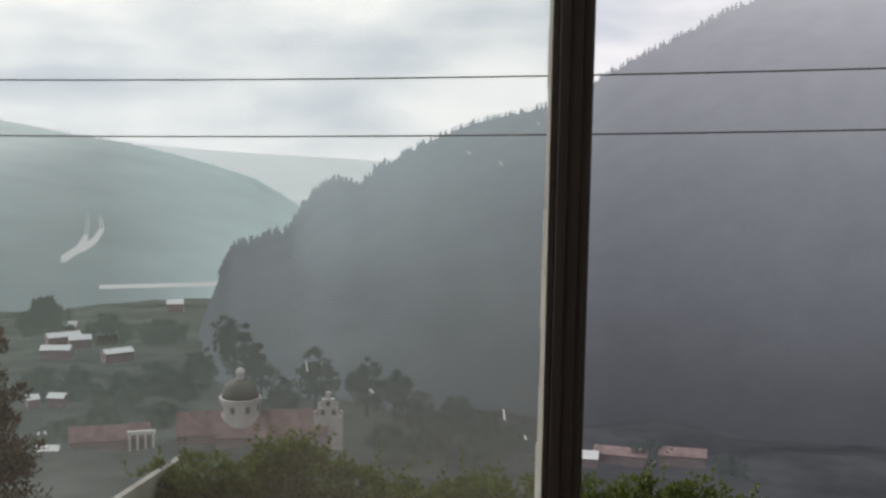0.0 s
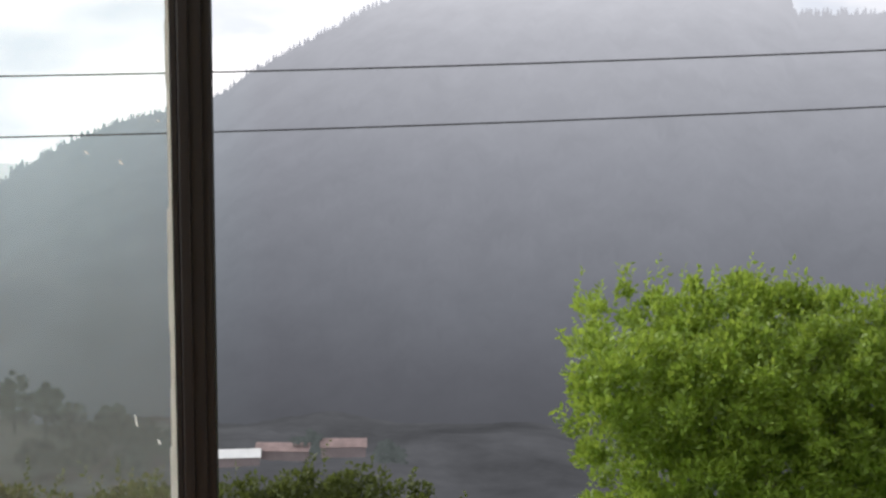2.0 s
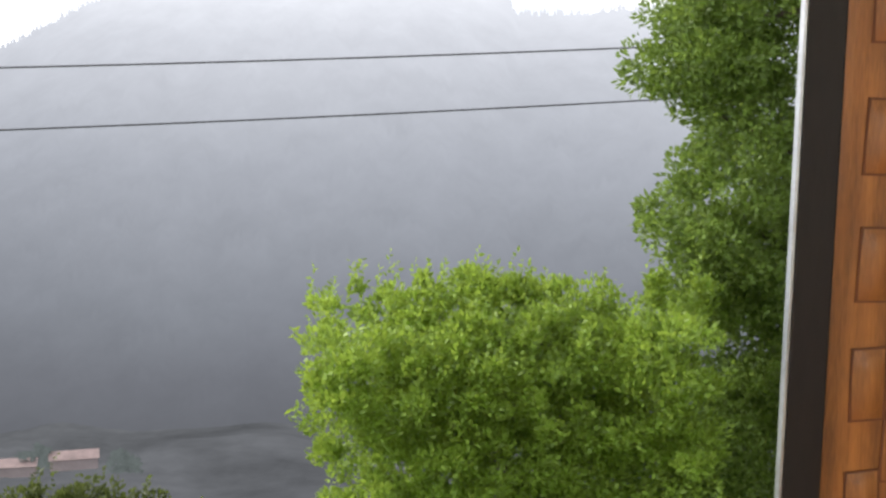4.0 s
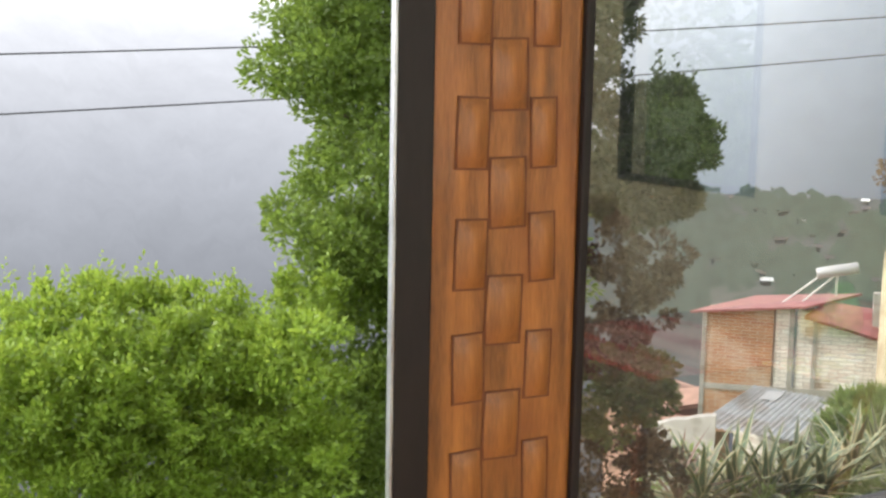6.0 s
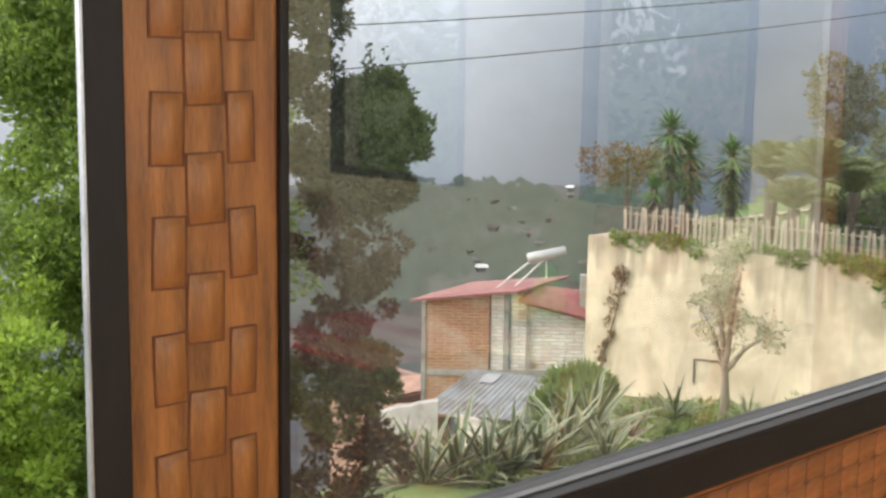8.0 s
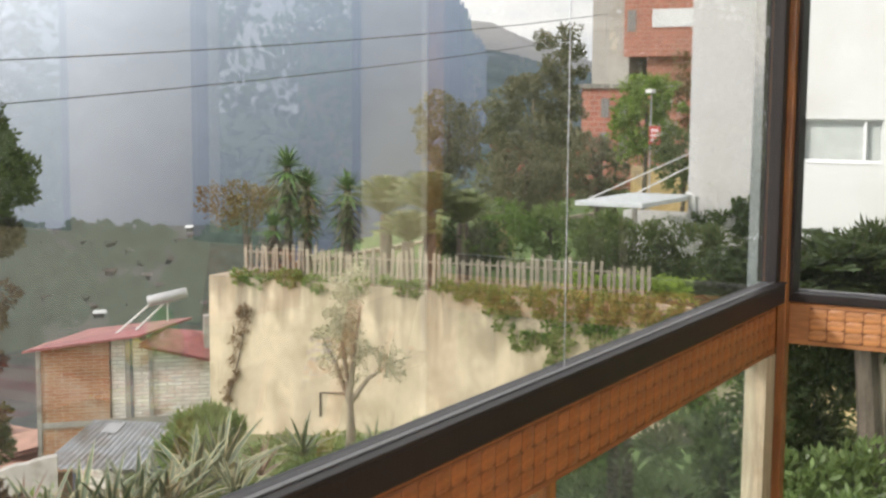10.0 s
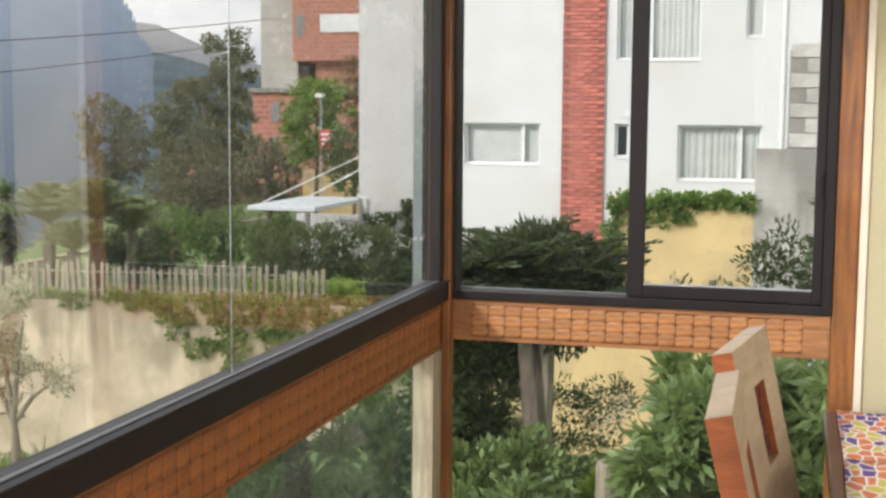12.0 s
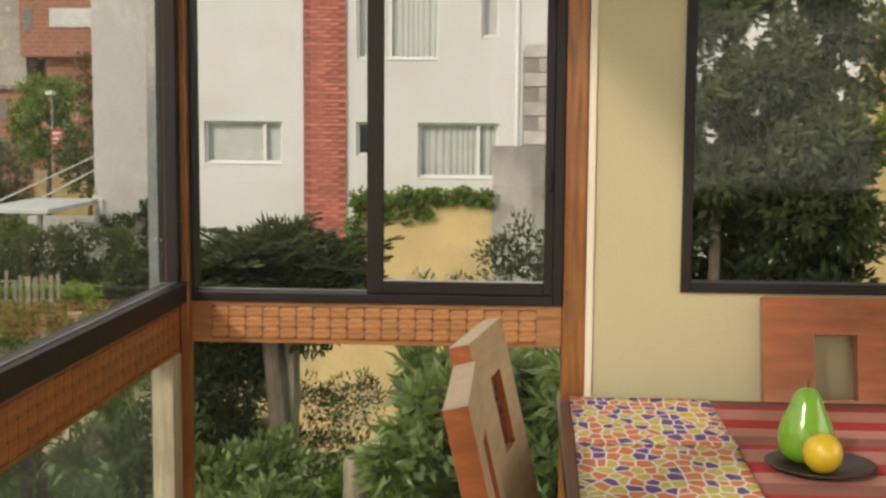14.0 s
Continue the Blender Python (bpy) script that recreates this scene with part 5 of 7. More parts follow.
# town on the slope seen past the yellow wall
for i in range(46):
    az, el = rng.uniform(38.5, 48.5), rng.uniform(-9.0, -5.3)
    r = 112 + 16.0 * (el + 14)
    c = polar(az, el, r)
    hs = thing("town_house", c, "small pale house on the misty town slope", "house", "town houses")
    mm = turned(az + rng.uniform(-25, 25), c)
    sh = Shape()
    wd = rng.uniform(0.35, 0.9)
    gable(sh, mm, -wd, wd, -1.0, 1.0, -0.7, 0.1, 0.45)
    part("body", sh, [TOWN_WALL, TIN_WHITE if i % 5 == 2 else TOWN_ROOF], hs)
for i in range(58):
    az, el = rng.uniform(38, 49.5), rng.uniform(-11.0, -4.9)
    r = 113 + 16.0 * (el - 0.9 + 14)
    far_tree(az, el, 4.5, 7, "dim tree on the misty town slope", r)
for az, el, r, zlow in ((43, -4.0, 330, -20),):
    s = Shape()
    for i in range(30):
        for j in range(12):
            a2, e2 = 37 + i * 0.6, -14 + j * 0.80
            q = polar(a2, e2 - 0.4 * abs(noise.noise(Vector((a2 * 0.3, j, 0)))), 120 + j * 13)
            s.v.append(tuple(q))
    for i in range(29):
        for j in range(11):
            k = i * 12 + j
            s.f.append((k, k + 1, k + 13, k + 12))
    s.mi = [0] * len(s.f)
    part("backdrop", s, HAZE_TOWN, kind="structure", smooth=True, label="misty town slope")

# ---- cables ----
for m_, z0, z1_, z2 in ((-0.04, 1.452, 0.0405, 0.00163), (-0.01, 0.905, 0.0454, 0.00149)):
    pts = [(x, 12 + m_ * x, z0 + z1_ * x + z2 * x * x) for x in np.linspace(-17, 26, 44)]
    c = part("power_cable", Shape().tube(pts, [0.0085] * len(pts), 6), CABLE, smooth=True)
    tagged(c, "thin black overhead power cable across the valley view", "cable", "overhead cables")

# ---- hedge and trees before the window ----


def trunk_shape(base, top, r0, r1, limbs, bend=0.1, seg=9):
    s = Shape()
    b, t_ = Vector(base), Vector(top)
    pts = [b.lerp(t_, f) + Vector((bend * math.sin(f * 5), bend * math.cos(f * 4), 0)) for f in np.linspace(0, 1, 7)]
    s.tube(pts, list(np.linspace(r0, r1, 7)), seg)
    for f, end in limbs:
        a = b.lerp(t_, f)
        e = Vector(end)
        mid = a.lerp(e, 0.5) + Vector((0, 0, 0.12 * (e - a).length))
        s.tube([a, mid, e], [r1 + (r0 - r1) * (1 - f) * 0.6, r1 * 0.7, r1 * 0.25], 7)
    return s


hd = thing("hedge_shrub", (3.0, 7.2, garden_height(3, 7.2)), "large clipped bright green shrub with upright shoots", "shrub")
bl = []
for az in np.arange(66.2, 81.2, 1.85):
    for el, d in ((-11.7, 8.3), (-13.6, 7.9), (-15.7, 7.7), (-18.4, 7.7), (-21.5, 7.8)):
        q = polar(az + rng.uniform(-0.3, 0.3), el + 0.055 * (81 - az) + rng.uniform(-0.3, 0.3), d + rng.uniform(-0.2, 0.2))
        bl.append((q.x, q.y, q.z, 0.26, 0.32, 0.26))
for az in np.arange(67.5, 80.5, 2.2):
    for el in (-13.5, -16.0, -18.5, -21.0):
        q = polar(az, el, 8.8)
        bl.append((q.x, q.y, q.z, 0.3, 0.3, 0.3))
part("leaves", foliage(bl, 105000, 0.048, 0.024, "leaves", HEDGE_LEAF, 0.36, 0.5, 18, 0.5, 700), None, hd)
q = polar(74, -20, 8.2)
part("trunk", trunk_shape((q.x, q.y, garden_height(q.x, q.y) - 0.2), (q.x, q.y, -0.2), 0.10, 0.04, [(0.5, polar(69, -14, 8.1)), (0.6, polar(78, -14, 8.1)), (0.7, polar(72, -12, 8.2))]), BARK, hd)

tt = thing("tall_tree", (5.0, 8.0, garden_height(5, 8)), "tall leafy tree with dense green crown and dark gaps", "tree")
base = polar(57.5, -20, 9.4)
part("trunk", trunk_shape((base.x, base.y, garden_height(base.x, base.y) - 0.2), (base.x, base.y, 3.2), 0.17, 0.06, [(0.35, polar(63, -7, 9.3)), (0.5, polar(65, -2, 9.3)), (0.6, polar(52, -4, 9.5)), (0.75, polar(64, 2, 9.3)), (0.45, polar(51, -9, 9.5)), (0.8, polar(54, 4, 9.4)), (0.3, polar(50.5, -14, 9.5))]), BARK, tt)
LIT = [(66.6, 2.6, .34), (64.4, 3.5, .42), (67.0, 0.3, .32), (65.2, 0.8, .40), (62.8, 1.4, .42), (65.6, -1.4, .34), (63.5, -2.2, .42), (65.5, -4.4, .24), (66.9, -6.4, .24), (64.3, -5.2, .40), (62.3, -4.4, .42), (66.3, -7.8, .32), (64.5, -8.3, .40), (62.5, -8.6, .42), (65.4, -10.4, .34), (63.2, -11.4, .38), (61.6, -6.5, .40), (61.5, -12.6, .40), (62.8, -14.8, .42), (64.4, -14.6, .30), (61.2, -17.0, .45), (63.5, -18.0, .45), (59, 3, .5), (58, -2, .5), (57.5, -8, .5), (58.5, -14, .5), (66.6, -16.5, .4), (65.5, -19.5, .4), (61, 6, .5), (65, 6.5, .4), (57, 6.5, .5)]
bl = [(*polar(a - 0.35, e, 9.0 + rng.uniform(-0.25, 0.3)), r, r, r * 0.92) for a, e, r in LIT]
bl += [(*polar(a - 1.0, e, 9.7), r * 0.95, r * 0.95, r * 0.9) for a, e, r in LIT]
part("crown", foliage(bl, 120000, 0.052, 0.027, "crown", TREE_LEAF, 0.40, 0.25, 20, 0.35), None, tt)
# Right side of the crown: its shade comes from the darker leaf colour.
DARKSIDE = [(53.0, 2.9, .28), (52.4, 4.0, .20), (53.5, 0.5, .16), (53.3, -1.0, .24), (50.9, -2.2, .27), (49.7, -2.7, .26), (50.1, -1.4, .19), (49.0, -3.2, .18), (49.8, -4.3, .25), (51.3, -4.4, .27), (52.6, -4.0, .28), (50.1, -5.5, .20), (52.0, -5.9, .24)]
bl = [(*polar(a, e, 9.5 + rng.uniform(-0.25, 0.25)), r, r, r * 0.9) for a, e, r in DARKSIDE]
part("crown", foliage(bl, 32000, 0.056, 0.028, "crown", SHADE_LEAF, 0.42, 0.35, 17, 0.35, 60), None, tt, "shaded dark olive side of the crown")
SPARSE = [(52.2, -8.2, .32), (50.6, -8.6, .30), (49.7, -9.4, .18), (51.2, -10.6, .28), (52.6, -11.8, .28), (51.4, -16.8, .32), (50.2, -17.2, .26), (50.8, -19.6, .36), (52.6, -19.8, .4)]
bl = [(*polar(a, e, 9.4 + rng.uniform(-0.25, 0.25)), r, r, r * 0.75) for a, e, r in SPARSE]
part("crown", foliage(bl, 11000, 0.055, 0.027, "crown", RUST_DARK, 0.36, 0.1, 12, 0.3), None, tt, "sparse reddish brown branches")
bl = [(*polar(a, e, 9.2), r, r, r * 0.8) for a, e, r in ((51.7, -13.4, .30), (51.0, -14.0, .24), (52.6, -14.4, .34))]
part("crown", foliage(bl, 9000, 0.054, 0.03, "crown", OLIVE_LEAF, 0.40, 0.2, 16, 0.45), None, tt)

# creepers over the garden parapet below
pw = tagged(part("garden_parapet", Shape().box(-6.36, 0.0, 12.45, 12.7, -9, -3.15), shader("dark_green_wall", (0.05, 0.075, 0.06), 0.9, 0.3, 1, 20, 0.3), kind="structure", label="dark mossy garden wall"), category="wall")
part("garden_parapet", Shape().box(-6.45, -6.37, 7.5, 12.7, -8, -2.98), CONCRETE, kind="structure", label="pale concrete garden wall edge")
cr = thing("creeper", (-3, 12.5, -3), "green creeper hanging over the garden wall", "creeper")
bl = []
for az in np.arange(89.8, 118.0, 1.15):
    top = np.interp(az, [89.5, 91, 93.3, 96, 98.5, 101, 104, 107, 109, 112.2, 114, 117, 118.5], [-19.7, -18.7, -18.1, -18.1, -18.9, -18.6, -18.7, -18.6, -17.9, -16.5, -17.4, -17.5, -18.2])
    q = polar(az, top - 1.3, 12.25 / math.sin(radians(az)))
    bl.append((q.x, q.y, q.z, 0.34, 0.34, 0.27))
    q = polar(az + 0.4, top - 2.7, 12.25 / math.sin(radians(az)))
    bl.append((q.x, q.y, q.z, 0.36, 0.36, 0.3))
part("leaves", foliage(bl, 40000, 0.065, 0.042, "leaves", CREEPER_LEAF, 0.45, 0.35, 14, 0.4, 160), None, cr)
lt = thing("cypress", polar(125.2, -22, 20), "dark brownish conifer beside the village view", "tree")
c = polar(125.2, -22, 20)
part("trunk", Shape().tube([(c.x, c.y, c.z - 4), (c.x, c.y, c.z + 3.0)], [0.2, 0.05], 7), BARK, lt)
bl = [(c.x, c.y, 1.5 + 20 * math.tan(radians(e)), r, r, 0.7) for e, r in ((-13.2, .30), (-14.6, .52), (-16.4, .62), (-18.4, .7), (-20.5, .7))]
part("crown", foliage(bl, 9000, 0.10, 0.04, "crown", RUST_DARK, 0.4, 0.7, 22, 0.4), None, lt)

# ---- yellow retaining wall, fence and terrace ----
GW = 20.7


def wall_top(y):
    return np.interp(y, [4, 8.2, 12, 17.6], [-1.80, -1.87, -1.95, -2.04])


s = Shape()
ys = np.linspace(3.0, 17.55, 60)
for y in ys:
    for j in range(18):
        z = -6.2 + (wall_top(y) + 6.2) * j / 17
        s.v.append((GW + 0.02 * noise.noise(Vector((y * 0.8, z * 0.8, 0))), y, z))
for i in range(59):
    for j in range(17):
        k = i * 18 + j
        s.f.append((k, k + 1, k + 19, k + 18))
        s.mi.append(0)
for i in range(59):
    a, b = s.v[i * 18 + 17], s.v[i * 18 + 35]
    s.poly([a, (a[0] + 0.28, a[1], a[2]), (b[0] + 0.28, b[1], b[2]), b])
s.poly([(GW, 17.55, -6.2), (GW + 0.28, 17.55, -6.2), (GW + 0.28, 17.55, -2.04), (GW, 17.55, -2.04)])
s.box(GW + 0.02, 42, 17.56, 17.8, -9, -2.05)
tagged(part("garden_wall", s, YELLOW_WALL, kind="structure", label="tall yellow rendered retaining wall with dark stains"), category="wall")
# drain pipe and a dry climbing stem
dp = thing("drain_pipe", (GW - 0.04, 14.6, -4.6), "small rusty pipe bent along the yellow wall", "pipe")
part("pipe", Shape().tube([(GW - 0.04, 14.85, -4.75), (GW - 0.04, 14.85, -4.25), (GW - 0.04, 14.3, -4.2), (GW - 0.04, 13.9, -4.22)], [0.018] * 4, 7), BARK, dp)
cs = thing("dry_climber", (GW - 0.05, 17.0, -5.3), "dry brown climber on the yellow wall", "climber")
part("stem", Shape().tube([(GW - 0.03, 17.45, -5.4), (GW - 0.03, 17.2, -4.5), (GW - 0.03, 16.95, -3.7), (GW - 0.03, 16.75, -2.9)], [0.02, 0.018, 0.014, 0.01], 6), BARK, cs)
part("leaves", foliage([(GW - 0.08, 16.85, -3.0, 0.1, 0.16, 0.25), (GW - 0.08, 16.98, -3.5, 0.1, 0.12, 0.25), (GW - 0.08, 17.08, -4.0, 0.08, 0.10, 0.25), (GW - 0.08, 17.2, -4.5, 0.08, 0.08, 0.25), (GW - 0.08, 16.75, -2.75, 0.1, 0.14, 0.15)], 1000, 0.06, 0.04, "leaves", RUST_LEAF, 0.5, 0.1, 12), None, cs)

fe = thing("picket_fence", (GW + 0.25, 12.5, -2.0), "old weathered picket fence along the wall top", "fence")
pk = Shape()
pk.box(-0.012, 0.012, -0.034, 0.034, 0, 0.64)
pk.poly([(-0.012, -0.034, 0.64), (0.012, -0.034, 0.64), (0.012, 0, 0.70), (-0.012, 0, 0.70)]).poly([(-0.012, 0.034, 0.64), (-0.012, 0, 0.70), (0.012, 0, 0.70), (0.012, 0.034, 0.64)])
pm = pk.data("picket", PICKET)
y = 16.95
while y > 7.9:
    ob = part("picket", pm, None, fe)
    k = 1.12 + 0.10 * math.sin(y * 2.1) + rng.uniform(-0.12, 0.14)
    ob.matrix_basis = Matrix.Translation((GW + 0.22 + rng.uniform(-0.02, 0.02), y, wall_top(y) - 0.06)) @ Matrix.Rotation(radians(rng.uniform(-3.5, 3.5)), 4, "X") @ Matrix.Diagonal((1, rng.uniform(0.8, 1.15), k, 1))
    ob.matrix_parent_inverse = fe.matrix_basis.inverted()
    y -= rng.uniform(0.118, 0.158)
for z in (0.18, 0.52):
    part("rail", Shape().tube([(GW + 0.26, yy, wall_top(yy) + z) for yy in np.linspace(7.9, 17.0, 9)], [0.02] * 9, 5), PICKET, fe)

iv = thing("wall_creeper", (GW, 10, -1.9), "green creeper trailing over the yellow wall top", "creeper")
bl = [(GW + 0.02, yy, wall_top(yy) + rng.uniform(-0.02, 0.08), 0.12, 0.22, 0.12 + 0.05 * rng.uniform()) for yy in np.arange(8.0, 17.2, 0.33) if rng.uniform() < (1.0 if yy < 12 or yy > 15.0 else 0.6)]
bl += [(GW - 0.06, yy, wall_top(yy) - dz, 0.08, 0.26, 0.2) for yy in np.arange(5.0, 11.2, 0.35) for dz in np.arange(0.15, np.interp(yy, [5, 8, 9.5, 11.2], [2.2, 1.6, 1.2, 0.3]), 0.32) if rng.uniform() < 0.72]
part("leaves", foliage(bl, 17000, 0.085, 0.06, "leaves", IVY_LEAF, 0.5, 0.0, 9, 0.3), None, iv)
bl = [(GW + 0.6 + rng.uniform(0, 1.4), yy, -1.72 + rng.uniform(-0.1, 0.1), 0.5, 0.4, 0.24) for yy in np.arange(4.5, 9.6, 0.45)]
ge = thing("ground_cover", (GW + 1, 7, -2), "low bright green planting behind the wall", "planting", kind="stuff")
part("leaves", foliage(bl, 9000, 0.09, 0.06, "leaves", HEDGE_LEAF, 0.5, 0.4, 12, 0.4), None, ge)


def blade(length, width, droop, edge=True):
    """A long pointed leaf with a channel, growing along +x and bending down."""
    s = Shape()
    n = 6
    cols = (-1, -0.72, 0, 0.72, 1) if edge else (-1, 0, 1)
    for i in range(n + 1):
        f = i / n
        w_ = width * 0.5 * (0.55 + 0.9 * f if f < 0.4 else 0.91 * (1 - ((f - 0.4) / 0.6) ** 1.6) + 0.0) + 0.001
        x, z = length * f, -droop * length * f * f
        for c in cols:
            s.v.append((x, c * w_, z + abs(c) * w_ * 0.45))
    m = len(cols)
    for i in range(n):
        for j in range(m - 1):
            k = i * m + j
            s.f.append((k, k + m, k + m + 1, k + 1))
            s.mi.append(1 if edge and j in (0, m - 2) else 0)
    return s


def rosette(name, at, n, length, meshes, label, category, group, e0=15, e1=85, top=0.0, parent=None):
    """A tuft of blades round a point."""
    th = parent or thing(name, at, label, category, group)
    for i in range(n):
        f = i / n
        el = e0 + (e1 - e0) * f + rng.uniform(-6, 6)
        az = i * 137.5 + rng.uniform(-12, 12)
        ob = part("blade", meshes[int(rng.integers(len(meshes)))], None, th)
        k = length * rng.uniform(0.8, 1.15)
        ob.matrix_basis = Matrix.Translation(Vector(at) + Vector((0, 0, top))) @ Matrix.Rotation(radians(az), 4, "Z") @ Matrix.Rotation(radians(-el), 4, "Y") @ Matrix.Scale(k, 4)
        ob.matrix_parent_inverse = th.matrix_basis.inverted()
    return th


AG = [blade(1, 0.115, d).data("blade", [AGAVE_GREEN, AGAVE_CREAM], True) for d in (0.1, 0.22, 0.32)]
AR = [blade(1, 0.07, d, False).data("blade", [AGAVE_RED], True) for d in (0.15, 0.3)]
for az, el, d, size, red in ((47.9, -18.9, 13.6, 0.75, 0), (46.5, -18.6, 13.9, 0.8, 0), (45.1, -18.5, 14.0, 0.75, 0), (43.9, -18.2, 14.3, 0.8, 0), (42.6, -18.0, 14.6, 0.75, 0), (41.4, -17.2, 15.4, 0.8, 0), (40.3, -16.6, 16.6, 0.85, 0), (38.4, -16.4, 17.2, 0.5, 1), (36.5, -15.2, 18.6, 0.55, 0), (49.0, -18.9, 13.6, 0.7, 1), (39.6, -17.6, 15.0, 0.6, 0), (33.2, -15.2, 18.5, 0.45, 0)):
    q = polar(az, el, d)
    zg = garden_height(q.x, q.y)
    rosette("agave", (q.x, q.y, min(q.z, zg + 0.3) if abs(q.z - zg) < 0.9 else zg), 22, size * 1.2, AR if red else AG, "spiky reddish agave on the grass" if red else "spiky cream-edged agave on the grass", "agave", "agaves in the garden", 18, 86)

# low planting and grass tufts under the wall
gp = thing("garden_planting", (16, 13, -4), "mixed low green garden plants on the slope", "planting", kind="stuff")
bl = []
for i in range(70):
    az, d = rng.uniform(30, 50), rng.uniform(13.5, 23)
    q = polar(az, 0, d)
    if q.x < 20.2:
        bl.append((q.x, q.y, garden_height(q.x, q.y) + 0.1, rng.uniform(0.25, 0.6), rng.uniform(0.25, 0.6), rng.uniform(0.1, 0.28)))
part("leaves", foliage(bl, 16000, 0.10, 0.045, "leaves", SHRUB_LEAF, 0.5, 0.7, 10, 0.3), None, gp)
for az, el, d, r in ((41.0, -14.2, 21.0, 0.40), (40.4, -14.4, 21.0, 0.40), (41.8, -15.2, 20.0, 0.38)):
    q = polar(az, el, d)
    sh = thing("garden_shrub", (q.x, q.y, garden_height(q.x, q.y)), "feathery green shrub by the wall foot", "shrub", "shrubs by the wall")
    part("leaves", foliage([(q.x, q.y, q.z, r, r, r * 0.7)], 2600, 0.16, 0.04, "leaves", SHRUB_LEAF, 0.5, 0.7, 26, 0.3), None, sh)
    part("stem", Shape().tube([(q.x, q.y, garden_height(q.x, q.y) - 0.1), (q.x, q.y, q.z)], [0.05, 0.03], 6), BARK, sh)

q = polar(34.35, -15.66, 19.0)
zg = garden_height(q.x, q.y)
gt = thing("pollard_tree", (q.x, q.y, zg), "small pruned tree with pale new leaves on the lawn", "tree")
top = 1.5 + 19 * math.tan(radians(-12.6))
part("trunk", trunk_shape((q.x, q.y, zg - 0.1), (q.x, q.y, top - 0.1), 0.105, 0.045, [(0.9, (q.x + 0.1, q.y - 0.6, top + 0.4)), (0.95, (q.x, q.y + 0.25, top + 1.2)), (0.95, (q.x, q.y - 0.2, top + 1.3)), (0.9, (q.x, q.y + 0.5, top + 0.7))], 0.03), BARK_PALE, gt)
bl = [(q.x, q.y + dy, top + dz, 0.26, 0.26, 0.3) for dy, dz in ((0.15, 1.2), (-0.15, 0.8), (0.35, 0.7), (-0.6, 0.45), (0.1, 0.35), (0.0, 1.6))]
part("crown", foliage(bl, 4200, 0.055, 0.03, "crown", BLOSSOM_LEAF, 0.55, 0.5, 12, 0.15), None, gt)

# yuccas and palms on the terrace
YU = [blade(1, 0.15, d, False).data("blade", [YUCCA_LEAF], True) for d in (0.05, 0.2)]
YD = [blade(1, 0.15, d, False).data("blade", [YUCCA_DRY], True) for d in (0.1, 0.3)]
for az, e_top, d, w_ in ((37.15, -1.7, 29, 0.56), (36.3, -2.6, 29.3, 0.56), (34.45, -2.75, 29, 0.56), (37.8, -4.3, 28.6, 0.42)):
    hd_ = polar(az, e_top, d) - Vector((0, 0, 0.45))
    zb = garden_height(hd_.x, hd_.y)
    yt = thing("yucca_tree", (hd_.x, hd_.y, zb), "yucca tree with a green crown over dry leaves", "yucca", "yuccas on the terrace")
    part("trunk", Shape().tube([(hd_.x, hd_.y, zb - 0.2), (hd_.x + 0.05, hd_.y, (zb + hd_.z) / 2), tuple(hd_)], [0.13, 0.10, 0.09], 8), BARK, yt)
    rosette("", tuple(hd_), 60, w_ * 0.9, YU, "", "", "", 0, 85, 0.0, yt)
    for k in range(7):
        rosette("", tuple(hd_ - Vector((0, 0, 0.12 + 0.17 * k))), 20, w_ * (1.2 - 0.05 * k), YD if k > 0 and k % 3 else YU, "", "", "", -36, 8, 0.0, yt)


def frond(s, base, d, length, droop, leaf, n=15):
    """A feather palm leaf: a bent rib with paired leaflets."""
    d = d.normalized()
    side = d.cross(Vector((0, 0, 1))).normalized()
    P = [base + d * length * f - Vector((0, 0, droop * length * f * f)) for f in np.linspace(0, 1, n)]
    for i in range(1, n):
        t_ = (P[i] - P[i - 1]).normalized()
        L = leaf * math.sin(math.pi * (0.15 + 0.8 * i / n))
        for sg in (-1, 1):
            tip = P[i] + (side * sg * 0.75 + t_ * 0.6 - Vector((0, 0, 0.25))).normalized() * L
            w_ = t_ * (length / n * 0.20)
            s.poly([P[i] - w_, tip, P[i] + w_])
    s.tube(P[::2], [0.015] * len(P[::2]), 4)


for az, el, d, r, n in ((30.7, -4.3, 26, 1.0, 34), (32.7, -4.4, 27.5, 1.0, 32), (29.2, -4.8, 26.5, 0.85, 28), (31.7, -5.6, 25.5, 0.75, 24)):
    c = polar(az, el, d)
    zb = garden_height(c.x, c.y)
    pt = thing("palm", (c.x, c.y, zb), "short palm with arching yellow-green fronds", "palm", "palms on the terrace")
    part("trunk", Shape().tube([(c.x, c.y, zb - 0.2), (c.x, c.y, c.z - 0.15)], [0.16, 0.13], 8), BARK, pt)
    for i in range(n):
        a, e = i * 2.4, radians(34 + 52 * (i / n))
        s = Shape()
        frond(s, c - Vector((0, 0, 0.15)), Vector((math.cos(a) * math.cos(e), math.sin(a) * math.cos(e), math.sin(e))), r * 1.35, 0.38, 0.42, 22)
        part("frond", s, PALM_LEAF, pt)


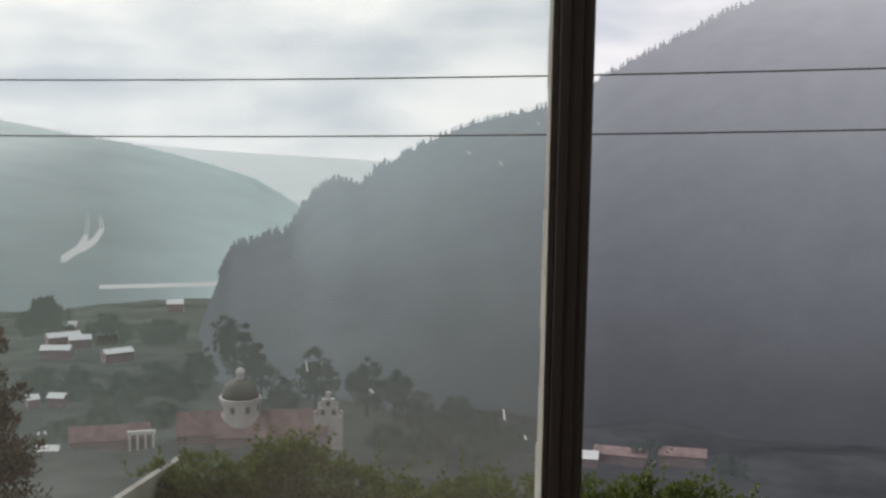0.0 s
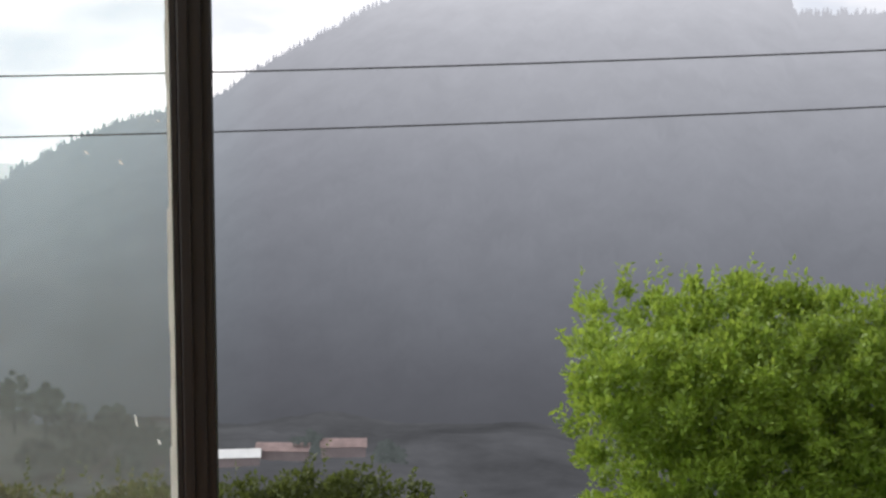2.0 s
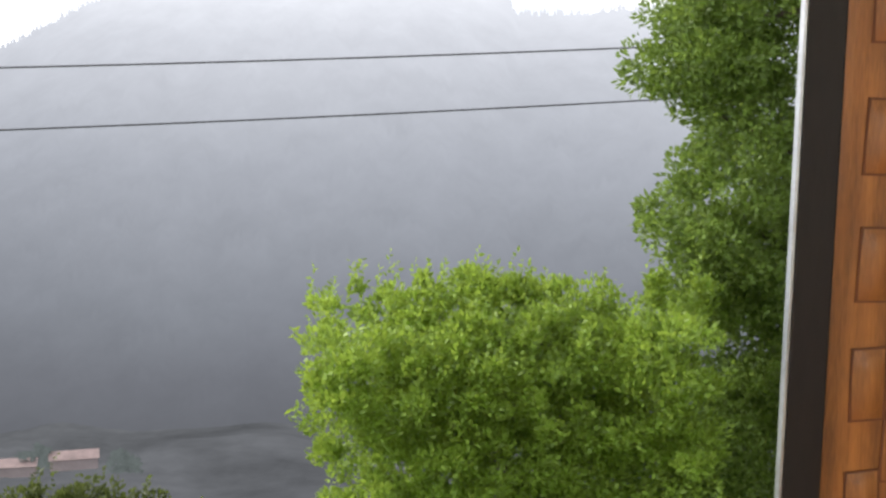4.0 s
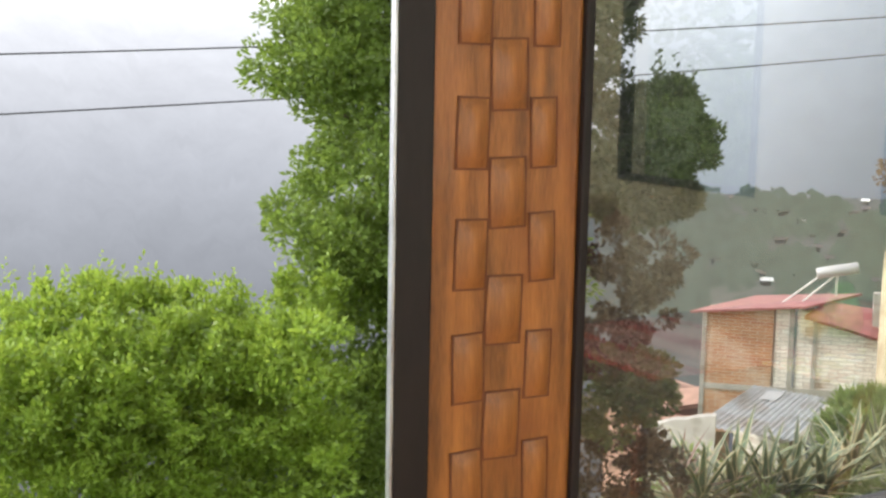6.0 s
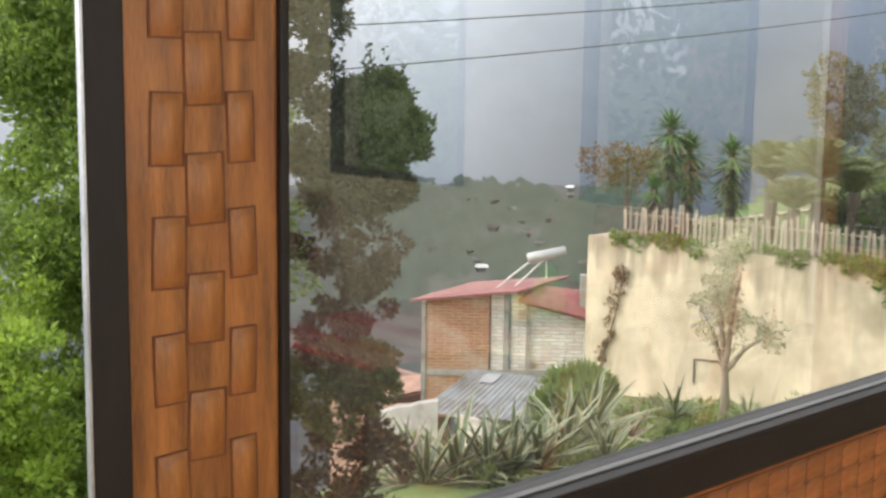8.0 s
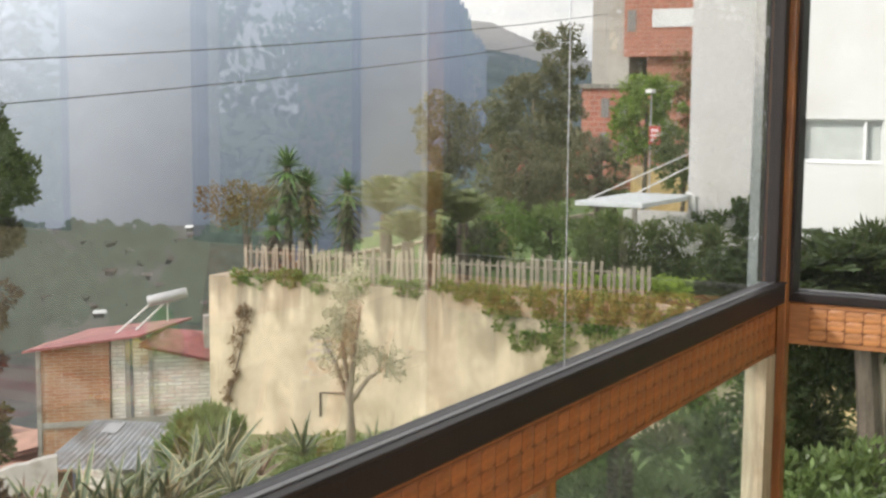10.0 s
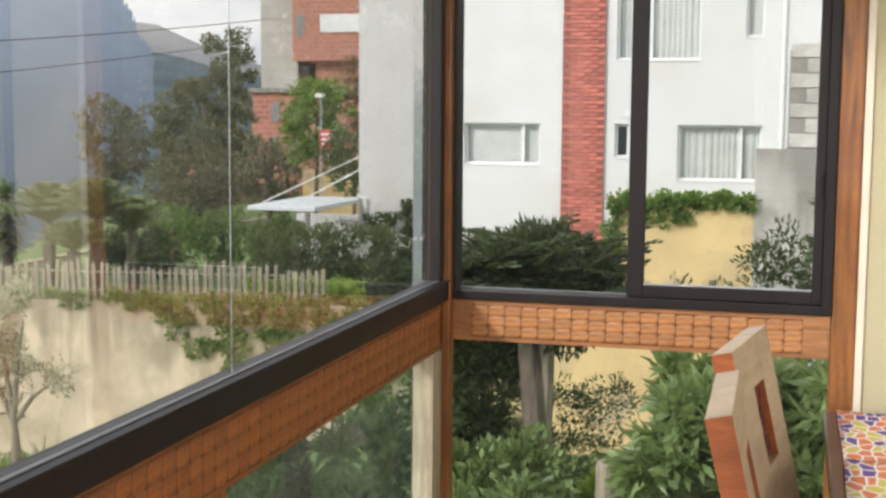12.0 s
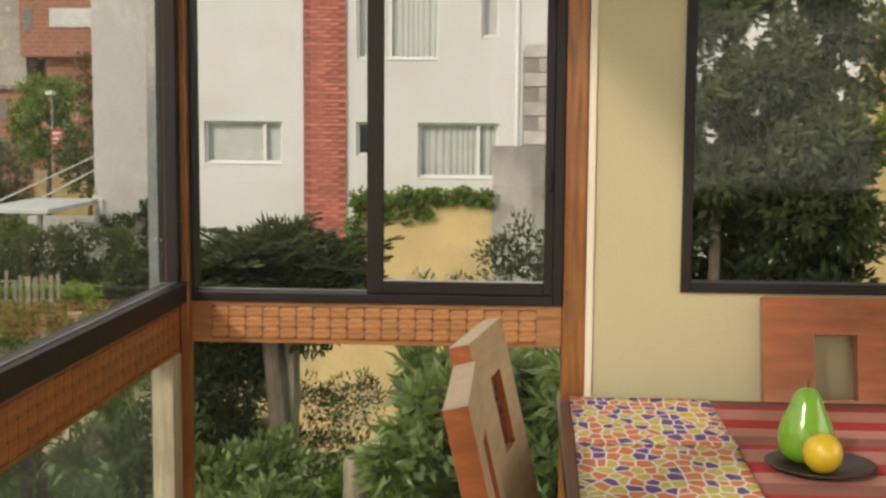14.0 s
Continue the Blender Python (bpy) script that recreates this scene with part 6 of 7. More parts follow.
def leafy_tree(name, az, el_top, el_low, d, half_w, n, size, mat, label, category="tree", group="", bark=BARK, seed=0):
    """Tree or shrub on the terrace with an irregular crown."""
    top, low = polar(az, el_top, d), polar(az, el_low, d)
    h = top.z - low.z
    zb = garden_height(top.x, top.y)
    tr = thing(name, (top.x, top.y, zb), label, category, group)
    part("trunk", trunk_shape((top.x, top.y, zb - 0.2), (top.x, top.y, low.z + h * 0.75), max(0.06, half_w * 0.09), 0.03, [(0.7, (top.x + half_w * 0.4, top.y + half_w * 0.5, low.z + h * 0.55)), (0.75, (top.x - half_w * 0.3, top.y - half_w * 0.6, low.z + h * 0.6))], 0.06), bark, tr)
    bl = []
    for i in range(16):
        f = (i + 0.5) / 16
        w_ = half_w * (0.95 * math.sin(math.pi * (0.2 + 0.68 * (1 - f))) + 0.08)
        a = i * 2.4 + az
        rr = half_w * rng.uniform(0.28, 0.42)
        bl.append((top.x + math.cos(a) * w_ * 0.6, top.y + math.sin(a) * w_ * 0.65, low.z + rr * 0.6 + (h - rr * 1.2) * f, rr, rr, rr * 0.75))
    part("crown", foliage(bl, n, size, size * 0.5, "crown", mat, 0.34, 0.15, 20, 0.35), None, tr)


leafy_tree("eucalyptus", 26.1, 2.2, -4.6, 42, 1.75, 17000, 0.12, EUCALYPT_LEAF, "tall drooping grey-olive tree on the terrace", bark=BARK_PALE)
leafy_tree("eucalyptus", 24.9, 3.9, -2.2, 43, 1.0, 7500, 0.12, EUCALYPT_LEAF, "slender upright tree top behind", bark=BARK_PALE)
leafy_tree("broad_tree", 29.9, 0.9, -3.2, 45, 1.45, 8000, 0.12, EUCALYPT_LEAF, "brownish olive tree behind the palms")
leafy_tree("broad_tree", 26.4, -1.2, -5.2, 40, 1.7, 8000, 0.12, EUCALYPT_LEAF, "low dim undergrowth tree behind the palms")
leafy_tree("broad_tree", 21.1, 1.7, -2.3, 36, 1.05, 6000, 0.14, TREE_LEAF, "bright green tree beside the red sign")
leafy_tree("broad_tree", 18.9, 2.9, -1.2, 38, 0.95, 1900, 0.14, RUST_LEAF, "thin reddish tree next to the white house")
leafy_tree("broad_tree", 23.2, -1.0, -4.5, 38, 1.0, 3600, 0.14, EUCALYPT_LEAF, "dark tree behind the garden")
leafy_tree("broad_tree", 19.4, -0.6, -3.6, 34, 0.9, 2600, 0.13, OLIVE_LEAF, "low leafy tree behind the canopy")
leafy_tree("round_shrub", 27.4, -4.0, -7.0, 29, 0.75, 4500, 0.08, IVY_LEAF, "rounded yellow-green garden shrub", "shrub", "terrace shrubs")
leafy_tree("round_shrub", 25.3, -4.1, -7.0, 29.5, 0.6, 4000, 0.08, SHRUB_LEAF, "rounded green garden shrub", "shrub", "terrace shrubs")
leafy_tree("round_shrub", 28.9, -5.0, -7.2, 27, 0.9, 4000, 0.11, DARK_LEAF, "dark green garden shrub", "shrub", "terrace shrubs")
leafy_tree("round_shrub", 22.9, -4.4, -6.8, 29, 0.6, 3000, 0.10, SHRUB_LEAF, "small green garden shrub", "shrub", "terrace shrubs")
leafy_tree("broad_tree", 39.0, -3.1, -5.4, 40, 1.5, 3000, 0.12, RUST_LEAF, "thin brownish tree at the terrace end")
he = thing("clipped_hedge", (25, 9.6, -2.1), "dark clipped hedge in front of the white house", "hedge")
bl = [(*polar(az, el, 26.2), 0.42, 0.42, 0.32) for az in np.arange(18.0, 23.6, 0.75) for el in (-5.7, -6.6, -7.3)]
part("leaves", foliage(bl, 14000, 0.085, 0.045, "leaves", OLIVE_LEAF, 0.5, 0.3, 12, 0.4), None, he)
wl_ = thing("wall_climber", (27.9, 8.6, -2.1), "thin climber against the white house wall", "climber")
bl = [(27.8, yy, zz, 0.12, 0.2, 0.22) for yy, zz in ((8.9, -0.95), (8.5, -0.75), (8.2, -0.55), (7.9, -0.9), (9.3, -1.0), (9.2, -1.4), (8.0, -1.5), (8.3, -1.1))]
part("leaves", foliage(bl, 1500, 0.13, 0.07, "leaves", DARK_LEAF, 0.6, 0.3, 10, 0.2), None, wl_)

# ---- white house ----
HX = 28.0
WINS = [("w", 5.44, 7.19, 0.428, 1.364, 5.848, 0), ("w", 3.452, 3.766, 0.62, 1.367, None, 0), ("w", 0.609, 2.395, 0.147, 1.354, 1.063, 1), ("w", 1.948, 3.759, 2.751, 4.35, 3.03, 1), ("w", 0.623, 1.014, 3.229, 4.5, None, 0)]
hs = thing("white_house", (HX, 2, -2.1), "large white rendered house with grey framed windows", "house")
part("wall", holed("x", HX, 0.3, -9.0, 9.72, -2.4, 7.5, [(w[1], w[2], w[3], w[4]) for w in WINS]), WHITE_RENDER, hs)
part("wall", Shape().box(HX + 0.3, HX + 8, 9.42, 9.72, -2.4, 7.5).box(HX + 7.7, HX + 8, -9, 9.42, -2.4, 7.5).box(HX + 0.3, HX + 7.7, -9, -8.7, -2.4, 7.5), WHITE_RENDER, hs)
part("roof", Shape().box(HX - 0.1, HX + 8.1, -9.1, 9.8, 7.5, 7.75, 0.02), CONCRETE, hs)
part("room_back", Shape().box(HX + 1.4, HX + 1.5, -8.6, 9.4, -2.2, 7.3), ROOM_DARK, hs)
for _, y0, y1, z0, z1, mull, pleat in WINS:
    wi = part("window", Shape().box(HX + 0.12, HX + 0.17, y0, y0 + 0.06, z0, z1, 0.004).box(HX + 0.12, HX + 0.17, y1 - 0.06, y1, z0, z1, 0.004).box(HX + 0.12, HX + 0.17, y0 + 0.06, y1 - 0.06, z0, z0 + 0.06, 0.004).box(HX + 0.12, HX + 0.17, y0 + 0.06, y1 - 0.06, z1 - 0.06, z1, 0.004), WINDOW_FRAME, hs)
    if mull:
        part("mullion", Shape().box(HX + 0.11, HX + 0.18, mull - 0.04, mull + 0.04, z0 + 0.06, z1 - 0.06, 0.004), WINDOW_FRAME, wi)
    part("pane", pane_shape("x", HX + 0.14, y0 + 0.06, y1 - 0.06, z0 + 0.06, z1 - 0.06), [WINDOW_PANE, CLEAR], wi).visible_shadow = False
    cu = Shape()
    n = max(4, int((y1 - y0) / 0.028))
    for i in range(n + 1):
        yy = y0 + 0.03 + (y1 - y0 - 0.06) * i / n
        xx = HX + 0.26 + (0.035 * math.sin(yy * 46 + 2 * math.sin(yy * 5)) if pleat else 0.004 * math.sin(yy * 9))
        cu.v += [(xx, yy, z0 + 0.03), (xx, yy, z1 - 0.03)]
    cu.f = [(2 * i, 2 * i + 2, 2 * i + 3, 2 * i + 1) for i in range(n)]
    cu.mi = [0] * n
    if z1 - z0 > 0.8:
        part("curtain" if pleat else "blind", cu, CURTAIN, wi, smooth=True)
    part("sill", Shape().box(HX - 0.015, HX + 0.12, y0 - 0.01, y1 + 0.01, z0 - 0.03, z0 - 0.002, 0.006), WHITE_RENDER, wi)
pi = part("downpipe", Shape().tube([(HX - 0.05, 0.22, -2.2), (HX - 0.05, 0.22, 7.4)], [0.045, 0.045], 10), PIPE, hs)
part("vent", Shape().box(HX - 0.03, HX - 0.002, 3.40, 3.56, 1.52, 1.66, 0.004), WINDOW_FRAME, hs)
part("downpipe", Shape().tube([(HX - 0.05, 9.55, -2.2), (HX - 0.05, 9.55, -0.42), (HX - 0.05, 9.75, -0.36)], [0.05] * 3, 10), PIPE, hs)
bc = part("brick_pilaster", Shape().box(HX - 0.075, HX - 0.002, 3.995, 4.935, -2.3, 7.5), MORTAR, hs, "red brick pilaster")
bk = Shape().box(-0.012, 0.0, -0.1555, 0.1555, -0.034, 0.034, 0.004).data("brick", HOUSE_BRICK)
for r in range(68):
    z = -1.6 + r * 0.088
    for c in range(4):
        off = 0.0 if r % 2 else 0.157
        yy = 4.14 + c * 0.314 - off
        if not 4.1 < yy < 4.85:
            continue
        ob = part("brick", bk, None, bc)
        ob.matrix_basis = pose(HX - 0.075 - rng.uniform(0, 0.012), yy, z)
cp = thing("entrance_canopy", (26.5, 10.3, -0.6), "thin white canopy on stay rods beside the white house", "canopy")
part("slab", Shape().box(25.2, 28.6, 9.74, 11.3, -0.54, -0.44, 0.01), CANOPY, cp)
part("stay", Shape().tube([(25.4, 11.1, -0.42), (28.1, 9.74, 0.55)], [0.018] * 2, 6), PIPE, cp)
part("stay", Shape().tube([(28.4, 11.1, -0.42), (28.5, 9.74, 0.3)], [0.018] * 2, 6), PIPE, cp)
part("post", Shape().box(28.3, 28.4, 11.1, 11.2, -2.15, -0.54), CONCRETE, cp)
lw = tagged(part("porch_wall", Shape().box(29.5, 29.8, 9.75, 11.9, -2.2, -0.95), WHITE_RENDER, kind="structure", label="low white porch wall"), category="wall")

# ---- tower, brick block and sign behind ----
tw = thing("apartment_tower", (70, 27, -2), "unfinished concrete and red brick apartment tower", "building")
part("concrete_wall", Shape().box(69, 80, 27.7, 30.0, -4, 16), TOWER_CONCRETE, tw)
part("brick_wall", Shape().box(68.2, 80, 17, 27.7, 4.6, 16).box(69.0, 80, 17, 26.6, -4, 4.6), TOWER_BRICK, tw)
for z in (6.2, 9.4):
    part("window", Shape().box(68.12, 68.2, 23.3, 26.0, z, z + 1.0), TIN_WHITE, tw)
for yy in (27.25,):
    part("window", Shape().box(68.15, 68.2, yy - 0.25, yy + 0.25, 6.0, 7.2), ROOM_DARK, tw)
bb = thing("brick_block", (55, 23, -2), "low red brick building behind the trees", "building")
part("wall", Shape().box(55, 62, 17.5, 24.4, -2.3, 2.55), TOWER_BRICK, bb)
part("roof", Shape().box(54.8, 62.2, 17.3, 24.6, 2.55, 2.75), CONCRETE, bb)
for yy in (23.2, 22.3, 20.5):
    for z in (-0.4, 1.2):
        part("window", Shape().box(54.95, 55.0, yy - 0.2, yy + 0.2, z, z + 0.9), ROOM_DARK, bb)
b2_ = thing("brick_house", (46, 23, -2), "small red brick house behind the trees", "house")
part("wall", Shape().box(46, 52, 22.9, 24.2, -2.3, 0.0), TOWER_BRICK, b2_)
part("roof", Shape().box(45.8, 52.2, 22.7, 24.4, 0.0, 0.14, 0.02), RED_ROOF, b2_)
part("window", Shape().box(45.94, 46.0, 23.2, 23.6, -1.0, -0.3), ROOM_DARK, b2_)
ow = tagged(part("far_wall", Shape().box(39, 39.3, 8, 15.5, -2.3, -0.3), OCHRE_WALL, kind="structure", label="ochre garden wall behind the trees"), category="wall")
sg = thing("street_sign", (31.8, 12.06, -2.1), "red sign with white bars on a lamp pole", "sign")
part("pole", Shape().tube([(31.9, 12.15, -2.2), (31.9, 12.15, 2.0)], [0.022, 0.018], 8), TANK_STEEL, sg)
bd = part("board", Shape().box(31.82, 31.86, 11.85, 12.17, 0.62, 1.12, 0.005), SIGN_RED, sg)
for z in (0.72, 0.84, 0.98):
    part("bar", Shape().box(31.812, 31.819, 11.9, 12.12, z, z + 0.05), SIGN_WHITE, bd)
part("lamp_head", Shape().box(31.7, 31.95, 12.05, 12.25, 1.98, 2.08, 0.02), SIGN_WHITE, sg)

# ---- brick house below the wall ----
bh = thing("old_brick_house", (27, 27, -9), "old house of bare and whitewashed brick with a red roof", "house")
A, B_, C_ = Vector((25.57, 28.6, 0)), Vector((27.5, 26.75, 0)), Vector((29.1, 25.03, 0))
mm = Matrix.Translation(A) @ Matrix.Rotation(math.atan2((C_ - A).y, (C_ - A).x), 4, "Z")
L1, L2 = (B_ - A).length, (C_ - A).length


def bwall(s, x0, x1, y0, y1, z0, za, zb):
    P = [mm @ Vector(q) for q in ((x0, y0, z0), (x1, y0, z0), (x1, y0, zb), (x0, y0, za), (x0, y1, z0), (x1, y1, z0), (x1, y1, zb), (x0, y1, za))]
    for f in ((0, 1, 2, 3), (5, 4, 7, 6), (4, 0, 3, 7), (1, 5, 6, 2), (3, 2, 6, 7)):
        s.poly([P[i] for i in f])
    return s


ORANGE = brick_shader("old_orange_brick", (0.44, 0.22, 0.11), (0.34, 0.155, 0.085), (0.50, 0.43, 0.35), 0.1, 0.32, "xz", (0.58, 0.48, 0.38), (0.46, 0.62))
WASHED = brick_shader("whitewashed_brick", (0.80, 0.76, 0.71), (0.58, 0.48, 0.41), (0.33, 0.28, 0.24), 0.12, 0.34, "xz", (0.40, 0.24, 0.16), (0.54, 0.64))
part("wall", bwall(Shape(), 0.14, L1 * 0.78, 0, 1.3, -9.3, -5.62, -5.38), ORANGE, bh, "bare orange brick wall")
part("wall", bwall(Shape(), L1 * 0.78 + 0.06, L1 - 0.13, 0.01, 1.3, -9.3, -5.38, -5.30), WASHED, bh, "whitewashed brick wall")
part("drain_stain", bwall(Shape(), L1 * 0.78 + 0.002, L1 * 0.78 + 0.058, -0.015, 0.05, -8.0, -5.37, -5.37), BARK, bh, "dark drain strip")
part("wall", bwall(Shape(), L1 + 0.1, L2 + 0.2, 0.02, 1.3, -9.3, -5.32, -6.15), WASHED, bh, "whitewashed brick wall")
for x, za in ((0.0, -5.64), (L1 - 0.12, -5.32), (L1 + 0.55, -5.5)):
    part("concrete_column", bwall(Shape(), x, x + (0.13 if x < 3.5 else 0.09), -0.03, 0.3, -9.3, za, za), CONCRETE, bh)
part("concrete_band", bwall(Shape(), 0.14, L2, -0.035, 0.1, -7.95, -7.78, -7.72), CONCRETE, bh)
rf = Shape()
P = [mm @ Vector(q) for q in ((-0.35, -0.4, -5.53), (L1 + 0.3, -0.4, -5.18), (L2 - 0.4, 1.6, -5.02), (1.5, 1.6, -5.28))]
Q = [p - Vector((0, 0, 0.07)) for p in P]
rf.poly(P).poly(Q[::-1])
for i in range(4):
    rf.poly([Q[i], Q[(i + 1) % 4], P[(i + 1) % 4], P[i]])
part("roof", rf, RED_ROOF, bh)
rf = Shape()
P = [mm @ Vector(q) for q in ((L1 + 0.25, -0.25, -5.5), (L2 + 0.35, -0.25, -6.1), (L2 + 0.35, 0.6, -5.35), (L1 + 0.9, 0.6, -5.15))]
rf.poly(P).poly([p - Vector((0, 0, 0.08)) for p in P[::-1]])
part("roof", rf, RED_ROOF, bh, "lower dark red roof sheet")
part("parapet", bwall(Shape(), L2 - 0.15, L2 + 0.9, 0.05, 0.4, -6.4, -4.75, -4.75), CONCRETE, bh)
th = thing("solar_water_heater", tuple(mm @ Vector((L1 + 0.3, 0.8, -4.9))), "pale cylinder water heater on a roof stand", "water heater")
a, b = Vector((28.4, 26.85, -4.37)), Vector((29.25, 26.0, -4.12))
part("tank", Shape().tube([a, a.lerp(b, 0.04), a.lerp(b, 0.96), b], [0.13, 0.17, 0.17, 0.13], 14), TANK_STEEL, th, smooth=True)
part("stand", Shape().tube([a.lerp(b, 0.2), Vector((27.5, 27.4, -5.35))], [0.03, 0.03], 6).tube([a.lerp(b, 0.6), Vector((28.0, 26.95, -5.2))], [0.03, 0.03], 6).tube([a.lerp(b, 0.5), Vector((28.9, 26.5, -5.0))], [0.03, 0.03], 6), PIPE, th)
ln = thing("lean_to_shed", (24.5, 24.8, -9), "shed with a grey corrugated sheet roof", "shed")
s = Shape()
n = 60
Q0, Q1, R0, R1 = Vector((25.25, 25.95, -7.25)), Vector((26.75, 24.4, -7.45)), Vector((22.75, 25.55, -8.0)), Vector((24.5, 23.6, -8.15))
for i in range(n + 1):
    f = i / n
    dz = Vector((0, 0, 0.028 * math.sin(i * 1.6)))
    s.v += [tuple(Q0.lerp(Q1, f) + dz), tuple(R0.lerp(R1, f) + dz)]
s.f = [(2 * i, 2 * i + 1, 2 * i + 3, 2 * i + 2) for i in range(n)]
s.mi = [0] * n
part("roof", s, GREY_ROOF, ln)
part("skylight", Shape().poly([tuple(Q0.lerp(Q1, f).lerp(R0.lerp(R1, f), g) + Vector((0, 0, 0.06))) for f, g in ((0.25, 0.1), (0.45, 0.1), (0.45, 0.3), (0.25, 0.3))]), TANK_STEEL, ln)
s = Shape()
for f in (0.02, 0.98):
    a = R0.lerp(R1, f)
    s.tube([a + Vector((0.1, 0.1, -0.05)), a + Vector((0.1, 0.1, -2.5))], [0.06, 0.06], 6)
part("post", s, BARK, ln)
part("wall", Shape().box(24.6, 25.6, 24.2, 26.0, -10.5, -8.4), WASHED, ln)
LOW_BRICK = shader("pinkish_brick_render", (0.34, 0.20, 0.15), 0.9, 0.25, 2, 20, 0.2)
lwh = thing("low_house", (27, 33, -10), "low pinkish brick house with a small dome beyond", "house")
c = polar(50.1, -15.0, 43)
part("wall", Shape().box(c.x - 1.2, c.x + 1.5, c.y - 1.3, c.y + 1.3, c.z - 4, c.z + 0.75), LOW_BRICK, lwh)
part("dome", Shape().lathe((c.x + 0.2, c.y + 0.3, c.z + 0.75), [(0.65, 0), (0.65, 0.25), (0.55, 0.5), (0.3, 0.68), (0.05, 0.75)], 14), CHURCH_DOME, lwh, smooth=True)
part("window", Shape().box(c.x - 1.25, c.x - 1.2, c.y + 0.1, c.y + 0.5, c.z - 0.2, c.z + 0.3), ROOM_DARK, lwh)
c2 = polar(48.8, -14.6, 40)
P = [c2 + Vector(v) for v in ((-1.4, 1.2, -0.5), (0.6, -1.2, 0.35), (2.0, 0.0, 0.5), (0.2, 2.4, -0.3))]
part("roof", Shape().poly(P).poly([p - Vector((0, 0, 0.12)) for p in P[::-1]]).box(c2.x - 0.9, c2.x + 1.2, c2.y - 0.8, c2.y + 1.4, c2.z - 4, c2.z - 0.35), LOW_BRICK, lwh)
s = Shape()
A_, E_ = polar(50.8, -15.7, 31), polar(47.4, -15.0, 29.5)
N_ = Vector((0.2, 0.2, 0))
n = 8
for i in range(n + 1):
    q = A_.lerp(E_, i / n) + Vector((0, 0, 0.12 * noise.noise(Vector((i * 1.3, 0, 0)))))
    s.v += [tuple(q - Vector((0, 0, 3.0))), tuple(q), tuple(q + N_), tuple(q + N_ - Vector((0, 0, 3.0)))]
for i in range(n):
    for j in range(3):
        k = i * 4 + j
        s.f.append((k, k + 4, k + 5, k + 1))
s.f += [(0, 1, 2, 3), (4 * n + 3, 4 * n + 2, 4 * n + 1, 4 * n)]
s.mi = [0] * len(s.f)
tagged(part("rubble_wall", s, CONCRETE, kind="structure", label="pale broken wall below the shed"), category="wall")

# ---- garden seen through the short side ----
YX = 17.0
s = holed("x", YX, 0.3, 0.45, 4.3, -4.0, 0.44, [(2.31, 7.6, -0.95, 0.5)])
tagged(part("ochre_wall", s, OCHRE_WALL, kind="structure", label="ochre rendered garden wall with cracks"), category="wall")
tagged(part("concrete_wall", Shape().box(YX - 0.02, YX + 0.3, -0.95, 0.448, -4, 1.11), CONCRETE, kind="structure", label="grey weathered concrete wall"), category="wall")
bw = tagged(part("block_wall", Shape().box(YX + 0.32, YX + 0.5, -1.05, 0.06, -4, 2.40), MORTAR, kind="structure", label="bare concrete block wall"), category="wall")
bw.data.materials.clear()
bw.data.materials.append(CONCRETE)
blk = Shape().box(-0.02, 0.0, -0.19, 0.19, -0.09, 0.09, 0.008).data("block", shader("grey_concrete_block", (0.42, 0.40, 0.36), 0.9, 0.2, 4, 40, 0.4, obj=0.15))
for r in range(7):
    for c in range(3):
        yy = -0.15 - c * 0.40 + (0.2 if r % 2 else 0.0)
        if yy > -0.1:
            continue
        ob = part("block", blk, None, bw)
        ob.matrix_basis = pose(YX + 0.32, yy, 1.22 + r * 0.195)
iv = thing("ivy", (YX, 1.4, 0.4), "green ivy along the ochre wall top", "ivy")
bl = [(YX - 0.02, yy, 0.40 + rng.uniform(-0.03, 0.04), 0.1, 0.16, 0.09) for yy in np.arange(0.55, 2.35, 0.13)]
bl += [(YX - 0.04, yy, 0.25 - 0.1 * rng.uniform(), 0.06, 0.14, 0.1) for yy in np.arange(1.3, 2.0, 0.15)]
bl += [(YX - 0.02, 2.27 + rng.uniform(-0.06, 0.1), zz, 0.1, 0.1, 0.12) for zz in np.arange(-0.55, 0.35, 0.14)]
part("leaves", foliage(bl, 5200, 0.06, 0.045, "leaves", IVY_LEAF, 0.5, 0.1, 12, 0.3), None, iv)

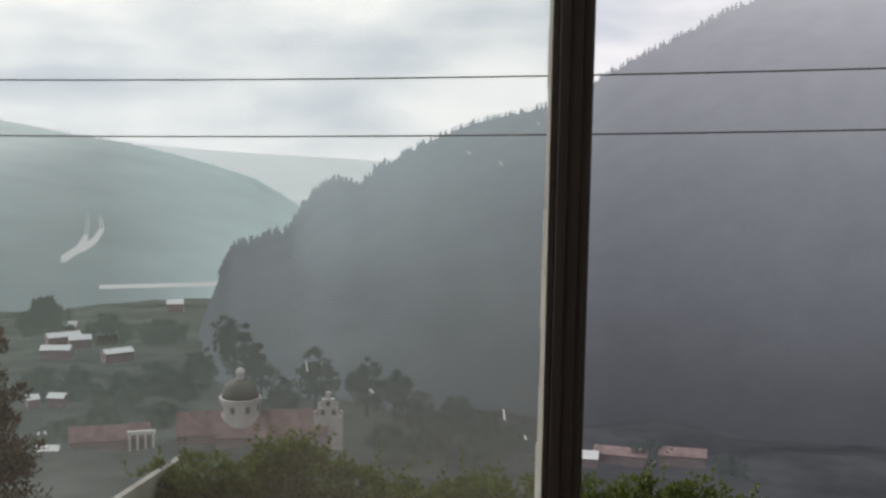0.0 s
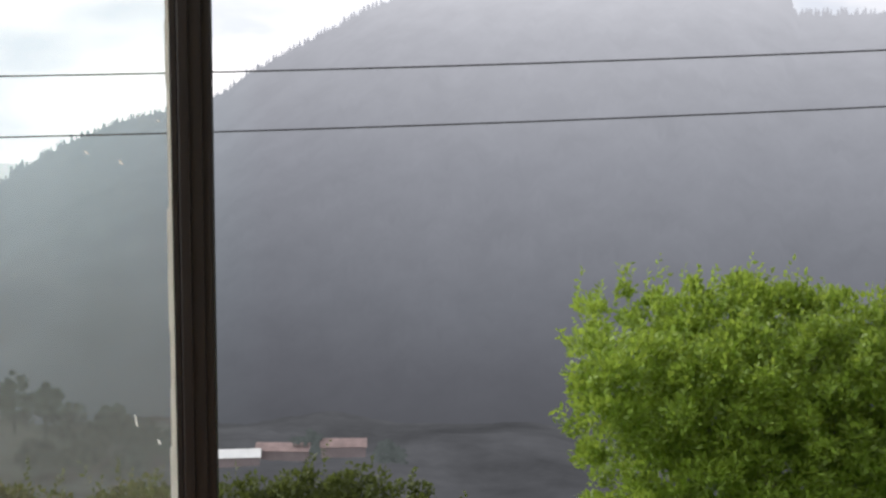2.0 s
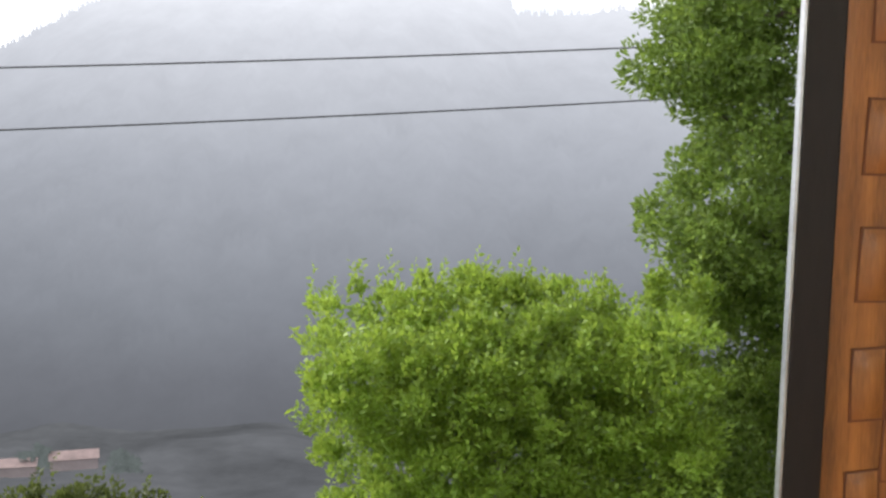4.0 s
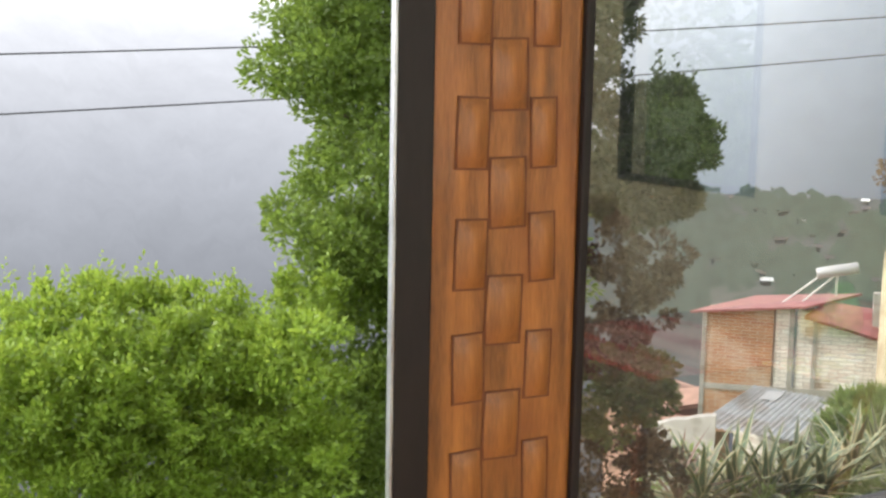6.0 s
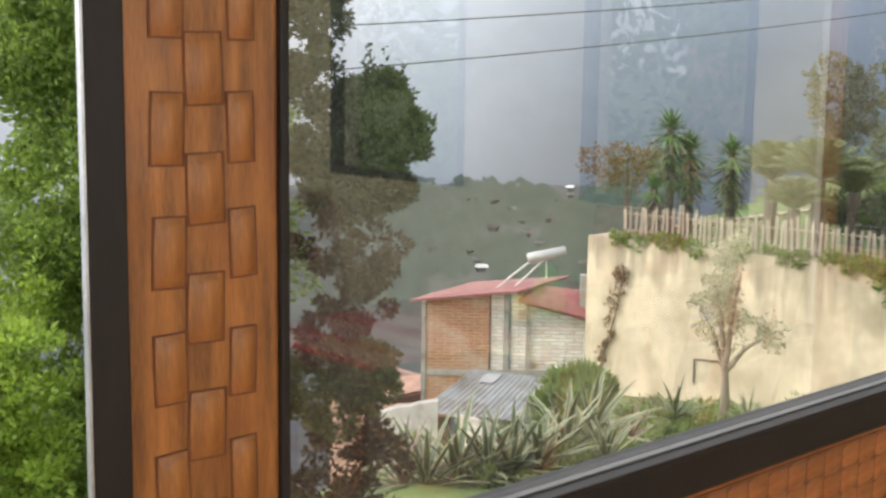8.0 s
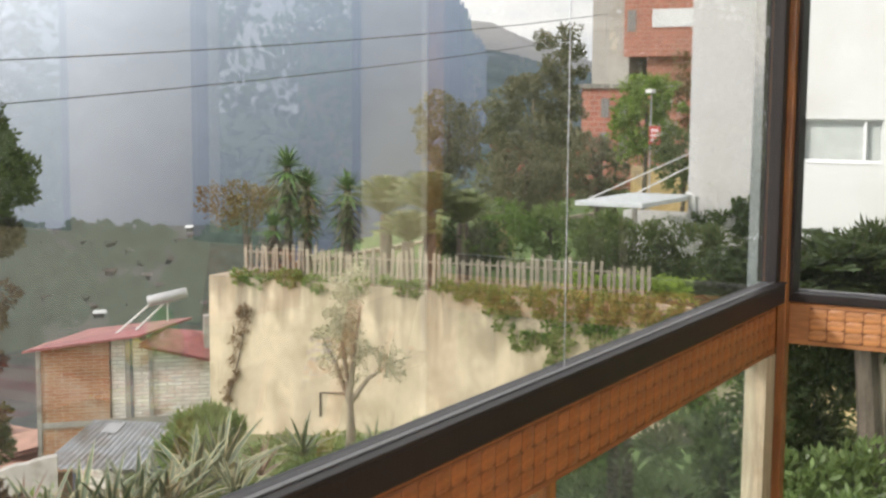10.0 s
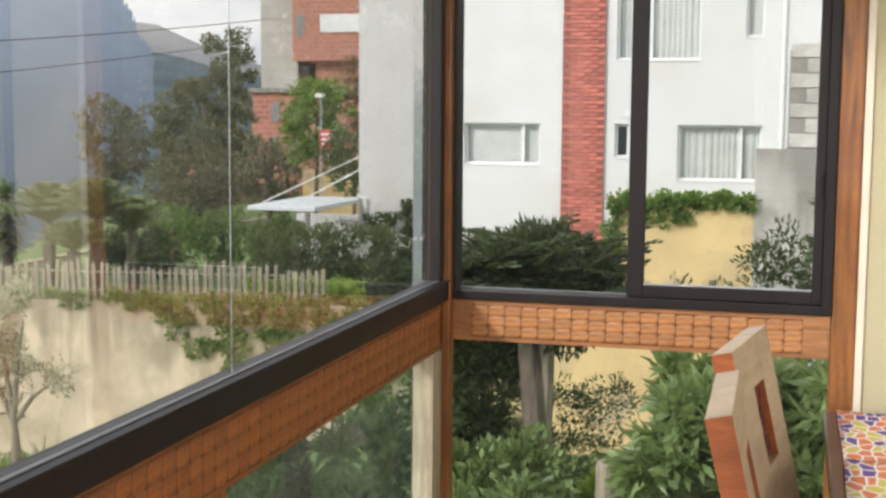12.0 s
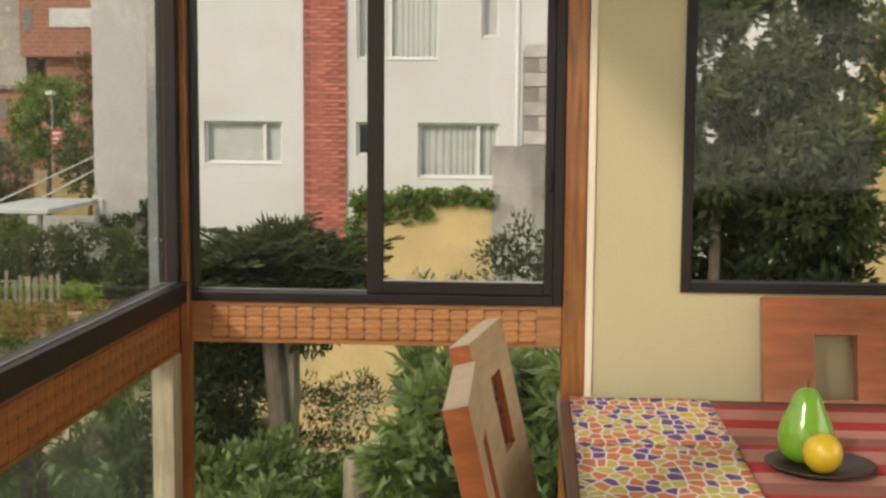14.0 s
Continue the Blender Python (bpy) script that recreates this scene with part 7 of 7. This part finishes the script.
yw = thing("yew_tree", (9.0, 1.8, -2.0), "dark yew with flat spreading sprays on two trunks", "tree")
zg = garden_height(9, 1.8)
part("trunk", trunk_shape((8.9, 1.62, zg - 0.2), (9.0, 1.90, 0.45), 0.10, 0.07, [(0.8, (9.0, 2.4, 0.6)), (0.85, (8.9, 1.4, 0.55))], 0.03), BARK, yw)
part("trunk", trunk_shape((8.95, 1.74, zg - 0.2), (9.1, 1.72, 0.5), 0.105, 0.07, [(0.8, (9.1, 1.3, 0.5))], 0.02), BARK_PALE, yw)
s = Shape()
pos, axs = [], []
for i in range(430):
    b0 = Vector((9.0 + rng.normal() * 0.25, rng.uniform(1.3, 2.75), rng.uniform(0.0, 0.55)))
    a = rng.uniform(0, 2 * math.pi)
    e = rng.uniform(0.1, 0.75)
    d = Vector((math.cos(a) * math.cos(e) * 0.6, math.sin(a) * math.cos(e), math.sin(e)))
    peak = 0.90 - 0.75 * max(0, abs(b0.y - 1.75) - 0.1) ** 1.3
    L = min(rng.uniform(0.3, 0.6), max(0.12, (peak - b0.z) / max(0.2, d.z)))
    sd_ = d.cross(Vector((0, 0, 1))).normalized()
    for k in range(22):
        f = (k + 1) / 22
        q = b0 + d * L * f - Vector((0, 0, 0.10 * f * f))
        for sgn in (-1, 1):
            pos.append(tuple(q))
            axs.append(tuple(sd_ * sgn * 0.9 + d * 0.55 + Vector((0, 0, rng.uniform(-0.1, 0.15)))))
part("crown", leaf_mesh("crown", np.array(pos), np.array(axs), 0.095, 0.022, YEW_LEAF), None, yw)
part("crown", foliage([(9.1, yy, zz, 0.35, 0.35, 0.28) for yy, zz in ((1.5, 0.25), (1.75, 0.4), (1.9, 0.3), (2.1, 0.35), (2.3, 0.2), (2.7, 0.15), (1.6, 0.05), (2.1, -0.15), (2.5, -0.45), (2.3, -0.8))], 22000, 0.085, 0.024, "crown", YEW_LEAF, 0.45, 0.3, 16, 0.3), None, yw)

st = thing("wooden_stump_post", (8.0, 1.08, -1.9), "short round weathered wooden post in the garden", "post")
zg = garden_height(8, 1.08)
part("post", Shape().lathe((8.0, 1.08, zg - 0.1), [(0.085, 0), (0.082, 0.5), (0.078, 1.22), (0.070, 1.245), (0.02, 1.25)], 14), BARK_PALE, st, smooth=False)


def bush(az0, az1, el_top, el_low, d, n, size, mat, label, up=0.3, wid=0.5):
    c = polar((az0 + az1) / 2, el_low, d)
    b = thing("garden_bush", (c.x, c.y, garden_height(c.x, c.y)), label, "bush", "garden bushes")
    bl = []
    for az in np.arange(az0, az1 + 0.01, max(0.8, (az1 - az0) / 6)):
        for el in np.arange(el_low, el_top + 0.01, 1.6):
            q = polar(az + rng.uniform(-0.4, 0.4), el + rng.uniform(-0.4, 0.4), d + rng.uniform(-0.35, 0.35))
            r = d * 0.019 * rng.uniform(0.9, 1.4)
            bl.append((q.x, q.y, q.z, r, r, r * 0.8))
    part("leaves", foliage(bl, n, size, size * wid, "leaves", mat, 0.5, up, 11, 0.35), None, b)
    part("stem", Shape().tube([(c.x, c.y, garden_height(c.x, c.y) - 0.2), (c.x, c.y, c.z + 0.3)], [0.05, 0.03], 6), BARK, b)


bush(-2.5, 5.2, -11.2, -19.5, 7.2, 9000, 0.13, SHRUB_LEAF, "broad leafed glossy green bush below the window", 0.1, 0.36)
bush(5.4, 8.4, -15.5, -20.0, 9.0, 3800, 0.07, HEDGE_LEAF, "low flowering light green plants", 0.6)
bush(7.9, 11.0, -12.4, -19.5, 9.6, 7500, 0.055, DARK_LEAF, "dense grey-green twiggy bush", 0.3, 0.25)
bush(10.8, 15.2, -15.6, -20.5, 8.4, 8200, 0.085, SHRUB_LEAF, "leafy green ground planting", 0.4, 0.5)
bush(11.9, 15.5, -9.8, -15.5, 10.5, 4800, 0.085, OLIVE_LEAF, "dark hanging branches behind the rail", 0.0, 0.28)
bush(16.0, 27.0, -13.6, -20.5, 8.6, 12000, 0.10, DARK_LEAF, "dark green shrubs below the long window", 0.3, 0.4)
bush(27.5, 34.0, -18.6, -22.5, 8.8, 5000, 0.10, SHRUB_LEAF, "green shrubs below the long window", 0.3, 0.4)
bush(1.4, 5.0, -6.9, -8.4, 13.5, 700, 0.10, DARK_LEAF, "thin leafy stems before the ochre wall", 0.6, 0.2)
bush(0.5, 1.3, -6.0, -9.5, 13.8, 1500, 0.08, YEW_LEAF, "thin leafy stems before the concrete wall", 0.6, 0.3)
bush(-0.9, -0.2, -4.6, -9.0, 13.8, 1500, 0.08, YEW_LEAF, "slender shrub before the concrete wall", 0.5, 0.3)
# Both reach unseen behind the blank wall, added to darken the glass reflection.
bush(-13.8, -3.0, 6.4, -4.0, 7.6, 26000, 0.085, OLIVE_LEAF, "leafy branches outside the small window, widened unseen beside it", 0.0, 0.4)
bush(-13.8, -3.0, -4.5, -9.5, 8.0, 12000, 0.09, DARK_LEAF, "dark shrubs outside the small window, widened unseen beside it", 0.2, 0.4)
for at, hgt, wd in (((9.5, -6.2), 5.5, 2.2), ((8.0, -8.4), 6.0, 2.4), ((11.5, -4.4), 5.0, 1.9), ((6.4, -9.5), 6.0, 2.2)):
    zb = garden_height(*at)
    tr = thing("side_tree", (*at, zb), "dense dark tree in the side garden", "tree", "side garden trees")
    part("trunk", trunk_shape((*at, zb - 0.2), (*at, hgt * 0.7), 0.16, 0.05, [(0.6, (at[0] + 0.8, at[1] + 0.6, hgt * 0.6)), (0.7, (at[0] - 0.7, at[1] - 0.6, hgt * 0.65))]), BARK, tr)
    bl = [(at[0] + rng.normal() * wd * 0.35, at[1] + rng.normal() * wd * 0.35, zz, wd * 0.5, wd * 0.5, wd * 0.4) for zz in np.linspace(zb + 1.0, hgt, 9)]
    part("crown", foliage(bl, 9000, 0.16, 0.08, "crown", TREE_LEAF, 0.4, 0.2, 12, 0.4), None, tr)
pw2 = tagged(part("ochre_wall", Shape().box(12.0, 12.2, -7, -3.1, -4, 2.4), OCHRE_WALL, kind="structure", label="ochre wall outside the small window"), category="wall")
